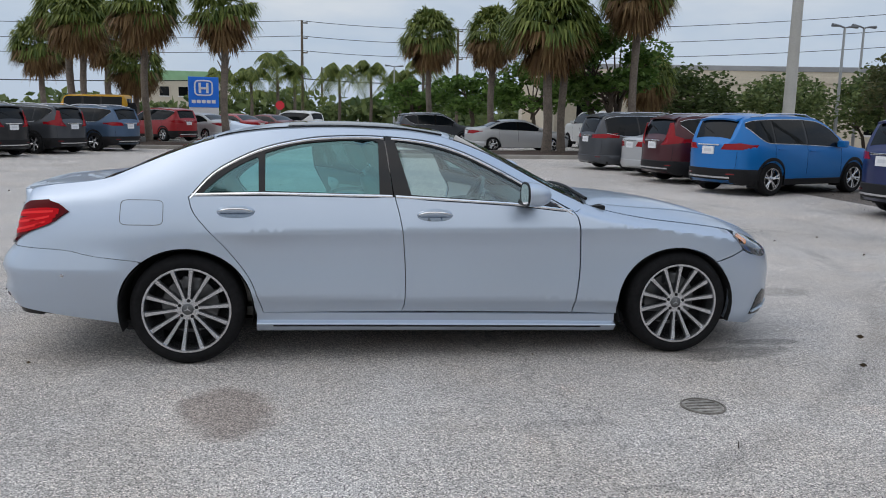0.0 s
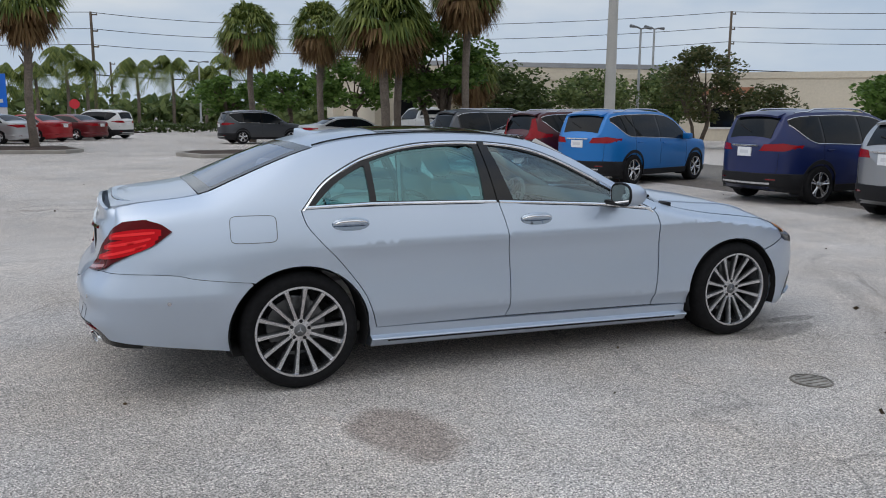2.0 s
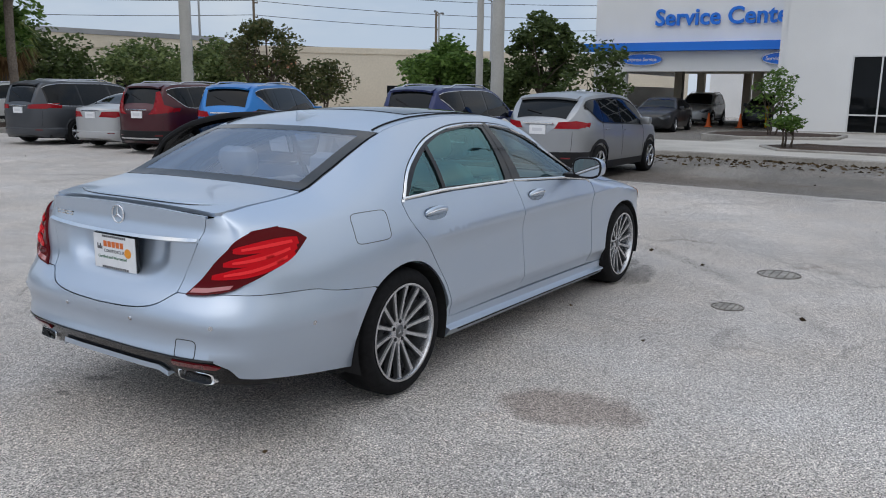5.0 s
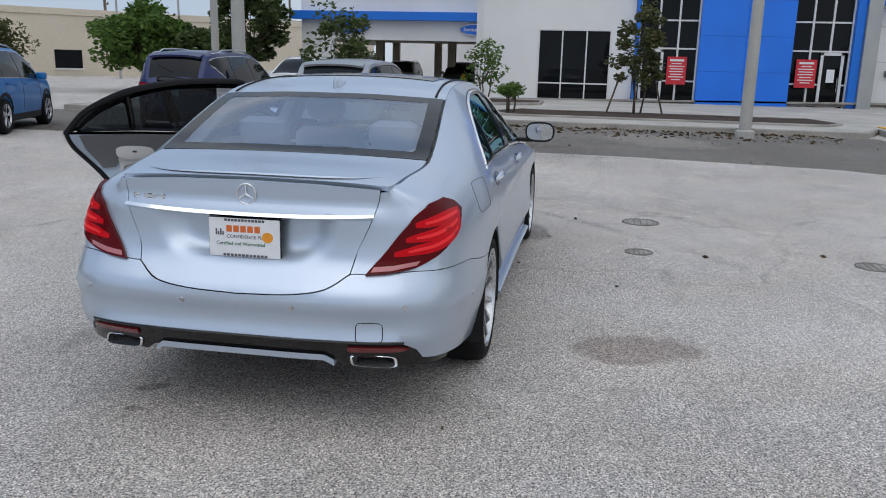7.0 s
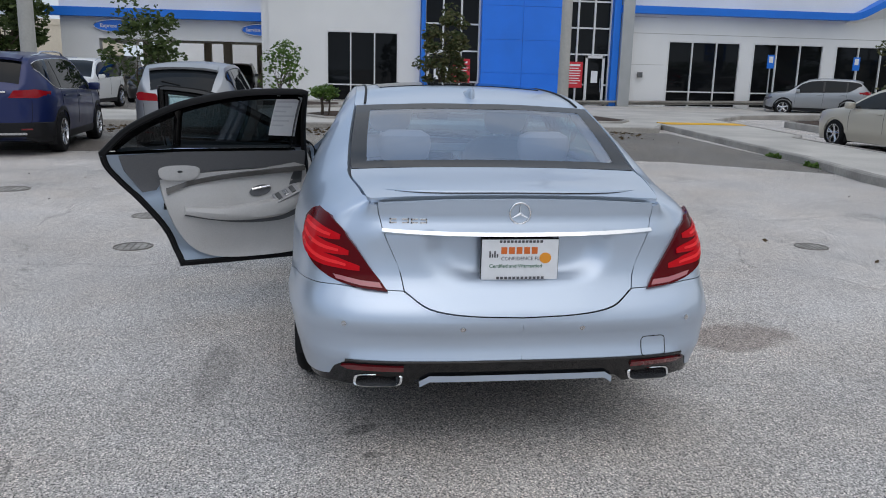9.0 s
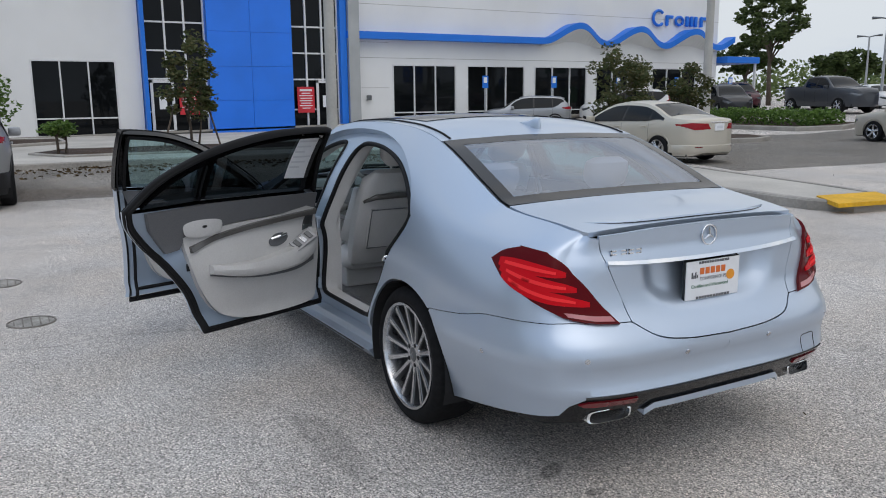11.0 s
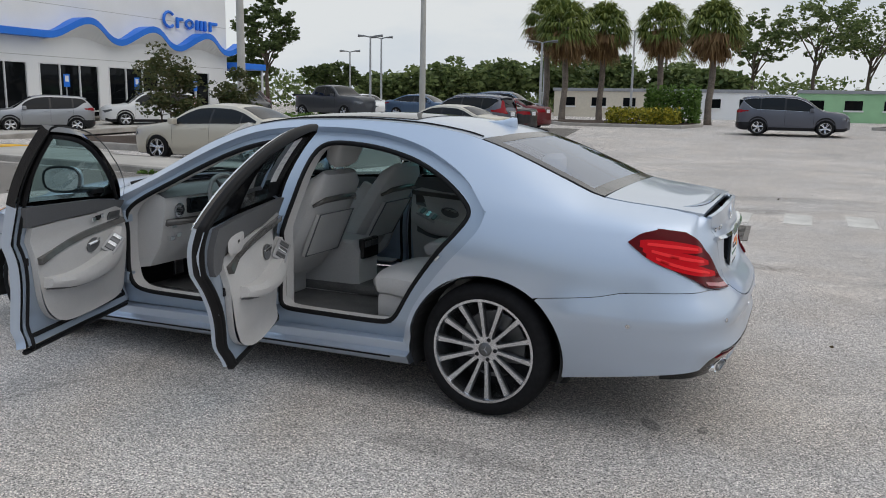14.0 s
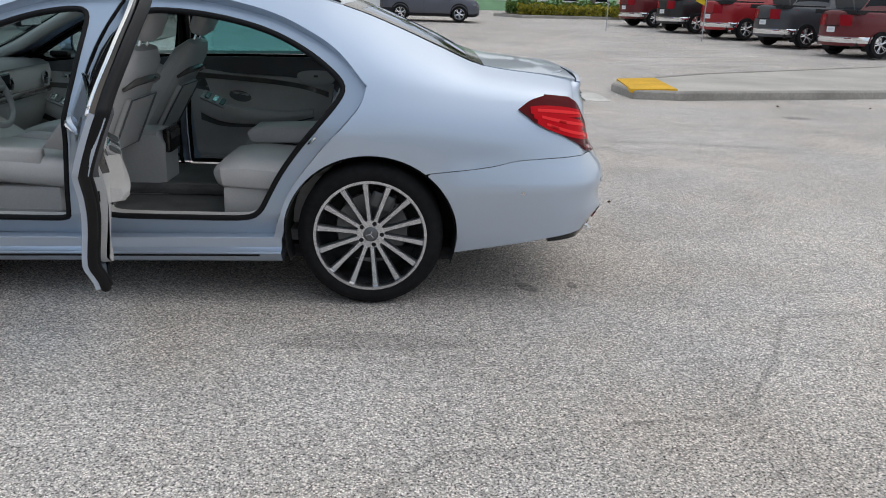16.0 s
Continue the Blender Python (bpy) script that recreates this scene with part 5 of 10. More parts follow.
# lip spoiler
g = Geo()
rings = []
for y in np.linspace(-0.555, 0.555, 31):
    e = 1 - abs(y / 0.555) ** 6
    x0 = -2.532 + 0.10 * abs(y / 0.555) ** 4
    z0 = roof(x0, y)[2]
    rings.append([(x0 + 0.08, y, roof(x0 + 0.08, y)[2] - 0.003), (x0 + 0.03, y, z0 + 0.004 * e - 0.002), (x0 - 0.008 * e, y, z0 + 0.012 * e - 0.002), (x0 - 0.011 * e, y, z0 + 0.006 * e - 0.003), (x0 - 0.002, y, z0 - 0.010)])
g.loft(rings)
part("lip_spoiler", g, SILVER_BLUE, lid, smooth='auto')
g = Geo()
g.tube([(p[3][0] + 0.003, p[3][1], p[3][2] - 0.004) for p in rings[1:-1]], 0.0045, 6)
part("spoiler_shadow_strip", g, GLOSSBLACK, lid)


def on_rear(y, z, lift):
    p, n = LEFT_PLAIN(s_at_y(abs(y)), z)
    q = p + n * lift
    return (q.x, math.copysign(q.y, y) if y else 0.0, q.z)


# chrome strip over the plate recess
g = Geo()
rings = []
for y in np.linspace(-0.572, 0.572, 33):
    z = 0.936 + 0.012 * (y / 0.572) ** 2
    a, b, c, d = on_rear(y, z + 0.011, 0.0), on_rear(y, z + 0.008, 0.014), on_rear(y, z - 0.004, 0.022), on_rear(y, z - 0.012, 0.0)
    rings.append([a, b, c, d])
g.loft(rings)
part("chrome_strip", g, CHROME, lid, "bright chrome strip across the boot", smooth='auto')
# plate in its frame
plate = thing("licence_plate", "white dealer plate insert with orange print in black frame", "plate")
px = -2.650
g = Geo()
g.box(px, px + 0.016, -0.160, 0.160, 0.752, 0.924, 0.006)
part("frame", g, GLOSSBLACK, plate)
part("bracket", Geo().box(px + 0.014, px + 0.045, -0.11, 0.11, 0.78, 0.90, 0.004), BLACK, plate)
g = Geo()
g.box(px - 0.004, px + 0.004, -0.156, 0.156, 0.756, 0.920, 0.002)
part("insert", g, PAPER, plate)
PLATEGREEN = mat("plate_green", (0.05, 0.16, 0.09), 0.5)
PLATEGREY = mat("plate_grey", (0.10, 0.10, 0.11), 0.5)
ORANGEPRINT = mat("orange_print", (0.70, 0.16, 0.03), 0.5)


def on_plate(y, z):
    return Matrix(((0, 0, -1, px - 0.0045), (-1, 0, 0, y), (0, 1, 0, z), (0, 0, 0, 1)))


for i in range(5):
    g = Geo()
    g.box(px - 0.006, px - 0.003, 0.078 - 0.031 * i - 0.024, 0.078 - 0.031 * i, 0.862, 0.890, 0.002)
    part("word_bar", g, ORANGEPRINT, plate)
text("writing", "CONFIDENCE PLAN", 0.021, PLATEGREY, on_plate(0.078, 0.836), plate, 0.0006)
text("writing", "Certified and Warrantied", 0.021, PLATEGREEN, on_plate(0.125, 0.806), plate, 0.0006, 0.0002)
g = Geo()
g.prism([(-0.103 + 0.024 * math.cos(a), 0.845 + 0.022 * math.sin(a)) for a in np.linspace(0, 2 * math.pi, 21)[:-1]], px - 0.006, px - 0.003, 'X')
part("orange_spot", g, mat("fruit_orange", (0.85, 0.33, 0.03), 0.5), plate)
g = Geo()
for i in range(4):
    g.box(px - 0.006, px - 0.003, 0.090 + 0.010 * i, 0.096 + 0.010 * i, 0.848, 0.862 + 0.012 * (i % 2))
part("crest", g, PLATEGREY, plate)
for zz, w in ((0.9075, 0.09), (0.7585, 0.10)):
    g = Geo()
    for i in range(12):
        y = -w + 2 * w * i / 12
        g.box(px - 0.006, px - 0.002, y, y + 2 * w / 12 * 0.7, zz, zz + 0.010)
    part("frame_writing", g, PLATEGREY, plate)

# badge and model marks
em = part("badge", Geo().loop([(-2.636 - 0.004 + on_rear(0, 1.022, 0)[0] + 2.636, 0.042 * math.cos(a), 1.020 + 0.042 * math.sin(a)) for a in np.linspace(0, 2 * math.pi, 33)[:-1]], 0.0045, 8), EMBLEM, lid, "round chrome badge", smooth=True)
bx = on_rear(0, 1.02, 0.006)[0]
for a in (90, 210, 330):
    g = Geo()
    c, s = math.cos(radians(a)), math.sin(radians(a))
    g.tube([(bx, 0, 1.020), (bx, 0.020 * c, 1.020 + 0.020 * s), (bx, 0.040 * c, 1.020 + 0.040 * s)], [0.006, 0.0035, 0.001], 6)
    part("spoke", g, EMBLEM, em)
for i in range(4):
    y = 0.52 - 0.036 * i - (0.012 if i else 0)
    p = on_rear(y, 0.985, 0.003)
    g = Geo()
    g.box(p[0] - 0.003, p[0] + 0.003, y - 0.028, y, 0.978, 0.985, 0.001)
    g.box(p[0] - 0.003, p[0] + 0.003, y - 0.028, y, 0.992, 0.999, 0.001)
    g.box(p[0] - 0.003, p[0] + 0.003, y - (0.028 if i % 2 else 0.006), y - (0.022 if i % 2 else 0), 0.978, 0.999, 0.001)
    part("model_mark", g, CHROME, lid)

# lower rear: black diffuser, blades, reflectors, exhaust trims
g = Geo()
DIFF = [(S_REAR, 0.443), (s_at_y(0.35), 0.443), (s_at_y(0.70), 0.438), (s_at_y(0.757), 0.404), (s_at_y(0.792), 0.358), (-2.45, 0.332), (-2.45, 0.312), (s_at_y(0.78), 0.322), (s_at_y(0.72), 0.320), (s_at_y(0.47), 0.315), (s_at_y(0.42), 0.350), (S_REAR, 0.350)]
for fn in (LEFT, RIGHT):
    skin(g, DIFF, 0.03, fn, 0.05, lift=-0.004)
part("diffuser", g, GLOSSBLACK, saloon, smooth='auto')
g = Geo()
rings = []
for y in np.linspace(-0.405, 0.405, 21):
    dz = 0.028 * max(0, (abs(y) - 0.375) / 0.03)
    p, q, r = on_rear(y, 0.380 - dz, 0.006), on_rear(y, 0.368 - dz, 0.014), on_rear(y, 0.338 - dz * 0.5, -0.01)
    rings.append([p, q, (q[0], q[1], q[2] - 0.010), r, (p[0] + 0.08, p[1], r[2])])
g.loft(rings)
part("diffuser_blade", g, SILVER_BLUE, saloon, smooth='auto')
g = Geo()
g.tube([on_rear(y, 0.4475, 0.001) for y in np.linspace(-0.70, 0.70, 29)], 0.006, 6)
part("bumper_edge_trim", g, GLOSSBLACK, saloon)
g = Geo()
g.box(-2.50, -1.98, -0.66, 0.66, 0.27, 0.40, 0.03)
g.box(-1.98, 2.1, -0.78, 0.78, 0.19, 0.26, 0.02)
part("underbody", g, DARKVOID, saloon)
for sd in (1, -1):
    g = Geo()
    xr = on_rear(0.575, 0.352, 0.0)[0]
    ring = lambda k, x, dz: [(x - xr + on_rear(min(0.70, 0.575 + 0.1 * k * math.cos(a)), 0.40, 0.0)[0] + 0.022, sd * (0.566 + 0.096 * k * math.copysign(abs(math.cos(a)) ** 0.45, math.cos(a)) - 0.012 * math.sin(a)), 0.352 + dz + 0.026 * k * math.copysign(abs(math.sin(a)) ** 0.5, math.sin(a))) for a in np.linspace(0, 2 * math.pi, 29)[:-1]]
    g.loft([ring(1.0, xr + 0.10, 0), ring(1.0, xr - 0.004, 0), ring(0.90, xr - 0.006, 0), ring(0.86, xr + 0.06, 0)], cap=False)
    ex = part("exhaust_trim", g, CHROME, saloon, "polished rectangular exhaust trim", smooth='auto')
    g = Geo()
    g.loft([ring(0.86, xr + 0.058, 0), ring(0.80, xr + 0.061, 0)])
    part("exhaust_throat", g, DARKVOID, ex)
    g = Geo()
    fn = LEFT if sd > 0 else RIGHT
    skin(g, [(s_at_y(0.47), 0.402), (s_at_y(0.70), 0.405), (s_at_y(0.725), 0.418), (s_at_y(0.68), 0.428), (s_at_y(0.47), 0.426)], 0.03, fn, 0.01, lift=0.006)
    part("reflector", g, DEEPRED, saloon, "dark red bumper reflector", smooth='auto')
    for y, z in ((0.70, 0.60), (0.24, 0.585)):
        p = on_rear(sd * y, z, 0.001)
        p0 = LEFT(s_at_y(y), z)[1]
        g = Geo()
        d = Vector((p0.x, sd * p0.y, p0.z))
        g.tube([Vector(p) - d * 0.004, Vector(p) + d * 0.0025], 0.011, 16)
        part("parking_sensor", g, SATIN, saloon)
    p, n = (LEFT if sd > 0 else RIGHT)(-2.29, 0.570)
    g = Geo()
    g.tube([p - n * 0.004, p + n * 0.0025], 0.011, 16)
    part("parking_sensor", g, SATIN, saloon)
g = Geo()
g.loop([on_rear(-0.56 + 0.055 * math.copysign(abs(math.cos(a)) ** 0.35, math.cos(a)), 0.49 + 0.04 * math.copysign(abs(math.sin(a)) ** 0.35, math.sin(a)), 0.0) for a in np.linspace(0, 2 * math.pi, 33)[:-1]], 0.0022, 5)
part("tow_eye_seam", g, BLACK, saloon)
# fuel flap seam on the right flank
g = Geo()
g.loop([RIGHT(-1.832 + 0.127 * math.copysign(abs(math.cos(a)) ** 0.3, math.cos(a)), 0.945 + 0.073 * math.copysign(abs(math.sin(a)) ** 0.3, math.sin(a)))[0] for a in np.linspace(0, 2 * math.pi, 49)[:-1]], 0.0022, 5)
part("fuel_flap_seam", g, GUNMETAL, saloon)

# roof: painted rails, black glass panels, windscreen, rear screen, bonnet
g = Geo()
ROOF_POLY = [(-1.43, RY(-1.43) - 0.001)] + [(x, RY(x) - 0.001) for x in np.arange(-1.38, 0.061, 0.06)] + [(0.09, 0.45), (0.12, 0.0)]
full = ROOF_POLY + mirror_y(list(reversed(ROOF_POLY[:-1]))) + [(-1.46, -0.40), (-1.475, 0.0), (-1.46, 0.40)]
part("roof_panel", skin(Geo(), full, 0.05, roof_fn, 0.012), SILVER_BLUE, saloon, smooth='auto')
part("glass_roof", skin(Geo(), [(-0.98, 0.47), (-0.98, -0.47), (0.03, -0.50), (0.05, 0.0), (0.03, 0.50)], 0.06, roof_fn, 0.004, lift=0.004), DARKGLASS, saloon, "dark glass roof panel", smooth='auto')
for sd in (1, -1):
    g = Geo()
    g.tube([Vector(roof(x, sd * (RY(x) - 0.055))) + Vector((0, 0, 0.001)) for x in np.arange(-1.42, 0.06, 0.06)], 0.007, 6)
    part("roof_seam", g, SEAL, saloon)
RS = [(-1.475, 0.0), (-1.462, 0.40), (-1.437, RY(-1.437) - 0.012)] + [(x, RY(x) - 0.012) for x in np.arange(-1.50, -2.09, -0.06)] + [(-2.092, 0.655), (-2.097, 0.4), (-2.10, 0.0)]
rs_full = RS + mirror_y(list(reversed(RS[1:-1])))
inner_rs = shrink(rs_full, 0.072)
part("rear_screen_surround", skin(Geo(), rs_full, 0.04, roof_fn, 0.01, holes=[inner_rs], lift=0.001), GLOSSBLACK, saloon, smooth='auto')
ob = part("rear_screen", skin(Geo(), inner_rs, 0.06, roof_fn, 0.0, lift=0.0), REARGLASS, saloon, smooth=True)
ob.visible_shadow = False
WS = [(0.125, 0.0), (0.095, 0.45), (0.07, RY(0.07) - 0.012)] + [(x, RY(x) - 0.012) for x in np.arange(0.13, 0.94, 0.06)] + [(0.96, 0.70), (1.02, 0.4), (1.04, 0.0)]
ws_full = WS + mirror_y(list(reversed(WS[1:-1])))
inner_ws = shrink(ws_full, 0.04)
part("windscreen_surround", skin(Geo(), ws_full, 0.05, roof_fn, 0.01, holes=[inner_ws], lift=0.001), GLOSSBLACK, saloon, smooth='auto')
ob = part("windscreen", skin(Geo(), inner_ws, 0.07, roof_fn, 0.0), CARGLASS, saloon, smooth=True)
ob.visible_shadow = False
BN = [(1.055, 0.0), (1.03, 0.45), (0.975, RY(0.975) - 0.006)] + [(x, RY(x) - 0.005) for x in np.arange(1.03, 2.43, 0.07)] + [(2.45, 0.2), (2.46, 0.0)]
part("bonnet", skin(Geo(), BN + mirror_y(list(reversed(BN[1:-1]))), 0.05, roof_fn, 0.02), SILVER_BLUE, saloon, smooth='auto')
for sd in (1, -1):
    g = Geo()
    g.tube([Vector(roof(x, sd * y)) for x, y in spline([(1.10, 0.62), (1.5, 0.56), (2.0, 0.42), (2.36, 0.28)], 5)], [0.004] + [0.010] * 14 + [0.004], 8)
    part("bonnet_crease", g, SILVER_BLUE, saloon, smooth=True)
    g = Geo()
    g.tube([(1.01, sd * 0.62, roof(1.01, 0.62)[2] + 0.012), (0.99, sd * 0.2, roof(0.99, 0.2)[2] + 0.016), (1.0, sd * -0.05, roof(1.0, 0.05)[2] + 0.016)], 0.011, 6)
    part("wiper", g, BLACK, saloon)
g = Geo()
for fn in (LEFT, RIGHT):
    skin(g, [(2.78, 0.36), (S_FRONT, 0.35), (S_FRONT, 0.70), (2.72, 0.68)], 0.05, fn, 0.01, lift=0.012)
grille = part("grille", g, GLOSSBLACK, saloon, smooth='auto')
for z in (0.42, 0.50, 0.58, 0.66):
    bar = [LEFT(s, z)[0] + LEFT(s, z)[1] * 0.02 for s in np.linspace(2.80, S_FRONT - 0.01, 8)]
    part("grille_bar", Geo().tube(bar + [Vector((q.x, -q.y, q.z)) for q in reversed(bar)], 0.008, 6), CHROME, grille)
for sd, fn in ((1, LEFT), (-1, RIGHT)):
    part("air_intake", skin(Geo(), [(2.20, 0.23), (2.52, 0.22), (2.56, 0.34), (2.33, 0.40), (2.26, 0.36)], 0.04, fn, 0.01, lift=0.004), GLOSSBLACK, saloon, smooth='auto')
    g = Geo()
    g.tube([fn(s, z)[0] + fn(s, z)[1] * 0.012 for s, z in ((2.21, 0.255), (2.35, 0.275), (2.55, 0.285))], 0.010, 6)
    part("intake_blade", g, SILVER_BLUE, saloon)
    part("indicator", skin(Geo(), [(1.995, 0.782), (2.05, 0.79), (2.10, 0.755), (2.06, 0.735)], 0.02, fn, 0.003, lift=0.0085), AMBER, saloon, smooth='auto')
# roof aerial
g = Geo()
rings = []
for k, (x, w, h) in enumerate(((-1.20, 0.004, 0.001), (-1.25, 0.026, 0.010), (-1.32, 0.030, 0.030), (-1.37, 0.022, 0.058), (-1.40, 0.010, 0.062), (-1.405, 0.003, 0.02))):
    z0 = ZC(x) - 0.003
    rings.append([(x, w * math.cos(a), z0 + h * max(0, math.sin(a)) ** 0.7) for a in np.linspace(0, math.pi, 9)] + [(x, 0, z0)])
g.loft(rings)
part("roof_aerial", g, SILVER_BLUE, saloon, "body-coloured shark fin aerial", smooth='auto')


# ---- doors ----
def in_fn(sd, depth):
    """The door's inner face, set inward by depth."""
    base = side_fn(sd)

    def f(s, z):
        p, n = base(s, z)
        return p - Vector((0, sd * depth, 0)), Vector((0, -sd, 0))
    return f


RING_R = [(a + G, b) for a, b in reversed(REAR_EDGE)] + dlo_between(-1.55, -0.38) + [(-0.372, 1.40)] + [(a - G, b) for a, b in B_GAP]
RING_F = [(a + G, b) for a, b in reversed(B_GAP)] + [(-0.358, 1.40)] + dlo_between(-0.35, 0.84) + [(a - G, b) for a, b in F_GAP]


def build_door(sd, rear):
    fn = LEFT if sd > 0 else RIGHT
    poly = DOOR_REAR if rear else DOOR_FRONT
    frame_poly = FRAME_R if rear else FRAME_F
    glasses = [GLASS_R, GLASS_Q] if rear else [GLASS_F]
    door = part("door", skin(Geo(), poly, 0.028, fn, 0.05, lines=FOLDS[:2]), SILVER_BLUE, saloon, ("open " if sd > 0 else "closed ") + ("rear" if rear else "front") + " door with chrome window trim", smooth='auto')
    part("window_frame", skin(Geo(), frame_poly, 0.03, fn, 0.045, holes=glasses, lift=-0.001), GLOSSBLACK, door, smooth='auto')
    # chrome: along the belt and over the window
    line = [(x, belt_z(x) + 0.008) for x in (np.linspace(-1.54, -0.325, 16) if rear else np.linspace(-0.305, 0.83, 16))]
    g = Geo()
    rings = []
    for s, z in line:
        p, n = fn(s, z)
        rings.append([p + Vector((0, 0, 0.011)), p + n * 0.008 + Vector((0, 0, 0.001)), p + n * 0.007 - Vector((0, 0, 0.006)), p - Vector((0, 0, 0.009))])
    g.loft(rings)
    part("chrome_belt", g, CHROME, door, smooth='auto')
    top = [(a, b) for a, b in DLO_TOP if (a < -0.345 if rear else a > -0.355)]
    g = Geo()
    rings = []
    for i, (s, z) in enumerate(top):
        a, b = top[max(i - 1, 0)], top[min(i + 1, len(top) - 1)]
        t = Vector((b[0] - a[0], b[1] - a[1])).normalized()
        q = Vector((t.y, -t.x))
        p, n = fn(s, z)
        p, n = fn(s + q.x * 0.004, z + q.y * 0.004)
        p2, n2 = fn(s + q.x * 0.019, z + q.y * 0.019)
        rings.append([p, p.lerp(p2, 0.3) + n * 0.006, p.lerp(p2, 0.75) + n2 * 0.008, p2])
    g.loft(rings)
    part("chrome_arch", g, CHROME, door, smooth='auto')
    for i, gl in enumerate(glasses):
        # the open rear door takes the darkened copy of the tinted glass
        ob = part("glass", skin(Geo(), gl, 0.08, fn, 0.0, lift=-0.008), (TINTGLASS if sd < 0 else DIMMED_GLASS) if rear else CARGLASS, door, smooth=True)
        ob.visible_shadow = False
    if rear:
        bar = [(-1.142, 1.06), (-1.108, 1.06), (-1.115, 1.305), (-1.150, 1.288)]
        part("division_bar", skin(Geo(), bar, 0.03, fn, 0.02, lift=0.002), GLOSSBLACK, door, smooth='auto')
    # handle over its cup: a flat patch, the recess's shade in its colour
    hx = (-1.278, 0.957) if rear else (-0.060, 0.937)
    g = Geo()
    skin(g, [(hx[0] + 0.112 * math.copysign(abs(math.cos(a)) ** 0.8, math.cos(a)), hx[1] - 0.006 + 0.036 * math.sin(a)) for a in np.linspace(0, 2 * math.pi, 33)[:-1]], 0.02, fn, 0.0, lift=0.0012)
    cup = part("handle_cup", g, CUP_SHADE, door, "shaded paint of the handle recess", smooth=True)
    g = Geo()
    rings = []
    for q in np.linspace(-1, 1, 17):
        p, n = fn(hx[0] + 0.108 * q, hx[1] + 0.004 - 0.006 * q * q)
        out = 0.010 + 0.030 * (1 - q ** 4)
        h = 0.009 + 0.015 * (1 - q * q) ** 0.5
        rings.append([p + n * out * 0.6 + Vector((0, 0, h)), p + n * out + Vector((0, 0, h * 0.5)), p + n * (out + 0.003), p + n * out - Vector((0, 0, h * 0.7)), p + n * out * 0.6 - Vector((0, 0, h))])
    g.loft(rings)
    part("handle", g, SILVER_BLUE, door, "body-coloured door handle with chrome line", smooth='auto')
    g = Geo()
    g.tube([fn(hx[0] + 0.10 * q, hx[1] + 0.002 - 0.006 * q * q)[0] + fn(hx[0], hx[1])[1] * (0.0135 + 0.030 * (1 - q ** 4)) for q in np.linspace(-1, 1, 15)], 0.0045, 6)
    part("handle_chrome", g, CHROME, door)
    # inner side: shell, trim, armrest
    shell = shrink(poly, 0.012)
    part("inner_shell", skin(Geo(), shell, 0.05, in_fn(sd, 0.055), 0.0), SHADED_JAMB, door, smooth='auto')
    D = 0.085
    trim_f = in_fn(sd, D)
    x0, x1 = (-1.20, -0.315) if rear else (-0.205, 0.80)

    e = 0.0 if rear else 1.0
    if rear:
        panel = spline([(-1.230, 0.865), (-1.205, 0.72), (-1.150, 0.57), (-1.065, 0.445), (-0.95, 0.378), (-0.78, 0.352), (-0.50, 0.350), (-0.36, 0.365), (-0.312, 0.41)], 4) + spline([(-0.300, 0.60), (-0.312, 0.925), (-0.60, 0.915), (-0.90, 0.905), (-1.10, 0.89)], 3)
        belt_poly = [(-1.330, 0.795), (-1.250, 0.805), (-1.205, 0.870), (-0.90, 0.910), (-0.60, 0.920), (-0.315, 0.930), (-0.322, 1.022), (-0.70, 1.030), (-1.10, 1.036), (-1.46, 1.022), (-1.43, 0.93)]
        sw = spline([(-1.195, 0.795), (-1.05, 0.838), (-0.85, 0.868), (-0.60, 0.888), (-0.318, 0.905)], 5)
        rest = spline([(-1.10, 0.655), (-0.92, 0.615), (-0.72, 0.600), (-0.50, 0.615), (-0.36, 0.67)], 5)
        bowl, panel_x, grille_poly = (-0.62, 0.775), -0.46, [(-0.42, 0.80), (-0.335, 0.815), (-0.332, 0.89), (-0.39, 0.885)]
    else:
        panel = spline([(-0.165, 0.905), (-0.155, 0.72), (-0.125, 0.58), (-0.065, 0.465), (0.04, 0.390), (0.20, 0.365), (0.50, 0.360), (0.70, 0.370), (0.785, 0.41)], 4) + spline([(0.81, 0.60), (0.80, 0.880), (0.45, 0.895), (0.10, 0.905)], 3)
        belt_poly = [(-0.215, 0.912), (0.10, 0.912), (0.45, 0.902), (0.80, 0.888), (0.815, 0.930), (0.45, 0.978), (0.10, 0.998), (-0.27, 1.018)]
        sw = spline([(-0.145, 0.735), (0.05, 0.772), (0.30, 0.800), (0.60, 0.812), (0.79, 0.815)], 5)
        rest = spline([(-0.11, 0.60), (0.08, 0.565), (0.30, 0.560), (0.52, 0.585), (0.68, 0.65)], 5)
        bowl, panel_x, grille_poly = (0.36, 0.735), 0.53, [(0.60, 0.835), (0.76, 0.835), (0.755, 0.878), (0.62, 0.882)]
    # leather panel, swelling towards the cabin
    top_z, low_z = 0.92, 0.37
    pts, tris, rim_ = fill(panel, 0.04)
    cxp, czp = (-0.75, 0.64) if rear else (0.33, 0.62)
    half_x = 0.46 if rear else 0.49
    g = Geo()
    face = []
    for a, b in pts:
        q = min(1.0, max(abs(a - cxp) / half_x, abs(b - czp) / 0.27))
        face.append(in_fn(sd, D + 0.022 * (1 - q ** 3))(a, b)[0])
    g.add(face, tris)
    edge = resample(panel, 0.03)
    g.loft([[in_fn(sd, D + 0.001)(a, b)[0] for a, b in edge], [in_fn(sd, 0.056)(a, b)[0] for a, b in edge]], cap=False)
    part("door_panel", g, LEATHER, door, "pale grey leather door panel", smooth='auto')
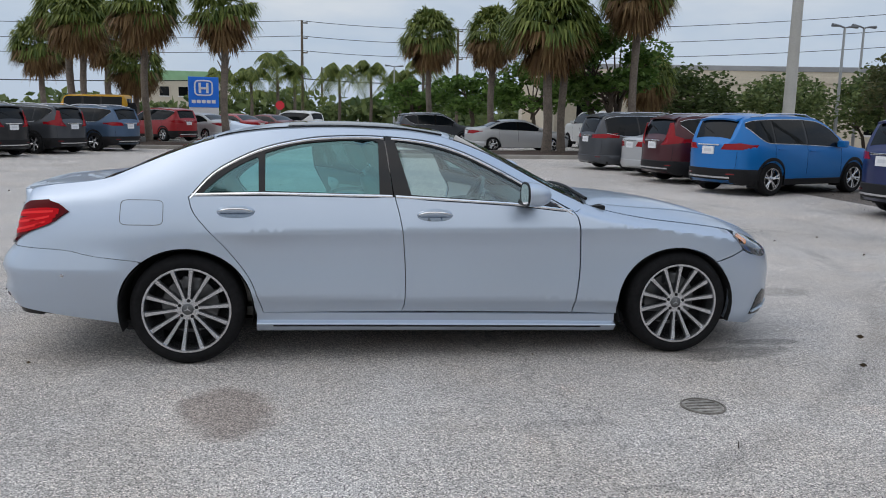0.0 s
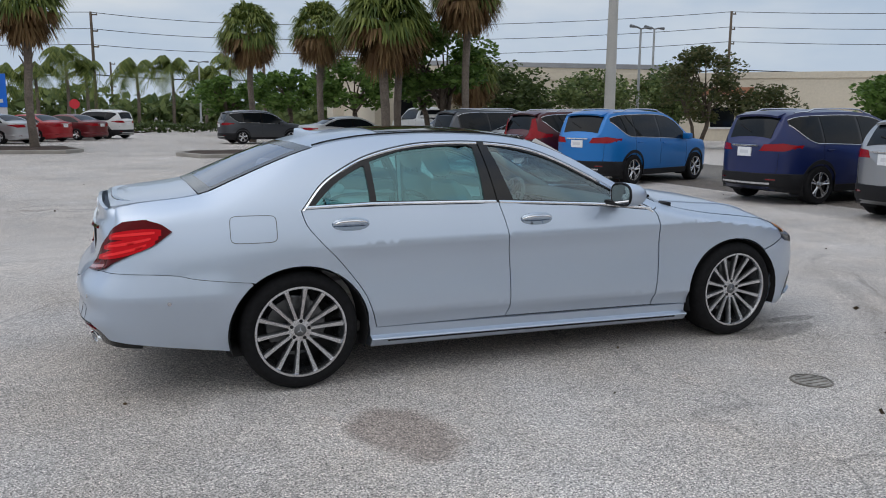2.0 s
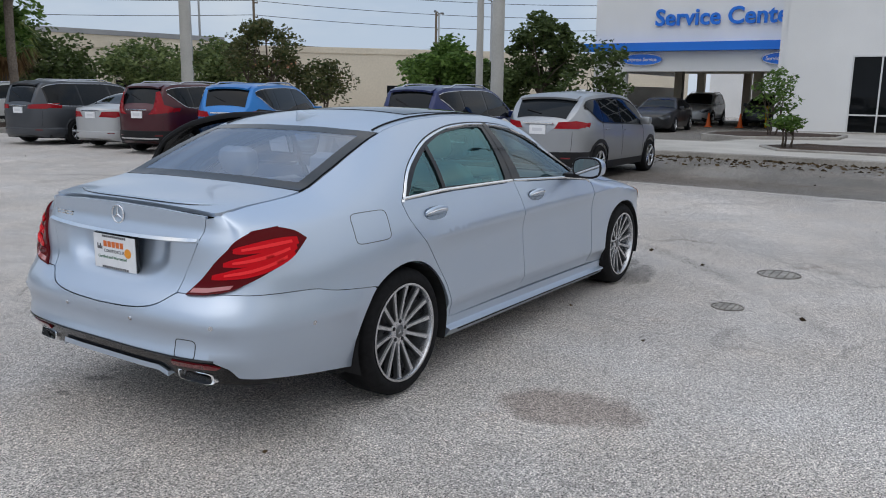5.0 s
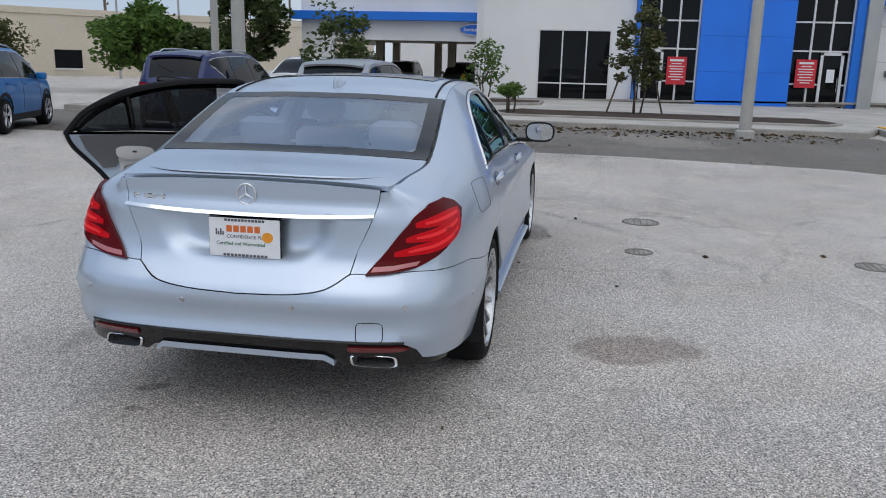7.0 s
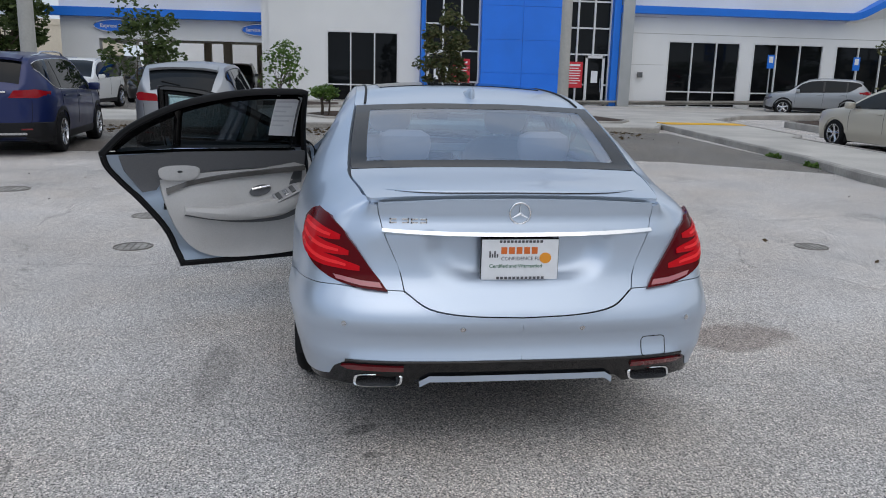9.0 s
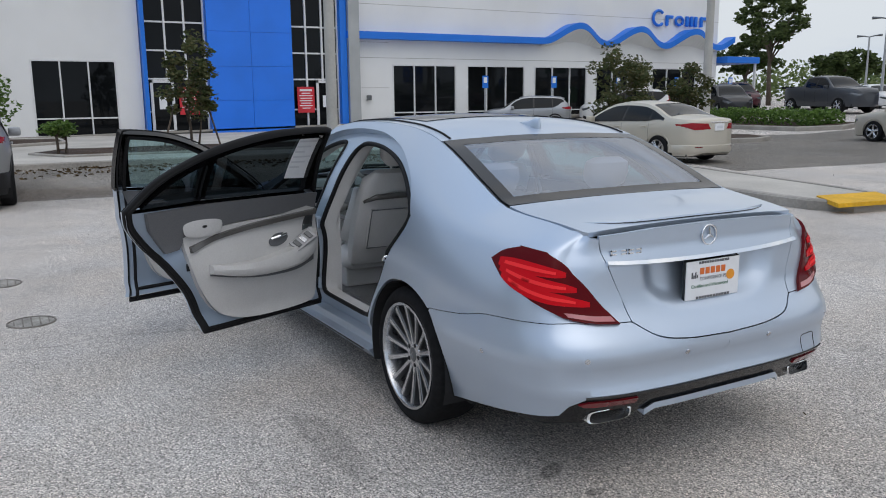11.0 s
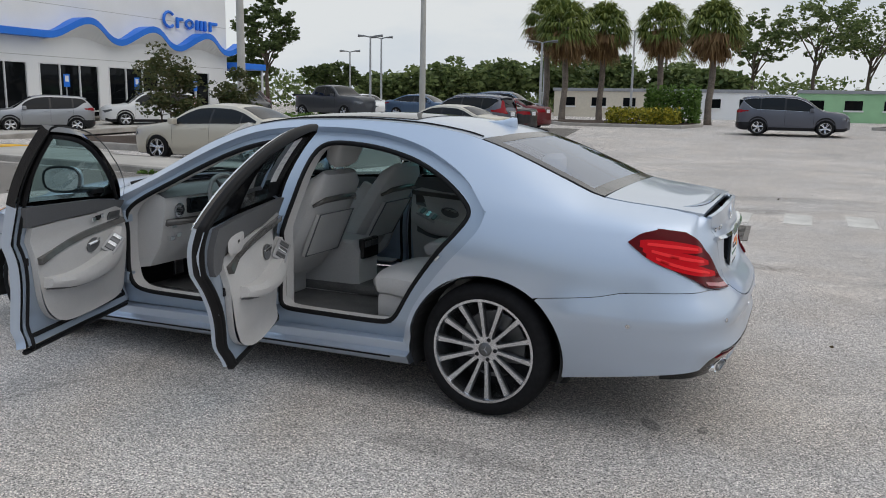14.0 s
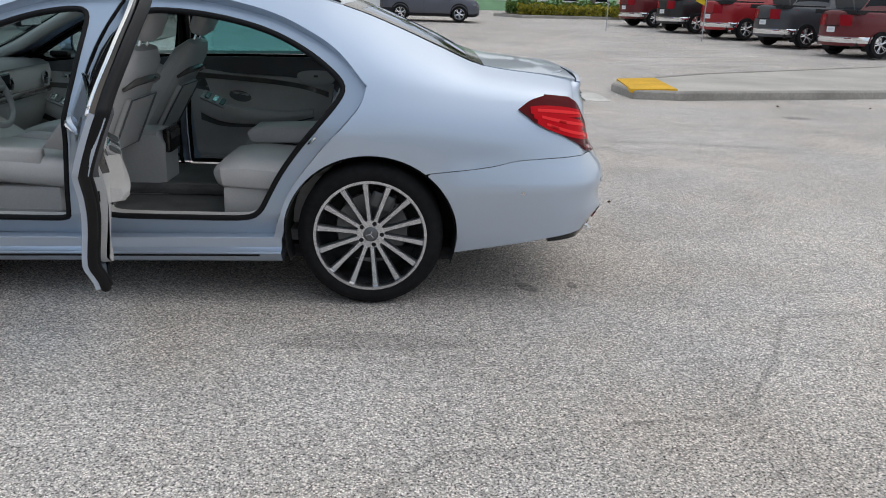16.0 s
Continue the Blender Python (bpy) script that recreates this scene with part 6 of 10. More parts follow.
    part("belt_trim", skin(Geo(), belt_poly, 0.04, in_fn(sd, D - 0.003), 0.03), LEATHER_D, door, "dark upper door trim", smooth='auto')
    if rear:
        g = Geo()
        c0 = Vector(in_fn(sd, D)(-1.115, 0.915)[0])
        g.add(*[(lambda vs, fs: (vs, fs))([tuple(c0 + Vector((0.125 * math.copysign(abs(math.cos(u)) ** 0.7, math.cos(u)) * math.cos(w), -sd * 0.014 * math.sin(w), 0.060 * math.copysign(abs(math.sin(u)) ** 0.7, math.sin(u)) * math.cos(w)))) for w in np.linspace(0, 1.45, 6) for u in np.linspace(0, 2 * math.pi, 21)[:-1]], [(i * 20 + k, i * 20 + (k + 1) % 20, (i + 1) * 20 + (k + 1) % 20, (i + 1) * 20 + k) for i in range(5) for k in range(20)])][0])
        part("elbow_pad", g, LEATHER, door, smooth=True)
    # satin strip sweeping along the door
    bul = 0.024
    sag = lambda a, b, k: in_fn(sd, D + k)(a, b)[0]
    g = Geo()
    g.loft([[sag(a, b + 0.019, 0.0), sag(a, b + 0.015, bul), sag(a, b - 0.013, bul + 0.004), sag(a, b - 0.017, 0.0)] for a, b in sw])
    part("trim_strip", g, WOODTRIM, door, smooth='auto')
    # armrest: a rounded shelf over the map pocket
    g = Geo()
    rings = []
    for i, (a, b) in enumerate(rest):
        q = i / (len(rest) - 1)
        w = 0.018 + 0.062 * math.sin(math.pi * (0.06 + 0.86 * q)) ** 0.7
        up = 0.05 + 0.095 * q
        rings.append([sag(a, b + up, 0.005), sag(a, b + up - 0.006, 0.02 + w * 0.75), sag(a, b + up * 0.55, 0.02 + w), sag(a, b + 0.016, 0.02 + w * 0.96), sag(a, b, 0.02 + w * 0.75), sag(a, b - 0.006, 0.004)])
    g.loft(rings)
    arm = part("armrest", g, LEATHER, door, smooth='auto')
    # dark map pocket under the armrest
    n_ = len(rest)
    g = Geo()
    rings = [[sag(a, b - 0.004, 0.022), sag(a, b - 0.006, 0.030), sag(a, b - 0.012 - 0.055 * max(0.0, (i / (n_ - 1) - 0.25)), 0.030), sag(a, b - 0.014 - 0.055 * max(0.0, (i / (n_ - 1) - 0.25)), 0.018)] for i, (a, b) in enumerate(rest)]
    g.loft(rings)
    part("map_pocket", g, LEATHER_D, door, "dark mouth of the door pocket", smooth='auto')
    # pull bowl, inner handle, switches
    g = Geo()
    skin(g, [(bowl[0] + 0.072 * math.cos(t), bowl[1] + 0.034 * math.sin(t) + 0.15 * 0.072 * math.cos(t)) for t in np.linspace(0, 2 * math.pi, 21)[:-1]], 0.02, in_fn(sd, D + 0.028), 0.004)
    part("handle_bowl", g, LEATHER_D, door)
    g = Geo()
    g.tube([sag(bowl[0] - 0.055, bowl[1] + 0.010, 0.030), sag(bowl[0], bowl[1] + 0.022, 0.048), sag(bowl[0] + 0.06, bowl[1] + 0.026, 0.034)], 0.008, 6)
    part("inner_handle", g, CHROME, door)
    bz = float(np.interp(panel_x, [q[0] for q in rest], [q[1] for q in rest]))
    base_y = sag(panel_x, 0.76, 0.058).y
    tilt = Matrix.Translation((panel_x, base_y, bz + 0.128)) @ Matrix.Rotation(radians(-24), 4, 'Y') @ Matrix.Rotation(radians(38 * sd), 4, 'X')
    g = Geo()
    g.box(-0.085, 0.085, -0.040, 0.040, -0.010, 0.006, 0.006, tilt)
    part("switch_panel", g, mat("switch_grey", (0.42, 0.42, 0.43), 0.4, 0.3), arm, "satin switch panel")
    for i in range(3 if rear else 4):
        g = Geo()
        xx = -0.055 + (0.05 if rear else 0.036) * i
        g.box(xx - 0.015, xx + 0.015, -0.026, 0.026, 0.004, 0.016, 0.004, tilt)
        part("switch", g, SATIN if i % 2 else GUNMETAL, arm)
    g = Geo()
    skin(g, grille_poly, 0.02, in_fn(sd, D + 0.016), 0.006)
    part("speaker_grille", g, GUNMETAL, door)
    if not rear:
        for i in range(3):
            p = sag(0.42 + 0.045 * i, 0.865, 0.024)
            g = Geo()
            g.box(p.x - 0.018, p.x + 0.018, p.y - 0.006, p.y + 0.006, p.z - 0.012 + 0.004 * i, p.z + 0.014 + 0.004 * i, 0.004)
            part("seat_switch", g, CHROME if i != 1 else BLACK, door)
    # rubber seal round the inner edge
    order = RING_R if rear else RING_F
    sealp = shrink(order, 0.016 if rear else 0.050)
    f2 = in_fn(sd, 0.052)
    g = Geo()
    g.loop([f2(a, b)[0] for a, b in resample(sealp, 0.04)], 0.013, 6)
    if rear:
        skin(g, shrink(order, 0.003), 0.05, in_fn(sd, 0.046), 0.0, holes=[shrink(order, 0.030)])
    else:
        g.tube([in_fn(sd, 0.030)(a, 0.302 - 0.021 * (a + 0.25))[0] for a in np.linspace(-0.25, 0.84, 12)], 0.014, 6)
    if sd > 0:
        # the rubber wraps the door's edge
        line = resample(order, 0.03)
        span_ = ((0.018, 0.0), (0.021, 0.006), (0.032, 0.010), (0.045, 0.009), (0.054, 0.0), (0.052, -0.03)) if rear else ((0.050, 0.0), (0.052, -0.012))
        cx_, cz_ = sum(q[0] for q in line) / len(line), sum(q[1] for q in line) / len(line)
        rows_ = []
        for dep, grow in span_:
            f3 = in_fn(sd, dep)
            rows_.append([f3(q[0], q[1])[0] + Vector((q[0] - cx_, 0, q[1] - cz_)).normalized() * grow for q in line])
        g.loft(rows_, cap=False)
    part("door_seal", g, SEAL, door, "black rubber door seal", smooth=True)
    # latch and pin
    g = Geo()
    la = (x0 - 0.02, 0.70) if rear else (-0.222, 0.74)
    p = in_fn(sd, 0.045)(la[0] + 0.03, la[1])[0]
    g.box(p.x - 0.02, p.x + 0.012, p.y - 0.018, p.y + 0.018, p.z - 0.02, p.z + 0.02, 0.004)
    part("latch", g, BLACK, door)
    if not rear:
        # mirror on the door
        g = Geo()
        rings = []
        for q, w, h, dz in ((0.0, 0.010, 0.010, 0.0), (0.02, 0.075, 0.055, 0.0), (0.06, 0.105, 0.072, 0.002), (0.11, 0.112, 0.076, 0.004), (0.135, 0.110, 0.074, 0.005)):
            xx = 0.62 - q
            rings.append([(xx + 0.03 * math.cos(a) * (q < 0.12), sd * (1.03 + w * math.copysign(abs(math.cos(a)) ** 0.7, math.cos(a))), 1.075 + dz + h * math.copysign(abs(math.sin(a)) ** 0.75, math.sin(a))) for a in np.linspace(0, 2 * math.pi, 25)[:-1]])
        g.loft(rings)
        mir = part("wing_mirror", g, SILVER_BLUE, door, "body-coloured wing mirror", smooth='auto')
        g = Geo()
        g.prism([(sd * (1.03 + 0.098 * math.copysign(abs(math.cos(a)) ** 0.7, math.cos(a))), 1.079 + 0.063 * math.copysign(abs(math.sin(a)) ** 0.75, math.sin(a))) for a in np.linspace(0, 2 * math.pi, 25)[:-1]], 0.482, 0.490, 'X')
        part("mirror_glass", g, MIRROR, mir)
        g = Geo()
        g.box(0.484, 0.60, min(sd * 0.84, sd * 0.98), max(sd * 0.84, sd * 0.98), 1.000, 1.030, 0.01)
        part("mirror_arm", g, BLACK, mir)
        g = Geo()
        g.loop([(0.487, sd * (1.03 + 0.106 * math.copysign(abs(math.cos(a)) ** 0.7, math.cos(a))), 1.079 + 0.070 * math.copysign(abs(math.sin(a)) ** 0.75, math.sin(a))) for a in np.linspace(0, 2 * math.pi, 25)[:-1]], 0.008, 6)
        part("mirror_rim", g, BLACK, mir)
        tri = [(0.60, 1.012), (0.845, 0.962), (0.66, 1.06)]
        part("sail_panel", skin(Geo(), tri, 0.03, fn, 0.01, lift=0.001), GLOSSBLACK, door)
    return door


def swing(ob, x, y, angle):
    ob.matrix_basis = pose(x, y, 0.018) @ pose(0, 0, 0, 0, 0, angle) @ pose(-x, -y, 0)


for rear in (False, True):
    build_door(-1, rear)
d = build_door(1, False)
swing(d, 0.855, 0.905, -69)
d2 = build_door(1, True)
swing(d2, -0.265, 0.915, -67)
g = Geo()
pts, tris, _ = fill([(-0.560, 1.125), (-0.385, 1.115), (-0.385, 1.368), (-0.550, 1.378)], 0.06)
g.add([in_fn(1, 0.022)(a, b)[0] for a, b in pts], tris)
note = part("window_notice", g, PAPER, d2, "white paper notice stuck inside the window")
for k in range(6):
    g = Geo()
    pts, tris, _ = fill([(-0.545, 1.335 - 0.03 * k), (-0.41 - 0.03 * (k % 3), 1.332 - 0.03 * k), (-0.41 - 0.03 * (k % 3), 1.342 - 0.03 * k), (-0.545, 1.345 - 0.03 * k)], 0.06)
    g.add([in_fn(1, 0.0235)(a, b)[0] for a, b in pts], tris)
    part("print_line", g, PRINT, note)


# ---- wheels ----
def build_wheel(name, label, r=0.345, rim=0.262, width=0.255, spokes=14, twin=True, face=SATIN):
    """A wheel about its own centre, its outside towards -y."""
    w = new(name)
    tagged(w, label)
    g = Geo()
    h = width / 2
    g.lathe([(rim - 0.004, -h + 0.012), (rim + 0.012, -h - 0.004), (rim + 0.035, -h - 0.010), (r - 0.035, -h - 0.006), (r - 0.012, -h + 0.012), (r - 0.002, -h + 0.035), (r, -h + 0.06), (r, h - 0.06), (r - 0.012, h - 0.012), (rim, h)], n=64)
    t = part("tyre", g, RUBBER, w, smooth='auto')
    g = Geo()
    g.lathe([(rim + 0.006, -h + 0.002), (rim + 0.004, -h - 0.006), (rim - 0.008, -h - 0.006), (rim - 0.014, -h + 0.006), (rim - 0.016, -h + 0.05), (rim - 0.04, 0.02), (rim - 0.03, h - 0.02)], n=64)
    ri = part("rim", g, face, w, smooth='auto')
    g = Geo()
    g.lathe([(0.001, 0.02), (0.10, 0.02), (0.172, 0.022), (0.178, 0.03), (0.178, 0.05), (0.10, 0.06)], n=48)
    part("brake_disc", g, GUNMETAL, w, smooth='auto')
    g = Geo()
    g.lathe([(0.001, 0.065), (rim - 0.02, 0.065)], n=32)
    part("backing", g, DARKVOID, w)
    for i in range(spokes):
        a = 2 * math.pi * (i + 0.5) / spokes
        g = Geo()
        rings = []
        for rr, ww, yy in ((0.058, 0.013, -0.088), (0.11, 0.0115, -0.094), (0.18, 0.0125, -0.104), (rim - 0.02, 0.015, -h + 0.012), (rim - 0.006, 0.017, -h + 0.012)):
            pts = [(rr, -ww, yy + 0.030), (rr, -ww, yy + 0.004), (rr, -ww + 0.003, yy), (rr, ww - 0.003, yy), (rr, ww, yy + 0.004), (rr, ww, yy + 0.030)]
            rings.append([(p * math.cos(a) - q * math.sin(a), y, p * math.sin(a) + q * math.cos(a)) for p, q, y in pts])
        g.loft(rings)
        sp = part("spoke", g, GUNMETAL, ri, smooth=False)
        g = Geo()
        g.loft([[(p * math.cos(a) - q * math.sin(a), y, p * math.sin(a) + q * math.cos(a)) for p, q, y in ((rr, -ww, yy - 0.001), (rr, -ww, yy - 0.003), (rr, ww, yy - 0.003), (rr, ww, yy - 0.001))] for rr, ww, yy in ((0.062, 0.0085, -0.088), (0.11, 0.008, -0.094), (0.18, 0.009, -0.104), (rim - 0.02, 0.0115, -h + 0.012), (rim - 0.006, 0.013, -h + 0.012))])
        part("spoke_face", g, face, ri, smooth=False)
    g = Geo()
    g.lathe([(0.070, -0.03), (0.070, -0.084), (0.066, -0.090), (0.036, -0.092), (0.036, -0.03)], n=36)
    hub = part("hub", g, face, w, smooth='auto')
    for i in range(5):
        a = 2 * math.pi * i / 5 + math.pi / 2
        g = Geo()
        g.tube([(0.053 * math.cos(a), -0.076, 0.053 * math.sin(a)), (0.053 * math.cos(a), -0.0928, 0.053 * math.sin(a))], 0.0105, 12)
        part("wheel_bolt", g, BLACK, hub)
    g = Geo()
    g.lathe([(0.0005, -0.098), (0.024, -0.097), (0.034, -0.092), (0.036, -0.07)], n=28)
    part("hub_cap", g, GUNMETAL, hub, smooth='auto')
    g = Geo()
    for a in (90, 210, 330):
        g.tube([(0, -0.0985, 0), (0.021 * math.cos(radians(a)), -0.098, 0.021 * math.sin(radians(a)))], [0.003, 0.001], 6)
    part("cap_mark", g, SATIN, hub)
    g = Geo()
    g.box(-0.06, 0.06, -0.02, 0.07, 0.10, 0.19, 0.015)
    part("brake_caliper", g, GUNMETAL, w)
    return w


wheel = build_wheel("wheel", "multi-spoke two-tone alloy wheel with a low tyre")
wheel.parent = saloon
wheel.matrix_basis = pose(-1.5825, -0.79, 0.345, 0, 7, 0)
spots = [(1.5825, -0.79, 0, 3), (-1.5825, 0.79, 180, 20), (1.5825, 0.79, 180, 33)]
for x, y, turn, roll in spots:
    c = copy_thing(wheel, pose(x, y, 0.345, 0, 0, turn) @ pose(0, 0, 0, 0, roll, 0))
    c.parent = saloon
# dark wheel houses
for cx in (-1.585, 1.565):
    for sd in (1, -1):
        g = Geo()
        rings = []
        for y in (0.925, 0.60):
            rings.append([(cx + 0.400 * math.cos(radians(a)), sd * y, 0.345 + (0.375 if cx < 0 else 0.368) * math.sin(radians(a))) for a in range(-20, 201, 10)])
        g.loft(rings, closed=False)
        n0 = len(g.v)
        g.prism([(p[0], p[2]) for p in rings[1]], sd * 0.60, sd * 0.59, 'Y')
        part("wheel_house", g, DARKVOID, saloon)


# ---- door apertures and cabin of the saloon ----
APERTURE = [(a, b) for a, b in reversed(REAR_EDGE)] + DLO_TOP[1:-1] + list(F_GAP)


def opening(ring, inset, low_z):
    """The door opening: an outline with its corners eased to wide curves."""
    p = np.array(resample([(a, max(b, low_z)) for a, b in resample(shrink(ring, inset), 0.03)], 0.03))
    for _ in range(42):
        p = 0.5 * p + 0.25 * (np.roll(p, 1, 0) + np.roll(p, -1, 0))
    return [tuple(q) for q in p.tolist()][::2]


holes = [opening(RING_R, 0.080, 0.405), opening(RING_F, 0.068, 0.385)]
part("door_aperture", skin(Geo(), APERTURE, 0.035, in_fn(1, 0.058), 0.0, holes=holes), SHADED_JAMB, saloon, "painted door aperture panel", smooth='auto')
for h in holes:
    g = Geo()
    f_ = in_fn(1, 0.062)
    g.loop([f_(a, b)[0] for a, b in resample(h, 0.04)], 0.014, 6)
    part("aperture_seal", g, SEAL, saloon, "black rubber aperture seal", smooth=True)
    ring = resample(shrink(h, 0.006), 0.05)
    g = Geo()
    a_, b_ = in_fn(1, 0.06), in_fn(1, 0.15)
    g.loft([[a_(p, q)[0] for p, q in ring], [b_(p, q)[0] for p, q in ring]], cap=False)
    part("aperture_trim", g, LEATHER, saloon, smooth='auto')
# pillar post behind the aperture panel, striker, hinges
g = Geo()
g.loft([[(x + dx, y, z) for dx, y in ((-0.07, y0 - 0.10), (0.07, y0 - 0.10), (0.07, y0 - 0.17), (-0.07, y0 - 0.17))] for x, y0, z in ((-0.27, 0.92, 0.30), (-0.27, 0.92, 0.9), (-0.31, 0.86, 1.05), (-0.36, 0.66, 1.40))])
part("pillar_trim", g, LEATHER, saloon)
g = Geo()
p = in_fn(1, 0.05)(-1.33, 0.80)[0]
g.tube([p, p + Vector((0, 0.02, 0)), p + Vector((0.02, 0.022, -0.02)), p + Vector((0.03, 0, -0.03))], 0.007, 6)
part("striker", g, CHROME, saloon)
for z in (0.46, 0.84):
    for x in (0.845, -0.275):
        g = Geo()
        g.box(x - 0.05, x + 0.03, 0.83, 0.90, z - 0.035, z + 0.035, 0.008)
        part("hinge", g, SHADED_JAMB, saloon)
# floor, scuff plates, firewall, bulkhead, headliner
g = Geo()
g.box(-1.25, 1.08, -0.76, 0.76, 0.27, 0.33, 0.01)
g.box(-1.25, 1.0, -0.14, 0.14, 0.33, 0.40, 0.03)
part("cabin_floor", g, CARPET, saloon, "grey carpeted floor")
for sd in (1, -1):
    for a, b in ((-1.0, -0.36), (-0.18, 0.72)):
        g = Geo()
        g.box(a, b, min(sd * 0.72, sd * 0.83), max(sd * 0.72, sd * 0.83), 0.375, 0.388, 0.004)
        part("scuff_plate", g, LEATHER if sd < 0 else SATIN, saloon)
g = Geo()
g.box(0.98, 1.10, -0.76, 0.76, 0.27, 0.98)
part("firewall", g, DARKVOID, saloon)
part("bulkhead", Geo().box(-1.62, -1.52, -0.72, 0.72, 0.30, 1.05), DARKVOID, saloon)
part("bulkhead", Geo().box(-2.08, -1.98, -0.70, 0.70, 0.55, 1.02), DARKVOID, saloon)
HEAD = [(-1.50, 0.50), (-1.30, 0.555), (-0.6, 0.56), (0.02, 0.555), (0.10, 0.40), (0.12, 0.0)]
g = Geo()
pts, tris, _ = fill(HEAD + mirror_y(list(reversed(HEAD[:-1]))), 0.08, [])
g.add([Vector(roof(x, y)) - Vector((0, 0, 0.035)) for x, y in pts], tris)
part("headliner", g, LINER, saloon, smooth=True)
g = Geo()
g.prism([(-1.48, 0.68), (-2.07, 0.62), (-2.07, -0.62), (-1.48, -0.68)], 1.035, 1.055, 'Z')
part("parcel_shelf", g, LEATHER_D, saloon)
for sd in (1, -1):
    for rings in ([(0.10, 0.545, 1.395), (0.4, 0.60, 1.235), (0.70, 0.665, 1.075), (0.93, 0.70, 0.97)], [(-1.42, 0.58, 1.345), (-1.62, 0.60, 1.26), (-1.85, 0.62, 1.15), (-2.06, 0.62, 1.06)]):
        g = Geo()
        g.tube([(x, sd * y, z) for x, y, z in rings], 0.035, 8)
        part("pillar_trim", g, LINER, saloon, smooth=True)


def pad(g, path, half, thick, sq=0.55, n=20, taper=None):
    """An upholstered pad along a line of (x, z); half widths and thicknesses along it."""
    pts = [Vector((x, 0, z)) for x, z in path]
    rings = []
    for i, p in enumerate(pts):
        d = (pts[min(i + 1, len(pts) - 1)] - pts[max(i - 1, 0)]).normalized()
        nrm = Vector((-d.z, 0, d.x))
        w = half[i] if isinstance(half, (list, tuple)) else half
        t = thick[i] if isinstance(thick, (list, tuple)) else thick
        ring = []
        for k in range(n):
            a = 2 * math.pi * k / n
            c, s = math.cos(a), math.sin(a)
            ring.append(p + Vector((0, w * math.copysign(abs(c) ** sq, c), 0)) + nrm * (t * math.copysign(abs(s) ** sq, s)))
        rings.append(ring)
    g.loft(rings)
    return g


def move(g, y):
    g.v = [(a, b + y, c) for a, b, c in g.v]
    return g


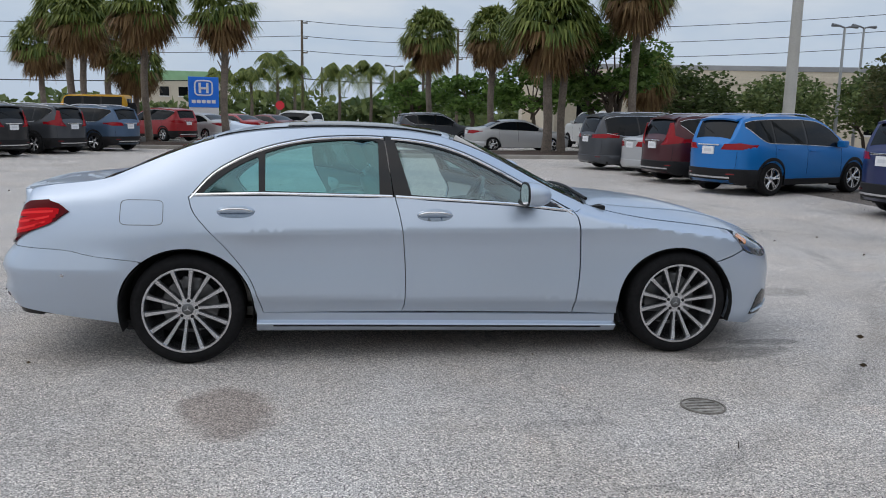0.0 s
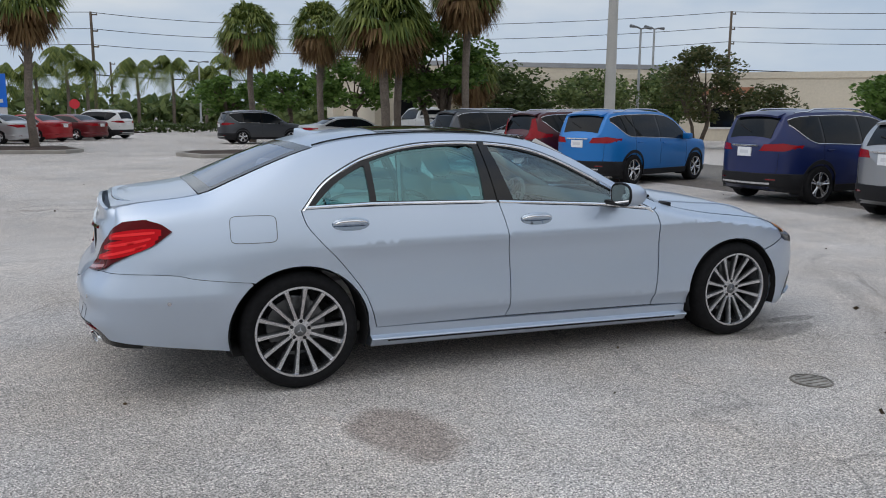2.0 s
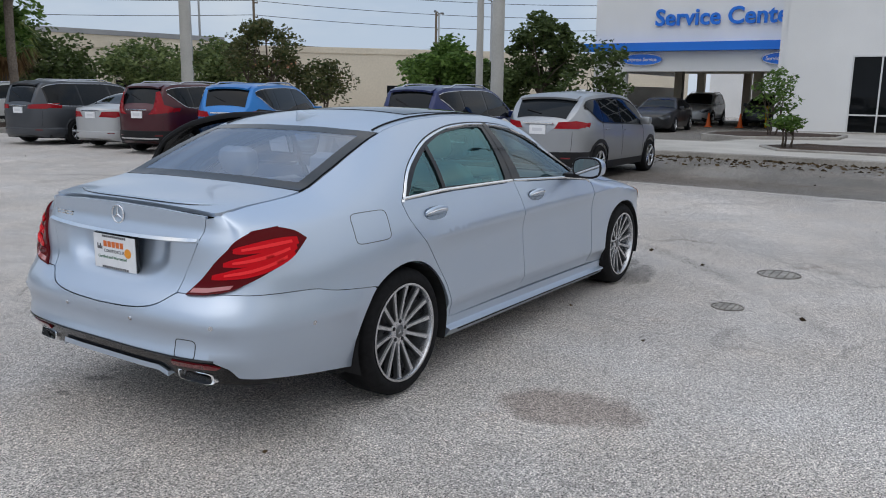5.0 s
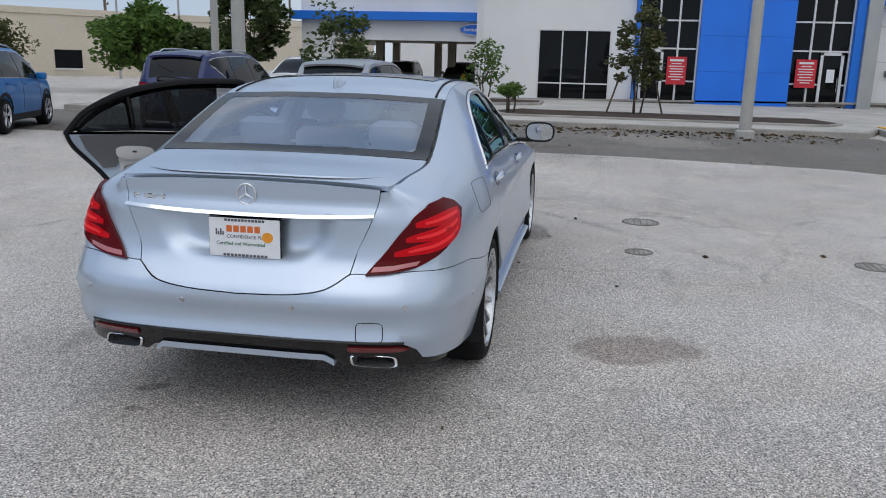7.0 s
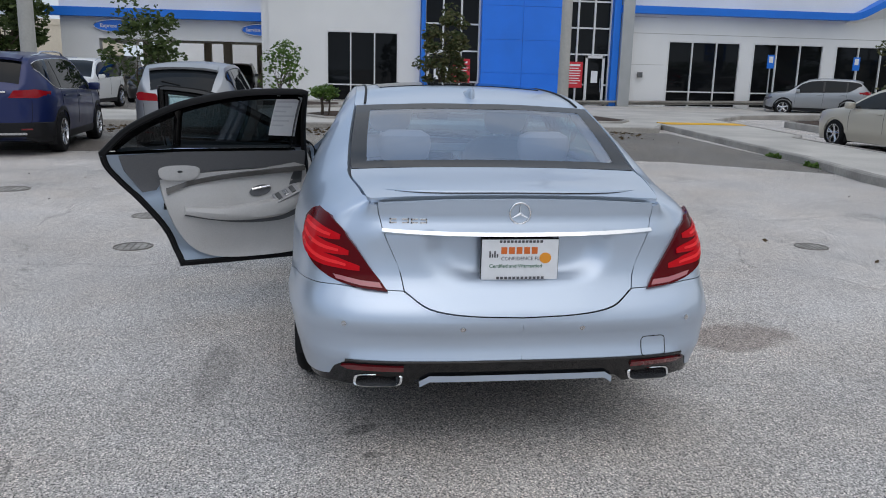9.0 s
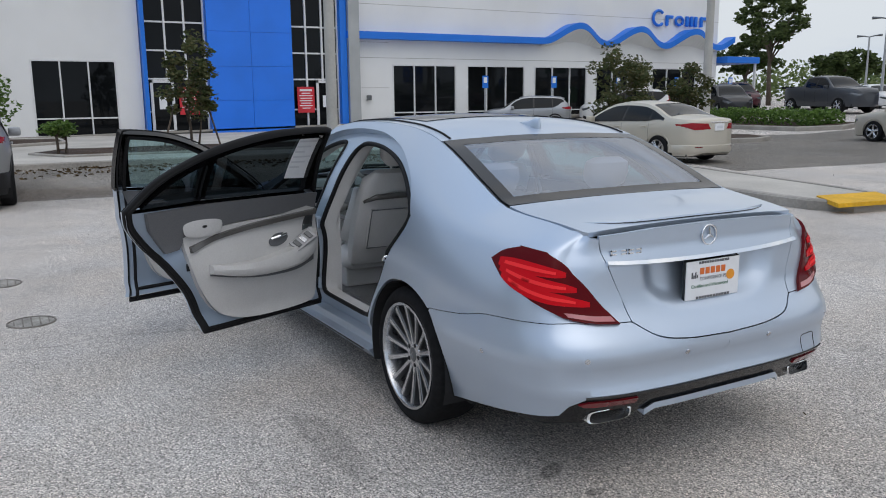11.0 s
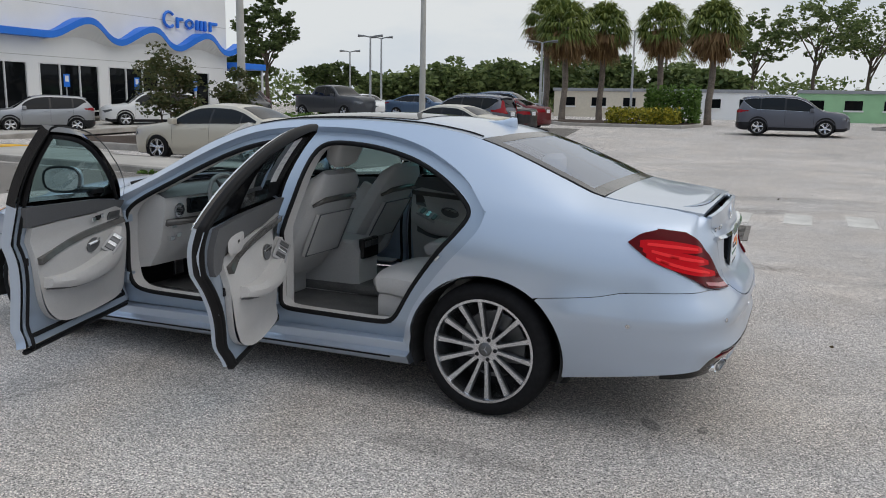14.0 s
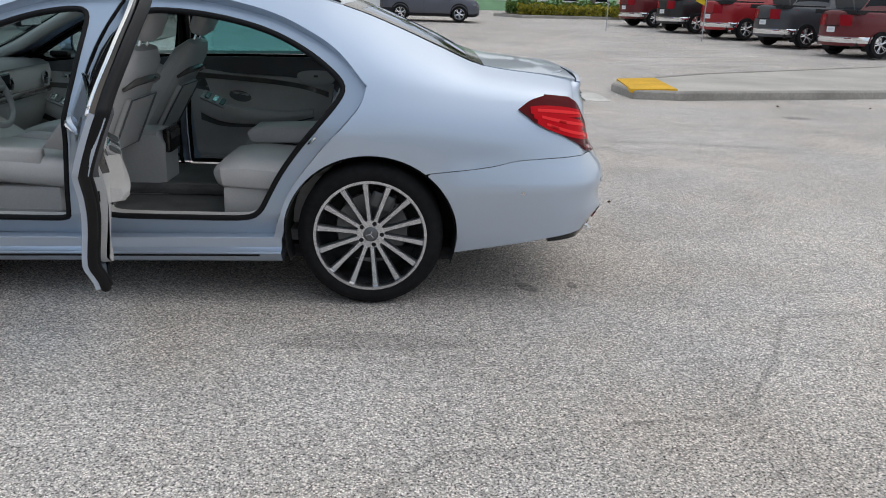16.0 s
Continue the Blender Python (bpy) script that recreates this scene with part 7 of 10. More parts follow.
def seat(name, y, front):
    st = part(name, move(pad(Geo(), ([(0.52, 0.535), (0.49, 0.55), (0.40, 0.565), (0.20, 0.555), (-0.06, 0.535), (-0.11, 0.53)] if front else [(-0.80, 0.540), (-0.84, 0.555), (-0.95, 0.56), (-1.15, 0.545), (-1.36, 0.53), (-1.42, 0.525)]), [0.20, 0.255, 0.265, 0.265, 0.26, 0.22] if front else [0.26, 0.31, 0.325, 0.325, 0.32, 0.30], [0.05, 0.075, 0.085, 0.085, 0.085, 0.06]), y), LEATHER, saloon, "light grey leather seat with headrest", smooth='auto')
    back = [(-0.02, 0.53), (-0.06, 0.62), (-0.14, 0.80), (-0.21, 0.97), (-0.26, 1.09), (-0.285, 1.145)] if front else [(-1.33, 0.56), (-1.36, 0.66), (-1.41, 0.80), (-1.46, 0.94), (-1.50, 1.04), (-1.515, 1.075)]
    part("backrest", move(pad(Geo(), back, [0.235, 0.25, 0.26, 0.255, 0.235, 0.17] if front else [0.28, 0.31, 0.32, 0.315, 0.30, 0.25], [0.05, 0.075, 0.078, 0.072, 0.062, 0.03]), y), LEATHER, st, smooth='auto')
    head = [(-0.285, 1.185), (-0.295, 1.215), (-0.315, 1.29), (-0.325, 1.35), (-0.325, 1.385)] if front else [(-1.50, 1.10), (-1.51, 1.13), (-1.525, 1.19), (-1.53, 1.24), (-1.53, 1.265)]
    part("headrest", move(pad(Geo(), head, [0.09, 0.125, 0.14, 0.13, 0.085], [0.03, 0.055, 0.06, 0.055, 0.03]), y), LEATHER, st, smooth='auto')
    if not front:
        g = Geo()
        g.box(-1.45, -0.84, y - 0.30, y + 0.30, 0.33, 0.51, 0.03)
        part("seat_base", g, LEATHER, st, smooth='auto')
    if front:
        for q in (0.055, -0.055):
            g = Geo()
            g.tube([(-0.265, y + q, 1.10), (-0.290, y + q, 1.20)], 0.008, 8)
            part("headrest_post", g, CHROME, st)
        for q in (1, -1):
            g = Geo()
            pad(g, [(0.44, 0.60), (0.30, 0.625), (0.05, 0.62)], [0.03, 0.035, 0.03], [0.03, 0.045, 0.04])
            part("bolster", move(g, y + q * 0.225), LEATHER, st, smooth=True)
            g = Geo()
            pad(g, [(0.0, 0.66), (-0.07, 0.85), (-0.145, 1.02)], [0.03, 0.04, 0.03], [0.04, 0.06, 0.04])
            part("bolster", move(g, y + q * 0.215), LEATHER, st, smooth=True)
        # back panel with handle strip and pocket
        g = Geo()
        pad(g, [(-0.175, 0.64), (-0.225, 0.78), (-0.268, 0.90)], [0.18, 0.19, 0.185], 0.018, 0.35)
        part("seat_pocket", move(g, y), LEATHER, st, "map pocket with piping", smooth='auto')
        g = Geo()
        loop_ = [(-0.195, -0.18, 0.64), (-0.288, -0.185, 0.90), (-0.288, 0.185, 0.90), (-0.195, 0.18, 0.64)]
        g.loop([(a, b + y, c) for a, b, c in loop_], 0.005, 6)
        part("piping", g, LEATHER_D, st)
        g = Geo()
        g.tube([(-0.265, y - 0.235, 0.955), (-0.300, y - 0.16, 0.985), (-0.315, y, 0.992), (-0.300, y + 0.16, 0.985), (-0.265, y + 0.235, 0.955)], [0.010, 0.018, 0.020, 0.018, 0.010], 8)
        part("seat_back_strip", g, WOODTRIM, st, "dark satin strip across the seat back", smooth=True)
        g = Geo()
        g.box(-0.02, 0.46, y - 0.22, y + 0.22, 0.33, 0.47, 0.02)
        part("seat_base", g, LEATHER, st)
    return st


for y, lean in ((0.37, 0.08), (-0.37, 0.22)):
    st = seat("front_seat", y, True)
    # the backrest set back and reclined
    for ob in [q for q in st.children if q.name.split(".")[0] != "seat_base"]:
        for v in ob.data.vertices:
            if ob.name.startswith("bolster") and v.co.x > 0.0 and v.co.z < 0.68:
                continue
            v.co.x -= 0.09 + lean * max(0.0, v.co.z - 0.65)
for y in (0.37, -0.37):
    seat("rear_seat", y, False)
g = Geo()
pad(g, [(-0.86, 0.66), (-0.90, 0.672), (-1.25, 0.685), (-1.36, 0.69)], [0.10, 0.125, 0.13, 0.13], [0.03, 0.05, 0.05, 0.05], 0.4)
part("rear_armrest", g, LEATHER, saloon, "folded-down rear centre armrest", smooth='auto')
# centre console and rear vents
g = Geo()
g.loft([[(x, -w, 0.30), (x, -w, z - 0.02), (x, -w + 0.02, z), (x, w - 0.02, z), (x, w, z - 0.02), (x, w, 0.30)] for x, w, z in ((-0.40, 0.115, 0.62), (-0.36, 0.125, 0.68), (0.05, 0.13, 0.69), (0.12, 0.125, 0.60), (0.45, 0.13, 0.62), (0.66, 0.16, 0.74))])
con = part("centre_console", g, LEATHER, saloon, smooth='auto')
g = Geo()
g.box(-0.425, -0.385, -0.10, 0.10, 0.56, 0.69, 0.012)
part("vent_panel", g, GLOSSBLACK, con, "gloss black rear vent panel")
for y in (0.045, -0.045):
    g = Geo()
    g.box(-0.432, -0.42, y - 0.036, y + 0.036, 0.635, 0.675, 0.006)
    part("vent", g, GUNMETAL, con)
g = Geo()
g.box(0.10, 0.44, -0.085, 0.085, 0.60, 0.628, 0.008)
part("console_lid", g, GLOSSBLACK, con)
# dashboard
g = Geo()
rings = []
for y in np.linspace(-0.78, 0.78, 27):
    k = 1 - abs(y / 0.78) ** 4
    rings.append([(0.98, y, 0.975), (0.80, y, 0.99), (0.64, y, 0.975 + 0.012 * k), (0.585, y, 0.955), (0.575, y, 0.90), (0.60, y, 0.80), (0.63, y, 0.66), (0.72, y, 0.52), (0.98, y, 0.48)])
g.loft(rings)
dash = part("dashboard", g, LEATHER, saloon, smooth='auto')
g = Geo()
g.loft([[(0.985, y, 0.98), (0.80, y, 0.997), (0.63, y, 0.984 + 0.012 * (1 - abs(y / 0.78) ** 4)), (0.575, y, 0.957), (0.60, y, 0.950)] for y in np.linspace(-0.77, 0.77, 25)])
part("dash_top", g, LEATHER_D, dash, "dark dashboard top", smooth='auto')
g = Geo()
g.box(0.548, 0.578, -0.20, 0.60, 0.845, 0.945, 0.012)
part("display", g, DARKGLASS, dash, "wide dark display panel")
g = Geo()
g.tube([(0.60, -0.76, 0.80), (0.585, -0.3, 0.795), (0.585, 0.15, 0.79), (0.59, 0.76, 0.80)], 0.022, 8)
part("dash_strip", g, WOODTRIM, dash, smooth=True)
for y in (0.67, -0.10, -0.22, -0.67):
    g = Geo()
    g.lathe([(0.040, 0.0), (0.044, -0.008), (0.034, -0.012), (0.030, 0.006), (0.001, 0.006)], 'X', (0.573, y, 0.875), 24)
    v = part("air_vent", g, SATIN, dash, smooth='auto')
    g = Geo()
    for q in (-0.012, 0.0, 0.012):
        g.box(0.566, 0.574, y - 0.028, y + 0.028, 0.873 + q, 0.877 + q)
    part("vent_slats", g, BLACK, v)
for x, y, z in ((0.585, 0.72, 0.70), (0.585, 0.66, 0.715), (0.585, 0.70, 0.775)):
    g = Geo()
    g.box(x, x + 0.03, y - 0.02, y + 0.02, z - 0.014, z + 0.014, 0.004)
    part("dash_switch", g, CHROME, dash)
# steering wheel
sw_m = Matrix.Translation((0.40, 0.37, 0.905)) @ Matrix.Rotation(radians(-64), 4, 'Y')
ring = [(sw_m @ Vector((0.188 * math.cos(a), 0.188 * math.sin(a), 0))) for a in np.linspace(0, 2 * math.pi, 41)[:-1]]
WHEELGREY = mat("steering_leather", (0.30, 0.30, 0.30), 0.45, grain=(140, 0.05), bump=(220, 0.001))
sw = part("steering_wheel", Geo().loop(ring, 0.0155, 10), WHEELGREY, saloon, "grey leather steering wheel", smooth=True)
g = Geo()
g.lathe([(0.001, 0.03), (0.045, 0.028), (0.068, 0.012), (0.070, -0.02)], 'Z', n=24)
g.v = [tuple(sw_m @ Vector(p)) for p in g.v]
part("boss", g, WHEELGREY, sw, smooth='auto')
for a in (0, 180, 250, 290):
    g = Geo()
    c, s = math.cos(radians(a + 90)), math.sin(radians(a + 90))
    g.tube([sw_m @ Vector((0.05 * c, 0.05 * s, 0.005)), sw_m @ Vector((0.185 * c, 0.185 * s, 0))], [0.024, 0.013], 8)
    part("spoke", g, GUNMETAL if a > 190 else WHEELGREY, sw, smooth=True)
g = Geo()
g.tube([(0.42, 0.37, 0.895), (0.60, 0.37, 0.80)], 0.045, 12)
part("steering_column", g, LEATHER, sw, smooth=True)
for sd in (1, -1):
    g = Geo()
    g.tube([(0.44, 0.37, 0.88), (0.42, 0.37 + sd * 0.15, 0.90)], [0.010, 0.008], 8)
    part("column_stalk", g, GUNMETAL, sw)
for y in (0.30, 0.44):
    part("pedal", Geo().box(0.80, 0.83, y - 0.04, y + 0.04, 0.40, 0.53, 0.006), SATIN, saloon)
g = Geo()
g.box(0.305, 0.335, -0.12, 0.12, 1.215, 1.285, 0.014)
rm = part("rear_view_mirror", g, BLACK, saloon)
g = Geo()
g.box(0.300, 0.306, -0.11, 0.11, 1.222, 1.278)
part("mirror_glass", g, MIRROR, rm)
g = Geo()
g.tube([(0.33, 0, 1.28), (0.36, 0, 1.33)], 0.012, 6)
part("mirror_stem", g, BLACK, rm)
for sd in (1, -1):
    g = Geo()
    g.box(0.13, 0.28, min(sd * 0.12, sd * 0.5), max(sd * 0.12, sd * 0.5), 0, 0.018, 0.006)
    g.v = [(x, y, ZC(x) - 0.05 + z) for x, y, z in g.v]
    part("sun_visor", g, LINER, saloon)


# ---- parked vehicles ----
PAINTS = {}


def paint(name, color, metal=0.3, rough=0.3):
    if name not in PAINTS:
        PAINTS[name] = paint_mat(name, color, metal, rough + 0.08, 0.45)
    return PAINTS[name]


KINDS = {
    "suv": dict(kick=0.85, bright=True, L=4.60, W=1.86, wb=2.68, r=0.355, belt=((-2.3, 1.10), (-1.0, 1.08), (0.6, 1.02), (1.2, 0.98), (2.3, 0.80)), top=((-2.30, 0.90), (-2.285, 1.02), (-2.20, 1.15), (-2.03, 1.50), (-1.93, 1.62), (-1.5, 1.675), (-0.5, 1.70), (0.1, 1.67), (0.45, 1.57), (1.12, 1.12), (1.25, 1.07), (1.9, 1.00), (2.15, 0.90), (2.27, 0.72), (2.30, 0.55)), panes=((-1.93, -1.30), (-1.24, -0.32), (-0.24, 0.80)), roofw=0.62, low=0.24, clad=True, rack=True, hatch=(1.18, 1.56)),
    "small_suv": dict(kick=0.95, bright=False, L=4.32, W=1.78, wb=2.61, r=0.335, belt=((-2.16, 1.10), (-1.0, 1.04), (0.6, 0.98), (1.2, 0.94), (2.16, 0.78)), top=((-2.16, 0.88), (-2.14, 1.0), (-2.05, 1.12), (-1.72, 1.46), (-1.6, 1.54), (-1.2, 1.58), (-0.3, 1.605), (0.2, 1.57), (0.5, 1.48), (1.14, 1.06), (1.25, 1.02), (1.8, 0.95), (2.02, 0.86), (2.13, 0.68), (2.16, 0.52)), panes=((-1.70, -1.22), (-1.15, -0.32), (-0.24, 0.78)), roofw=0.60, low=0.23, clad=True, rack=False, hatch=(1.14, 1.47)),
    "sedan": dict(kick=0.75, bright=True, L=4.95, W=1.87, wb=2.83, r=0.335, belt=((-2.45, 0.98), (-1.0, 0.97), (0.6, 0.93), (1.2, 0.90), (2.47, 0.70)), top=((-2.475, 0.78), (-2.46, 0.98), (-2.40, 1.04), (-1.95, 1.075), (-1.75, 1.10), (-1.05, 1.36), (-0.75, 1.425), (-0.2, 1.45), (0.2, 1.425), (0.5, 1.33), (1.15, 1.00), (1.35, 0.965), (2.1, 0.86), (2.36, 0.74), (2.46, 0.58), (2.475, 0.45)), panes=((-1.52, -1.14), (-1.08, -0.26), (-0.18, 0.86)), roofw=0.58, low=0.19, clad=False, rack=False, hatch=(1.12, 1.38)),
    "van": dict(kick=0.15, bright=True, L=5.16, W=1.99, wb=3.0, r=0.345, belt=((-2.58, 1.04), (-1.0, 1.02), (0.8, 0.98), (1.5, 0.93), (2.58, 0.74)), top=((-2.58, 0.85), (-2.565, 1.0), (-2.50, 1.15), (-2.34, 1.55), (-2.2, 1.67), (-1.6, 1.735), (-0.4, 1.74), (0.4, 1.69), (0.7, 1.60), (1.55, 1.10), (1.7, 1.04), (2.25, 0.90), (2.48, 0.74), (2.56, 0.56), (2.58, 0.45)), panes=((-2.25, -1.25), (-1.18, -0.10), (0.0, 1.10)), roofw=0.66, low=0.20, clad=False, rack=True, hatch=(1.14, 1.60)),
    "pickup": dict(kick=0.1, bright=False, L=5.90, W=2.05, wb=3.68, r=0.41, belt=((-2.95, 1.30), (-1.0, 1.32), (0.6, 1.30), (1.3, 1.26), (2.95, 1.05)), top=((-2.95, 0.85), (-2.945, 1.30), (-2.90, 1.385), (-1.05, 1.40), (-0.96, 1.44), (-0.82, 1.82), (-0.70, 1.91), (-0.1, 1.96), (0.5, 1.92), (0.75, 1.82), (1.30, 1.42), (1.45, 1.36), (2.6, 1.28), (2.86, 1.15), (2.93, 0.9), (2.95, 0.6)), panes=((-0.70, 0.05), (0.14, 1.02)), roofw=0.70, low=0.36, clad=False, rack=False, hatch=(1.45, 1.80)),
    "offroader": dict(kick=0.0, bright=False, L=4.3, W=1.87, wb=2.95, r=0.42, belt=((-2.15, 1.22), (0.9, 1.22), (2.1, 1.12)), top=((-2.15, 0.9), (-2.14, 1.30), (-2.08, 1.80), (-2.0, 1.86), (0.2, 1.86), (0.36, 1.82), (0.68, 1.30), (0.75, 1.25), (2.0, 1.18), (2.12, 1.0), (2.15, 0.7)), panes=((-1.98, -1.25), (-1.15, -0.45), (-0.35, 0.40)), roofw=0.80, low=0.45, clad=True, rack=False, hatch=(1.30, 1.72)),
}
WHEELS = {}
TUCK = Curve((0.2, 0.075), (0.45, 0.015), (0.70, 0.0), (0.85, 0.006), (1.0, 0.035), (1.4, 0.10))


def car_wheel(r, width):
    """A plain ten-spoke road wheel about its centre, outside towards -y."""
    key = round(r, 3)
    if key in WHEELS:
        return WHEELS[key]
    h = width / 2
    rim = r * 0.66
    t, f, d = Geo(), Geo(), Geo()
    t.lathe([(rim, -h + 0.01), (rim + 0.03, -h - 0.006), (r - 0.03, -h), (r - 0.004, -h + 0.03), (r, 0), (r - 0.004, h - 0.02), (rim, h)], n=36)
    f.lathe([(rim + 0.004, -h - 0.002), (rim - 0.012, -h - 0.002), (rim - 0.02, -h + 0.03)], n=36)
    for i in range(5):
        for off in (-0.16, 0.16):
            a = 2 * math.pi * i / 5 + off + 0.3
            b = 2 * math.pi * i / 5 + off * 0.45 + 0.3
            for w in (1,):
                p0 = Vector((0.05 * math.cos(b), -h + 0.035, 0.05 * math.sin(b)))
                p1 = Vector((rim * math.cos(a), -h + 0.01, rim * math.sin(a)))
                f.tube([p0, (p0 + p1) / 2, p1], [0.024, 0.018, 0.02], 6)
    f.lathe([(0.001, -h + 0.012), (0.05, -h + 0.015), (0.075, -h + 0.03), (0.075, -h + 0.06)], n=20)
    d.lathe([(0.001, -h + 0.075), (rim - 0.015, -h + 0.07)], n=28)
    WHEELS[key] = t.mesh("tyre", RUBBER, 'auto'), f.mesh("rim", SATIN, 'auto'), d.mesh("brake", DARKVOID)
    return WHEELS[key]


def vehicle(kind, name, label, category, color, at, group="", tail="side", sink=0.0):
    k = KINDS[kind]
    L, W, wb, r = k["L"], k["W"], k["wb"], k["r"]
    belt, top = Curve(*k["belt"]), Curve(*k["top"])
    hl = L / 2
    car = thing(name, label, category, group, at=at)

    def plan(x):
        q = min(1.0, abs(x) / (hl + 0.004))
        return (W / 2) * (1 - q ** 9) ** 0.42 * (1 - 0.035 * q * q)

    def low(x):
        z = k["low"] + (0.10 if abs(x) > hl - 0.25 else 0) * (abs(x) - hl + 0.25) / 0.25
        for xc in (-wb / 2, wb / 2):
            dx, ra = x - xc, r + 0.055
            if abs(dx) < ra:
                z = max(z, r + math.sqrt(ra * ra - dx * dx) * 0.98)
        return z

    def side(x, z):
        """Half width at a height."""
        zb, zt = belt(x), top(x)
        y = plan(x) - TUCK(min(z, zb) * (0.97 / max(zb, 0.8))) * (plan(x) / (W / 2))
        if z > zb and zt > zb:
            f = min(1.0, (z - zb) / max(0.05, zt - zb))
            ref = (1.70 - 1.08) if kind != "sedan" else 0.47
            y -= (z - zb) / ref * (W / 2 - 0.055 - k["roofw"]) * (0.72 + 0.28 * f)
        return max(0.0, y)

    def deck(x, y):
        zt = top(x)
        e = max(0.05, side(x, zt - 0.02))
        return zt + 0.03 - 0.055 * min(1.3, abs(y) / e) ** 2.6

    xs = sorted(set([round(v, 3) for v in np.linspace(-hl, hl, 70)] + [round(s * (hl - d), 3) for s in (1, -1) for d in (0.004, 0.012, 0.03, 0.05)]))
    rings = []
    for x in xs:
        zt = top(x)
        lo = min(low(x), zt - 0.05)
        zb = min(belt(x), zt - 0.03)
        zs = list(np.linspace(lo, zb, 8)) + list(np.linspace(zb, zt - 0.02, 7))[1:]
        right = [(x, -side(x, z), z) for z in zs]
        e = max(0.02, side(x, zt - 0.02))
        across = [(x, y, deck(x, y)) for y in np.linspace(-e * 0.93, e * 0.93, 9)]
        left = [(x, -p[1], p[2]) for p in reversed(right)]
        under = [(x, side(x, lo) * 0.8, max(0.2, min(lo, 0.34))), (x, -side(x, lo) * 0.8, max(0.2, min(lo, 0.34)))]
        rings.append(right + across + left + under)
    body = part("body", Geo().loft(rings), color, car, smooth='auto')

    def sfn(sd):
        def f(x, z):
            p, n = normal_of(lambda a, b: (a, side(a, b), b), x, z)
            n = -n
            return (Vector((p.x, sd * p.y, p.z)), Vector((n.x, sd * n.y, n.z)))
        return f

    def dfn(x, y):
        p, n = normal_of(lambda a, b: (a, b, deck(a, b)), x, y)
        return p, (n if n.z > 0 else -n)

    for sd in (1, -1):
        f = sfn(sd)
        ends = k["panes"][0][0], k["panes"][-1][1]
        kick = k["kick"]

        def glass_low(x, off):
            u = max(0.0, 1 - (x - ends[0]) / 0.55)
            return belt(x) + off + kick * max(0.0, top(x) - belt(x) - 0.16) * u * u

        def glass_top(x, off):
            return max(belt(x) + 0.045, top(x) - off)

        bx_ = [ends[0] - 0.035 + (ends[1] + 0.07 - ends[0]) * i / 36 for i in range(37)]
        band = [(x, glass_low(x, 0.018)) for x in bx_] + [(x, max(glass_low(x, 0.03), glass_top(x, 0.088))) for x in reversed(bx_)]
        part("window_surround", skin(Geo(), band, 0.10, f, 0.006, lift=0.003), GLOSSBLACK, car, smooth='auto')
        for a, b in k["panes"]:
            n = 14
            px_ = [a + (b - a) * i / n for i in range(n + 1)]
            lower = [(x, glass_low(x, 0.034)) for x in px_]
            upper = [(x, max(glass_low(x, 0.046), glass_top(x, 0.108))) for x in reversed(px_)]
            part("window", skin(Geo(), lower + upper, 0.10, f, 0.006, lift=0.008), DARKGLASS, car, smooth='auto')
        waist = [(x, glass_low(x, 0.016)) for x in bx_]
        part("waist_trim", Geo().tube([f(x, z)[0] + f(x, z)[1] * 0.006 for x, z in waist], 0.008, 5), SATIN if k["bright"] else BLACK, car)
        if k["clad"] or kind == "van":
            xa_, xb_ = k["panes"][0][0] - 0.03, k["panes"][-1][1] - 0.05
            line = [(x, max(glass_low(x, 0.03), glass_top(x, 0.084))) for x in np.linspace(xa_, xb_, 26)]
            part("window_trim", Geo().tube([f(x, z)[0] + f(x, z)[1] * 0.006 for x, z in line], 0.009, 5), SATIN if k["bright"] else BLACK, car)
        if k["clad"]:
            pts = [(x, low(x)) for x in np.linspace(-hl + 0.1, hl - 0.1, 90)]
            g = Geo()
            rr = []
            for x, z in pts:
                y = side(x, z + 0.06)
                h = 0.13 if z < 0.5 else 0.07
                rr.append([(x, sd * (y - 0.06), z - 0.012), (x, sd * (y + 0.012), z - 0.012), (x, sd * (side(x, z + h) + 0.010), z + h - 0.015), (x, sd * (side(x, z + h) - 0.03), z + h)])
            g.loft(rr)
            part("cladding", g, BLACK, car, smooth='auto')
        else:
            for xc in (-wb / 2, wb / 2):
                g = Geo()
                g.tube([(xc + (r + 0.055) * math.cos(q), sd * (side(xc, r + 0.2) - 0.012), r + (r + 0.055) * math.sin(q)) for q in np.linspace(0.1, math.pi - 0.1, 14)], 0.015, 6)
                part("arch_lip", g, color, car)
        # wheel housings
        for xc in (-wb / 2, wb / 2):
            g = Geo()
            rg = [[(xc + (r + 0.05) * math.cos(q), sd * y, r + (r + 0.05) * math.sin(q)) for q in np.linspace(-0.5, math.pi + 0.5, 18)] for y in (W / 2 - 0.05, W / 2 - 0.35)]
            g.loft(rg, closed=False)
            g.prism([(p[0], p[2]) for p in rg[1]], sd * (W / 2 - 0.35), sd * (W / 2 - 0.36), 'Y')
            part("wheel_house", g, DARKVOID, car)
            w = part("wheel", Geo().lathe([(0.03, -0.02), (0.035, 0.09)], n=12), GUNMETAL, car)
            w.matrix_basis = pose(xc, sd * (W / 2 - 0.125), r, 0, 0, 180 if sd > 0 else 0) @ pose(0, 0, 0, 0, 37 * xc + 20 * sd, 0)
            for nm, me in zip(("tyre", "rim", "brake"), car_wheel(r, 0.235)):
                part(nm, me, None, w)
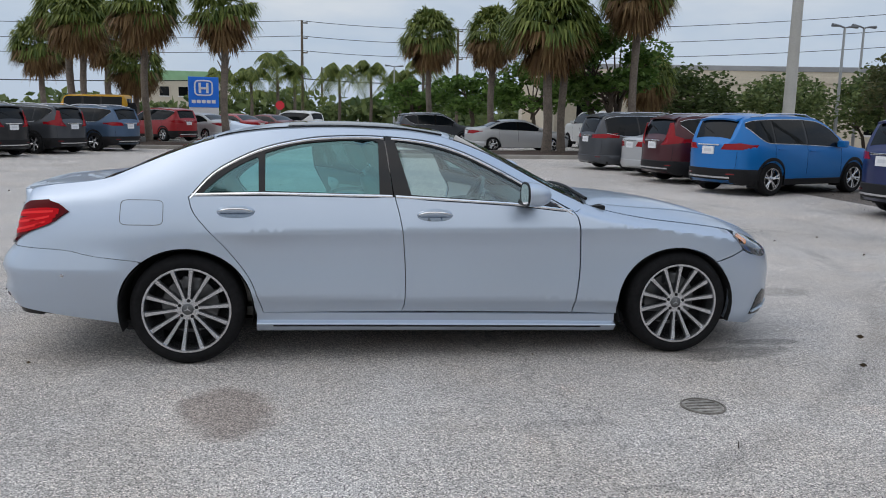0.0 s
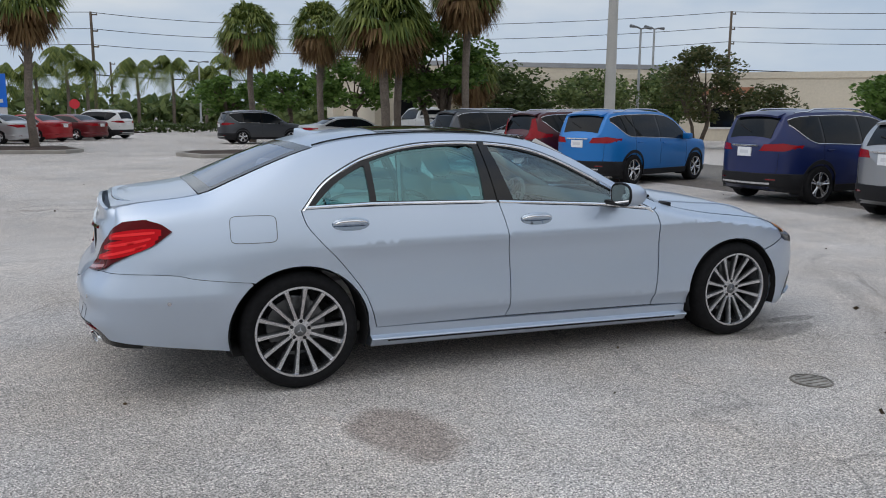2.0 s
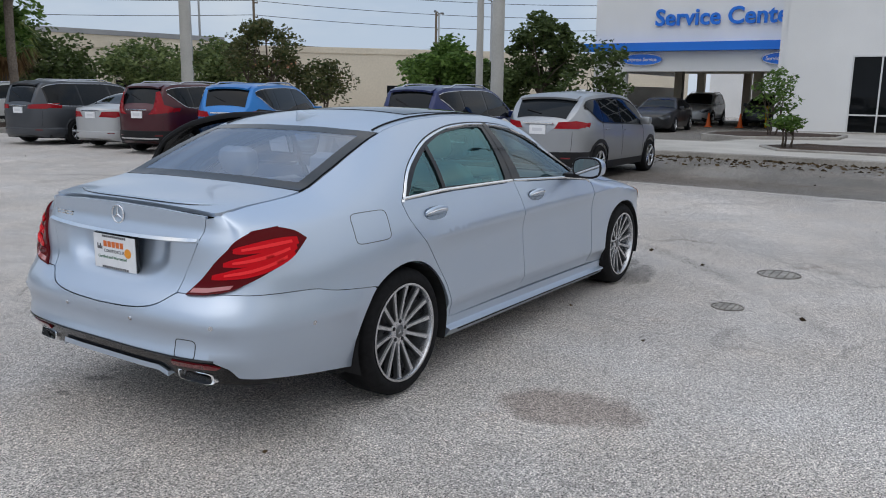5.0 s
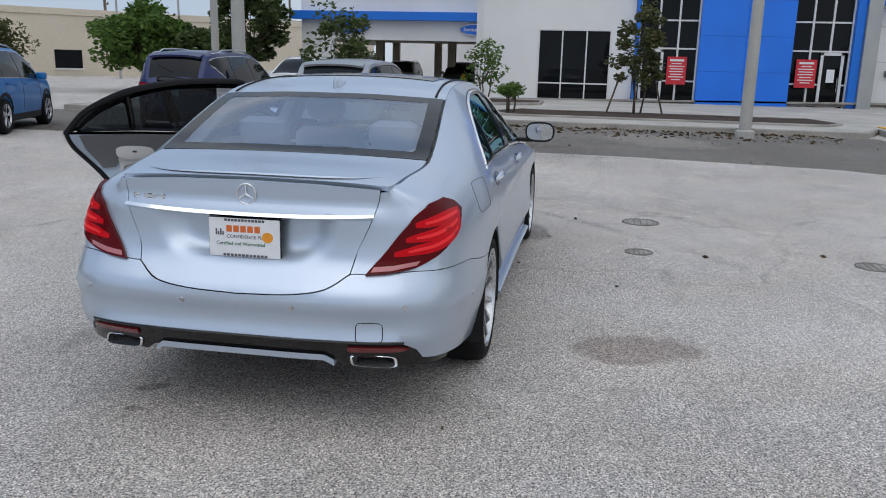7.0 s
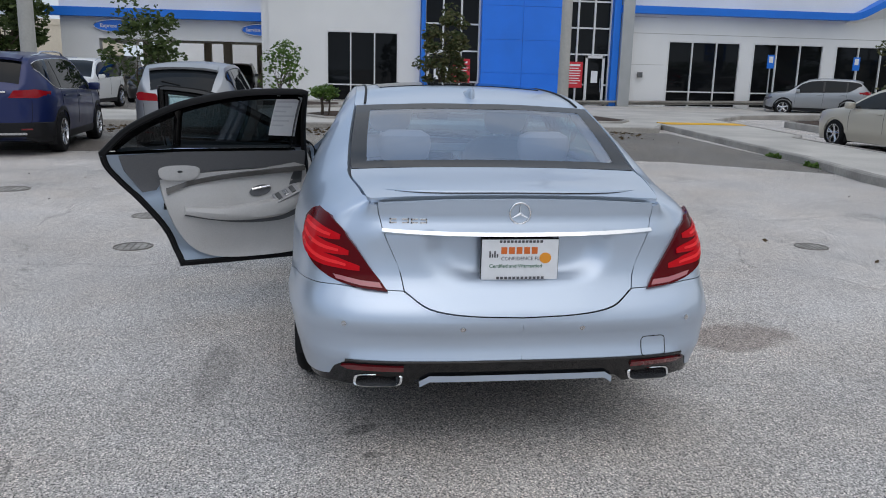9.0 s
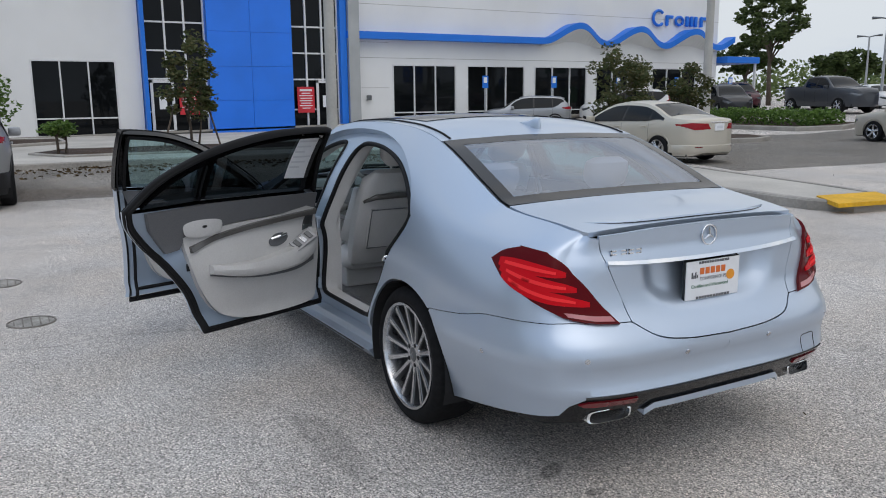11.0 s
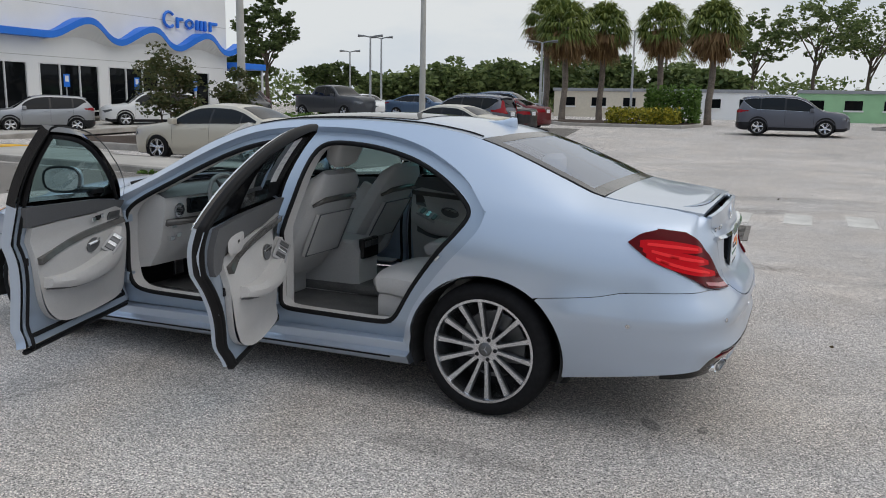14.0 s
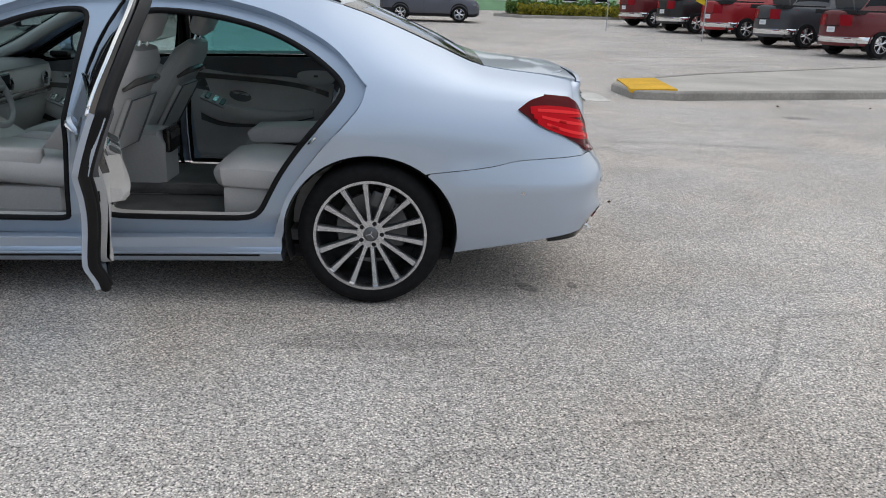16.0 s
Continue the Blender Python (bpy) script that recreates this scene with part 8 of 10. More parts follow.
        # lamps
        if kind in ("pickup", "offroader"):
            tl = [(-hl + 0.015, 0.95), (-hl + 0.15, 0.95), (-hl + 0.15, 1.28), (-hl + 0.015, 1.28)]
        elif kind == "sedan":
            tl = [(-hl + 0.012, 0.82), (-hl + 0.16, 0.80), (-hl + 0.46, 0.93), (-hl + 0.20, 0.965), (-hl + 0.03, 0.95)]
        elif kind == "van":
            tl = [(-hl + 0.02, 0.98), (-hl + 0.25, 0.98), (-hl + 0.62, 1.13), (-hl + 0.20, 1.11), (-hl + 0.03, 1.09)]
        elif tail == "tall":
            tl = [(-hl + 0.02, 0.95), (-hl + 0.30, 1.02), (-hl + 0.36, 1.12), (-hl + 0.20, 1.18), (-hl + 0.22, 1.50), (-hl + 0.15, 1.48), (-hl + 0.06, 1.12)]
        else:
            tl = [(-hl + 0.02, 0.965), (-hl + 0.22, 0.965), (-hl + 0.45, 1.06), (-hl + 0.20, 1.105), (-hl + 0.04, 1.085)]
        lamp = part("tail_light", skin(Geo(), tl, 0.05, f, 0.02, lift=0.008), LAMPRED, car, smooth='auto')
        zc = sum(p[1] for p in tl[:2]) / 2
        x0 = -hl
        g = Geo()
        za, zb_ = tl[0][1] + 0.01, tl[-1][1] - 0.01
        yi = W / 2 - (0.17 if kind in ("pickup", "offroader") else 0.40)
        m_ = 8
        rows_ = []
        for i in range(m_ + 1):
            y = (W / 2 - 0.075) + (yi - W / 2 + 0.075) * i / m_
            q = (1 - (min(1.0, y / (W / 2 * 0.965))) ** (1 / 0.42)) ** (1 / 9) if y < W / 2 * 0.965 else 0.6
            xq = -q * hl - 0.006
            sh = 0.04 * i / m_ * (0 if kind in ("pickup", "offroader") else 1)
            dz = max(0.0, (za + zb_) / 2 - 0.95) * 0.22
            rows_.append([(xq + dz * 0.3, sd * y, za + sh), (xq + dz, sd * y, zb_ - sh), (xq + 0.06, sd * y, zb_ - sh), (xq + 0.06, sd * y, za + sh)])
        g.loft(rows_)
        part("lamp_inner", g, LAMPRED, lamp, smooth='auto')
        hlmp = [(hl - 0.03, belt(hl - 0.1) - 0.06), (hl - 0.35, belt(hl - 0.4) - 0.04), (hl - 0.40, belt(hl - 0.4) - 0.10), (hl - 0.10, belt(hl - 0.1) - 0.17)]
        part("headlight", skin(Geo(), hlmp, 0.05, f, 0.02, lift=0.008), CLEARLENS, car, smooth='auto')
        # mirror, handles
        mx = k["panes"][-1][1] - 0.02
        g = Geo()
        g.box(mx - 0.09, mx + 0.07, sd * (side(mx, belt(mx)) + 0.10) - 0.10, sd * (side(mx, belt(mx)) + 0.10) + 0.10, belt(mx) + 0.02, belt(mx) + 0.17, 0.04)
        part("wing_mirror", g, color, car, smooth='auto')
        for a, b in k["panes"][-2:]:
            xh = a + 0.06
            g = Geo()
            p, n = f(xh + 0.05, belt(xh) - 0.10)
            g.box(-0.09, 0.09, -0.014, 0.014, -0.014, 0.014, 0.008, Matrix.Translation(p + n * 0.02))
            part("door_handle", g, color, car)
        for xg in [p[0] - 0.04 for p in k["panes"][-2:]] + [k["panes"][-1][1] + 0.06]:
            g = Geo()
            g.tube([f(xg + 0.03 * (belt(xg) - z), z)[0] for z in np.linspace(0.38 + k["low"] * 0.3, belt(xg) + 0.02, 8)], 0.004, 4)
            part("door_seam", g, SEAL, car)
        if k["rack"]:
            g = Geo()
            g.tube([(x, sd * (side(x, top(x) - 0.02) - 0.05), deck(x, side(x, top(x) - 0.02) - 0.05) + (0.055 if -1.4 < x < 0.0 else 0.01)) for x in np.linspace(-1.75, 0.25, 14)], 0.016, 6)
            part("roof_rail", g, SATIN, car)
    # screens
    zlo, zhi = k["hatch"]
    xr = [x for x in np.linspace(-hl, 0, 400) if zlo < top(x) < zhi]
    xa, xb = min(xr), max(xr)
    ys = lambda x: side(x, top(x) - 0.02) - 0.085
    rear = [(xa, ys(xa)), (xb, ys(xb)), (xb, -ys(xb)), (xa, -ys(xa))]
    part("rear_window", skin(Geo(), rear, 0.08, dfn, 0.004, lift=0.006), DARKGLASS, car, smooth='auto')
    zl = belt(k["panes"][-1][1] + 0.1) + 0.09
    zh = max(p[1] for p in k["top"]) - 0.09
    xf = [x for x in np.linspace(0, hl, 400) if zl < top(x) < zh]
    xa, xb = min(xf), max(xf)
    part("windscreen", skin(Geo(), [(xa, ys(xa)), (xb, ys(xb)), (xb, -ys(xb)), (xa, -ys(xa))], 0.08, dfn, 0.004, lift=0.006), DARKGLASS, car, smooth='auto')
    # rear end: bumper, plate with bars, badge, wiper, reflectors
    g = Geo()
    lowz = k["low"] + 0.10
    tall_ = 0.23 if k["clad"] else 0.17
    tail_x = lambda y: -hl * (1 - min(0.9999, abs(y) / (W / 2 * 0.965)) ** (1 / 0.42)) ** (1 / 9)
    g.loft([[(tail_x(y) - o, y * (1 + o * 0.3), z) for o, z in ((0.004, lowz - 0.02), (0.022, lowz + 0.04), (0.018, lowz + tall_ - 0.02), (-0.01, lowz + tall_), (-0.15, lowz + tall_), (-0.15, lowz - 0.02))] for y in [W / 2 * 0.955 * math.sin(q) for q in np.linspace(-math.pi / 2, math.pi / 2, 25)]])
    part("bumper", g, BLACK if k["clad"] else (CHROME if kind == "pickup" else color), car, smooth='auto')
    pz = {"sedan": 0.78, "pickup": 0.75, "offroader": 0.8}.get(kind, 0.86)
    g = Geo()
    g.box(-hl - 0.018, -hl + 0.03, -0.16, 0.16, pz, pz + 0.165, 0.006)
    pl = part("number_plate", g, PAPER, car)
    g = Geo()
    g.box(-hl - 0.021, -hl - 0.015, -0.10, 0.10, pz + 0.055, pz + 0.115)
    part("plate_bar", g, PRINT, pl)
    g = Geo()
    g.box(-hl - 0.012, -hl + 0.03, -0.30, 0.30, pz + 0.185, pz + 0.215, 0.006)
    part("chrome_bar", g, CHROME if kind != "pickup" else BLACK, car)
    for sd in (1, -1):
        g = Geo()
        ry = [sd * W * (0.26 + 0.012 * i) for i in range(8)]
        g.loft([[(tail_x(y) - 0.026, y, lowz + 0.10), (tail_x(y) - 0.026, y, lowz + 0.125), (tail_x(y), y, lowz + 0.125), (tail_x(y), y, lowz + 0.10)] for y in ry])
        part("reflector", g, DEEPRED, car)
    if kind == "suv":
        g = Geo()
        g.loft([[(tail_x(y) - 0.030, y, lowz + 0.02), (tail_x(y) - 0.034, y, lowz + 0.055), (tail_x(y) - 0.01, y, lowz + 0.06), (tail_x(y) - 0.01, y, lowz + 0.015)] for y in np.linspace(-W * 0.30, W * 0.30, 13)])
        part("skid_strip", g, SATIN, car, "silver lower bumper strip", smooth='auto')
    if kind in ("suv", "small_suv", "van"):
        for sd in (1, -1):
            part("hatch_seam", Geo().tube([(tail_x(yy) - 0.004 + 0.02 * max(0.0, zz - 0.95), sd * yy, zz) for yy, zz in ((W * 0.33, lowz + 0.19), (W * 0.345, lowz + 0.30), (W * 0.35, 0.92))], 0.004, 4), SEAL, car)
        g = Geo()
        x1 = min(xr) + 0.03
        g.tube([(x1, 0.02, deck(x1, 0) + 0.02), (x1 + 0.06, 0.33, deck(x1 + 0.06, 0.33) + 0.025)], 0.012, 6)
        part("rear_wiper", g, BLACK, car)
        x2 = max(xr) + 0.02
        g = Geo()
        g.loft([[(x2 - 0.10, y, deck(x2, y) + 0.012), (x2 + 0.12, y, deck(x2 + 0.12, y) + 0.012), (x2 + 0.10, y, deck(x2 + 0.1, y) - 0.03), (x2 - 0.08, y, deck(x2, y) - 0.025)] for y in np.linspace(-ys(x2) * 0.98, ys(x2) * 0.98, 9)])
        part("roof_spoiler", g, color, car, smooth='auto')
    if kind == "pickup":
        g = Geo()
        g.box(-hl + 0.07, -1.06, -W / 2 + 0.16, W / 2 - 0.16, 1.30, top(-2) + 0.034, 0.01)
        part("bed_liner", g, DARKVOID, car)
    if kind == "offroader":
        g = Geo()
        g.lathe([(0.01, -0.1), (0.25, -0.1), (0.39, -0.07), (0.40, 0.1), (0.2, 0.12)], 'X', (-hl - 0.1, 0, 1.15), 30)
        part("spare_wheel", g, RUBBER, car, smooth='auto')
    g = Geo()
    g.box(-hl + 0.3, hl - 0.3, -W / 2 + 0.2, W / 2 - 0.2, k["low"] - 0.02, k["low"] + 0.12, 0.02)
    part("underbody", g, DARKVOID, car)
    return car


BLUE_P, NAVY_P = paint("bright_blue_paint", (0.001, 0.165, 0.50)), paint("navy_paint", (0.003, 0.013, 0.090))
SILVER_P, MAROON_P = paint("silver_paint", (0.36, 0.37, 0.385), 0.8), paint("maroon_paint", (0.060, 0.005, 0.011))
GREY_P, LSILVER_P = paint("dark_grey_paint", (0.06, 0.065, 0.075), 0.4), paint("light_silver_paint", (0.50, 0.51, 0.52), 0.5)
WHITE_P, CREAM_P = paint("white_paint", (0.72, 0.72, 0.71), 0.0), paint("champagne_paint", (0.56, 0.52, 0.44), 0.35)
BLACK_P, RED_P = paint("black_paint", (0.010, 0.010, 0.012), 0.1), paint("red_paint", (0.34, 0.012, 0.018), 0.2)
DRED_P, STEEL_P = paint("dark_red_paint", (0.13, 0.009, 0.013), 0.2), paint("steel_blue_paint", (0.07, 0.12, 0.20), 0.4)
YELLOW_P, SLATE_P = paint("yellow_body_paint", (0.70, 0.36, 0.01), 0.0), paint("slate_paint", (0.10, 0.105, 0.13), 0.4)


def put(kind, name, label, category, color, x, y, turn, group="parked vehicles", tail="side", z=None):
    return vehicle(kind, name, label, category, color, pose(x, y, ground_z(x, y) + (0.005 if z is None else z), 0, 0, turn), group, tail)


put("small_suv", "compact_suv", "silver compact SUV with black cladding parked on asphalt", "car", SILVER_P, 10.45, 3.22, -1)
put("suv", "crossover", "navy blue crossover with roof rails parked beside a silver SUV", "car", NAVY_P, 10.70, 6.45, 3)
put("suv", "crossover", "bright blue crossover with black cladding in the parking row", "car", BLUE_P, 9.55, 11.30, 20)
put("suv", "crossover", "maroon crossover with tall tail lights in the row", "car", MAROON_P, 9.60, 13.95, 12, tail="tall")
put("sedan", "sedan", "silver sedan between a minivan and a crossover", "car", LSILVER_P, 10.1, 16.35, 12)
put("van", "minivan", "dark grey minivan at the end of the row", "van", GREY_P, 9.75, 18.95, 12)
# by the service entrance
put("sedan", "sedan", "dark sedan waiting at the service entrance", "car", BLACK_P, 30.9, 8.3, 184)
put("suv", "crossover", "light silver crossover inside the service drive", "car", LSILVER_P, 40.3, 9.2, 182)
put("suv", "crossover", "dark crossover inside the service drive", "car", GREY_P, 41.0, 5.9, 181)
put("suv", "crossover", "white SUV on the lane behind the parking row", "car", WHITE_P, 24.5, 9.5, 175)
# right of the walk
put("sedan", "sedan", "champagne sedan parked by the island bed", "car", CREAM_P, 10.85, -12.15, 3)
put("sedan", "sedan", "champagne luxury sedan with a notice in its window", "car", CREAM_P, 9.26, -22.60, -7)
put("suv", "crossover", "grey crossover with tall tail lights beside a sedan", "car", SLATE_P, 10.7, -27.7, -9, tail="tall")
put("sedan", "sedan", "black sedan parked in the far bays", "car", BLACK_P, 10.9, -30.6, -9)
put("sedan", "sedan", "dark red sedan parked in the far bays", "car", DRED_P, 11.1, -33.4, -9)
put("small_suv", "compact_suv", "silver compact SUV parked along the showroom", "car", SILVER_P, 28.0, -20.6, 58)
put("suv", "crossover", "white crossover parked along the showroom", "car", WHITE_P, 27.2, -26.2, 58, tail="tall")
for i, (kind, col, word, x, y) in enumerate((("suv", BLACK_P, "black SUV", 27.5, -34.0), ("pickup", GREY_P, "dark pickup truck", 23.5, -37.5), ("sedan", STEEL_P, "blue sedan", 19.0, -40.5), ("suv", MAROON_P, "maroon crossover", 31.5, -39.5), ("sedan", LSILVER_P, "silver sedan", 34.5, -42.5), ("suv", STEEL_P, "steel blue SUV", 15.0, -45.0), ("sedan", WHITE_P, "white sedan", 26.0, -45.5))):
    put(kind, word.split()[-1].lower() if kind != "pickup" else "pickup_truck", word + " in the distant parking bays", "car", col, x, y, 150 + 15 * (i % 3))
put("suv", "crossover", "slate blue three-row SUV crossing the lot", "car", SLATE_P, -2.1, -34.2, 180)
for x, y, col, word in ((-17.6, -22.4, DRED_P, "dark red"), (-16.7, -25.6, GREY_P, "dark grey"), (-15.8, -28.8, RED_P, "red"), (-14.9, -32.0, BLACK_P, "black"), (-14.0, -35.2, DRED_P, "dark red")):
    put("pickup", "pickup_truck", word + " pickup truck backed by other trucks in a row", "truck", col, x, y, 197, "row of pickup trucks")
# far left rows
for kind, x, y, turn, col, word, tail in (("suv", -10.2, 27.7, 150, STEEL_P, "steel blue SUV", "side"), ("sedan", -12.6, 27.6, 150, LSILVER_P, "silver hatchback", "side"), ("suv", -11.5, 25.2, 150, GREY_P, "grey crossover", "tall"), ("suv", -14.3, 25.0, 150, WHITE_P, "white crossover", "tall"), ("suv", -12.6, 22.7, 150, BLACK_P, "black crossover", "tall"),
                                          ("suv", -9.6, 39.0, 140, RED_P, "red crossover", "side"), ("sedan", -7.9, 41.5, 140, LSILVER_P, "silver sedan", "side"), ("sedan", -6.4, 44.0, 140, RED_P, "red sedan", "side"), ("sedan", -4.6, 46.5, 140, DRED_P, "dark red sedan", "side"), ("suv", -3.0, 49.0, 140, WHITE_P, "white crossover", "side"), ("sedan", -11.5, 46.0, 140, GREY_P, "grey sedan", "side")):
    put(kind, "crossover" if kind == "suv" else "sedan", word + " in the far sales rows", "car", col, x, y, turn, "cars in the sales rows", tail)
ramp_t = thing("display_ramp", "low dark steel display ramp under a yellow off-roader", "ramp", at=pose(-11.66, 32.64, 0, 0, 0, 172))
part("deck", Geo().box(-2.4, 2.4, -1.1, 1.1, 0, 0.35, 0.04), GUNMETAL, ramp_t)
put("offroader", "off_roader", "yellow boxy off-roader with a black soft top on a ramp", "car", YELLOW_P, -11.66, 32.64, 172, z=0.35)
put("sedan", "sedan", "silver sedan parked behind the tree island", "car", LSILVER_P, 8.1, 31.4, 5)
put("suv", "crossover", "white SUV parked behind the tree island", "car", WHITE_P, 13.3, 31.0, 190)
put("pickup", "pickup_truck", "white pickup truck behind the tree island", "truck", WHITE_P, 13.5, 35.5, 95)
put("suv", "crossover", "dark SUV far behind the palms", "car", GREY_P, 5.2, 38.6, 10)


# ---- plants ----
RNG = np.random.default_rng(7)


def leaves(centres, size, spread_up=0.35, aspect=1.7, droop=0.0):
    """Small pointed leaves at the centres: vertices and faces."""
    n = len(centres)
    d = RNG.normal(size=(n, 3))
    d[:, 2] *= spread_up
    d[:, 2] -= droop
    d /= np.linalg.norm(d, axis=1)[:, None] + 1e-9
    e = np.cross(d, RNG.normal(size=(n, 3)))
    e /= np.linalg.norm(e, axis=1)[:, None] + 1e-9
    s = (size * RNG.uniform(0.6, 1.35, n))[:, None]
    a = centres - d * s * aspect / 2
    b = centres + e * s / 2 - d * s * 0.1
    c = centres + d * s * aspect / 2
    f = centres - e * s / 2 - d * s * 0.1
    v = np.stack([a, b, c, f], 1).reshape(-1, 3)
    q = np.arange(n * 4).reshape(-1, 4)
    return v, q


def leaf_mesh(name, v, q, material):
    me = bpy.data.meshes.new(name)
    me.from_pydata(v.tolist(), [], q.tolist())
    me.materials.append(material)
    return me


def clump_points(centres, radii, n_each, flat=0.75):
    """Points in the shells of clumps, thinning towards the middle."""
    out = []
    for c, r in zip(centres, radii):
        d = RNG.normal(size=(n_each, 3))
        d /= np.linalg.norm(d, axis=1)[:, None]
        rr = r * RNG.uniform(0.35, 1.0, n_each) ** 0.6
        p = d * rr[:, None]
        p[:, 2] *= flat
        out.append(p + c)
    return np.vstack(out)


def broad_tree(name, label, x, y, height, crown_r, trunk_h, trunk_r, leaf, leaf_size, clumps, n_each, tall=1.0, stems=1, seed=0, z=None, group="trees", clump=(0.22, 0.42), flat=0.75):
    rs = np.random.default_rng(100 + seed)
    t = thing(name, label, "tree", group, at=pose(x, y, ground_z(x, y) if z is None else z))
    ch = (height - trunk_h) / 2
    cz = trunk_h + ch
    cs, tips = [], []
    for i in range(clumps):
        d = rs.normal(size=3)
        d /= np.linalg.norm(d)
        k = rs.uniform(0.45, 0.92)
        cs.append(np.array([d[0] * crown_r * k, d[1] * crown_r * k, cz + d[2] * ch * k * tall]))
    cs = np.array(cs)
    rad = rs.uniform(clump[0], clump[1], clumps) * crown_r
    g = Geo()
    for s in range(stems):
        a = 2 * math.pi * s / stems + 0.4
        lean = 0.0 if stems == 1 else 0.35
        base = Vector((0.12 * (stems > 1) * math.cos(a), 0.12 * (stems > 1) * math.sin(a), -0.05))
        top_ = Vector((lean * crown_r * math.cos(a) + 0.06 * crown_r, lean * crown_r * math.sin(a), trunk_h + 0.5 * ch))
        mid = (base + top_) / 2 + Vector((0.05 * crown_r, -0.04 * crown_r, 0))
        g.tube([base, mid, top_], [trunk_r, trunk_r * 0.8, trunk_r * 0.4], 8)
        for c in cs[s::stems * 2][:9]:
            q0 = base.lerp(top_, rs.uniform(0.6, 0.98))
            c = Vector(c)
            g.tube([q0, q0.lerp(c, 0.5) + Vector((0, 0, 0.06 * crown_r)), c], [trunk_r * 0.42, trunk_r * 0.25, trunk_r * 0.08], 6)
    part("trunk", g, BARK, t, smooth=True)
    v, q = leaves(clump_points(cs, rad, n_each, flat), leaf_size)
    part("crown", leaf_mesh("crown", v, q, leaf), None, t)
    return t


def fan_palm_meshes(seed, crown, skirt):
    """Crown and dead skirt of a fan palm about the top of its trunk."""
    rs = np.random.default_rng(seed)
    res = []
    for count, dead in ((crown, False), (skirt, True)):
        vs, fs = [], []
        for i in range(count):
            az = rs.uniform(0, 2 * math.pi)
            el = rs.uniform(-0.45, 1.40) if not dead else rs.uniform(-1.30, -0.25)
            stalk = rs.uniform(0.70, 1.0) if not dead else rs.uniform(0.55, 0.95)
            out = np.array([math.cos(az) * math.cos(el), math.sin(az) * math.cos(el), math.sin(el)])
            side = np.array([-math.sin(az), math.cos(az), 0])
            up = np.cross(out, side)
            hub = out * stalk + np.array([0, 0, -0.08 * stalk])
            k = len(vs)
            w = 0.014
            vs += [list(side * w), list(-side * w), list(hub - side * w), list(hub + side * w)]
            fs.append((k, k + 1, k + 2, k + 3))
            nseg = 15 if not dead else 11
            span = rs.uniform(1.25, 1.65) if not dead else rs.uniform(0.5, 0.9)
            for j in range(nseg):
                a = -span + 2 * span * j / (nseg - 1) + rs.normal(0, 0.05)
                ln = rs.uniform(0.62, 0.86) * (1 - 0.25 * abs(a) / 1.6) * (1.0 if not dead else 0.95)
                d = out * math.cos(a) + side * math.sin(a)
                d = d + up * 0.12 * math.cos(a * 2)
                wv = np.cross(d, up)
                wv = wv / (np.linalg.norm(wv) + 1e-9) * 0.046
                mid_ = hub + d * ln * 0.55
                drop = np.array([0, 0, -1.0]) * ln * (rs.uniform(0.15, 0.55) + 0.25 * math.cos(el))
                tip = hub + d * ln + drop
                k = len(vs)
                vs += [list(hub), list(mid_ + wv), list(tip), list(mid_ - wv)]
                fs.append((k, k + 1, k + 2, k + 3))
        res.append((np.array(vs), np.array(fs)))
    c = leaf_mesh("crown", *res[0], FROND)
    s = leaf_mesh("dead_fronds", *res[1], FROND_DEAD)
    return c, s


PALM_VARIANTS = [fan_palm_meshes(11, 116, 92), fan_palm_meshes(12, 96, 120), fan_palm_meshes(13, 96, 72)]


def fan_palm(x, y, top_z, crown_r, variant, r=0.17, booted=False):
    z0 = ground_z(x, y)
    t = thing("fan_palm", "tall fan palm with a green crown and brown hanging fronds", "palm tree", "fan palms", at=pose(x, y, z0))
    h = top_z - z0
    g = Geo()
    n = 14
    g.tube([(0.05 * math.sin(i * 0.6 + variant), 0.05 * math.cos(i * 0.5), -0.1 + (h + 0.1) * i / n) for i in range(n + 1)], [r * (1.18 - 0.25 * min(1, i / 3) + (0.05 if i % 2 else 0)) for i in range(n + 1)], 10)
    part("trunk", g, PALMBARK, t, smooth=True)
    if booted:
        g = Geo()
        for i in range(46):
            a, z = i * 2.4, h * 0.55 + h * 0.42 * i / 46
            c, s = math.cos(a), math.sin(a)
            g.tube([(r * 0.9 * c, r * 0.9 * s, z), (r * 1.75 * c, r * 1.75 * s, z + 0.28)], [0.035, 0.018], 5)
        part("leaf_boots", g, PALMBARK, t)
    k = crown_r / 1.6
    c, s = PALM_VARIANTS[variant % 3]
    for nm, me in (("crown", c), ("dead_fronds", s)):
        o = part(nm, me, None, t)
        o.matrix_basis = pose(0, 0, h, 0, 0, 47 * variant) @ Matrix.Diagonal((k, k, k, 1))
    return t


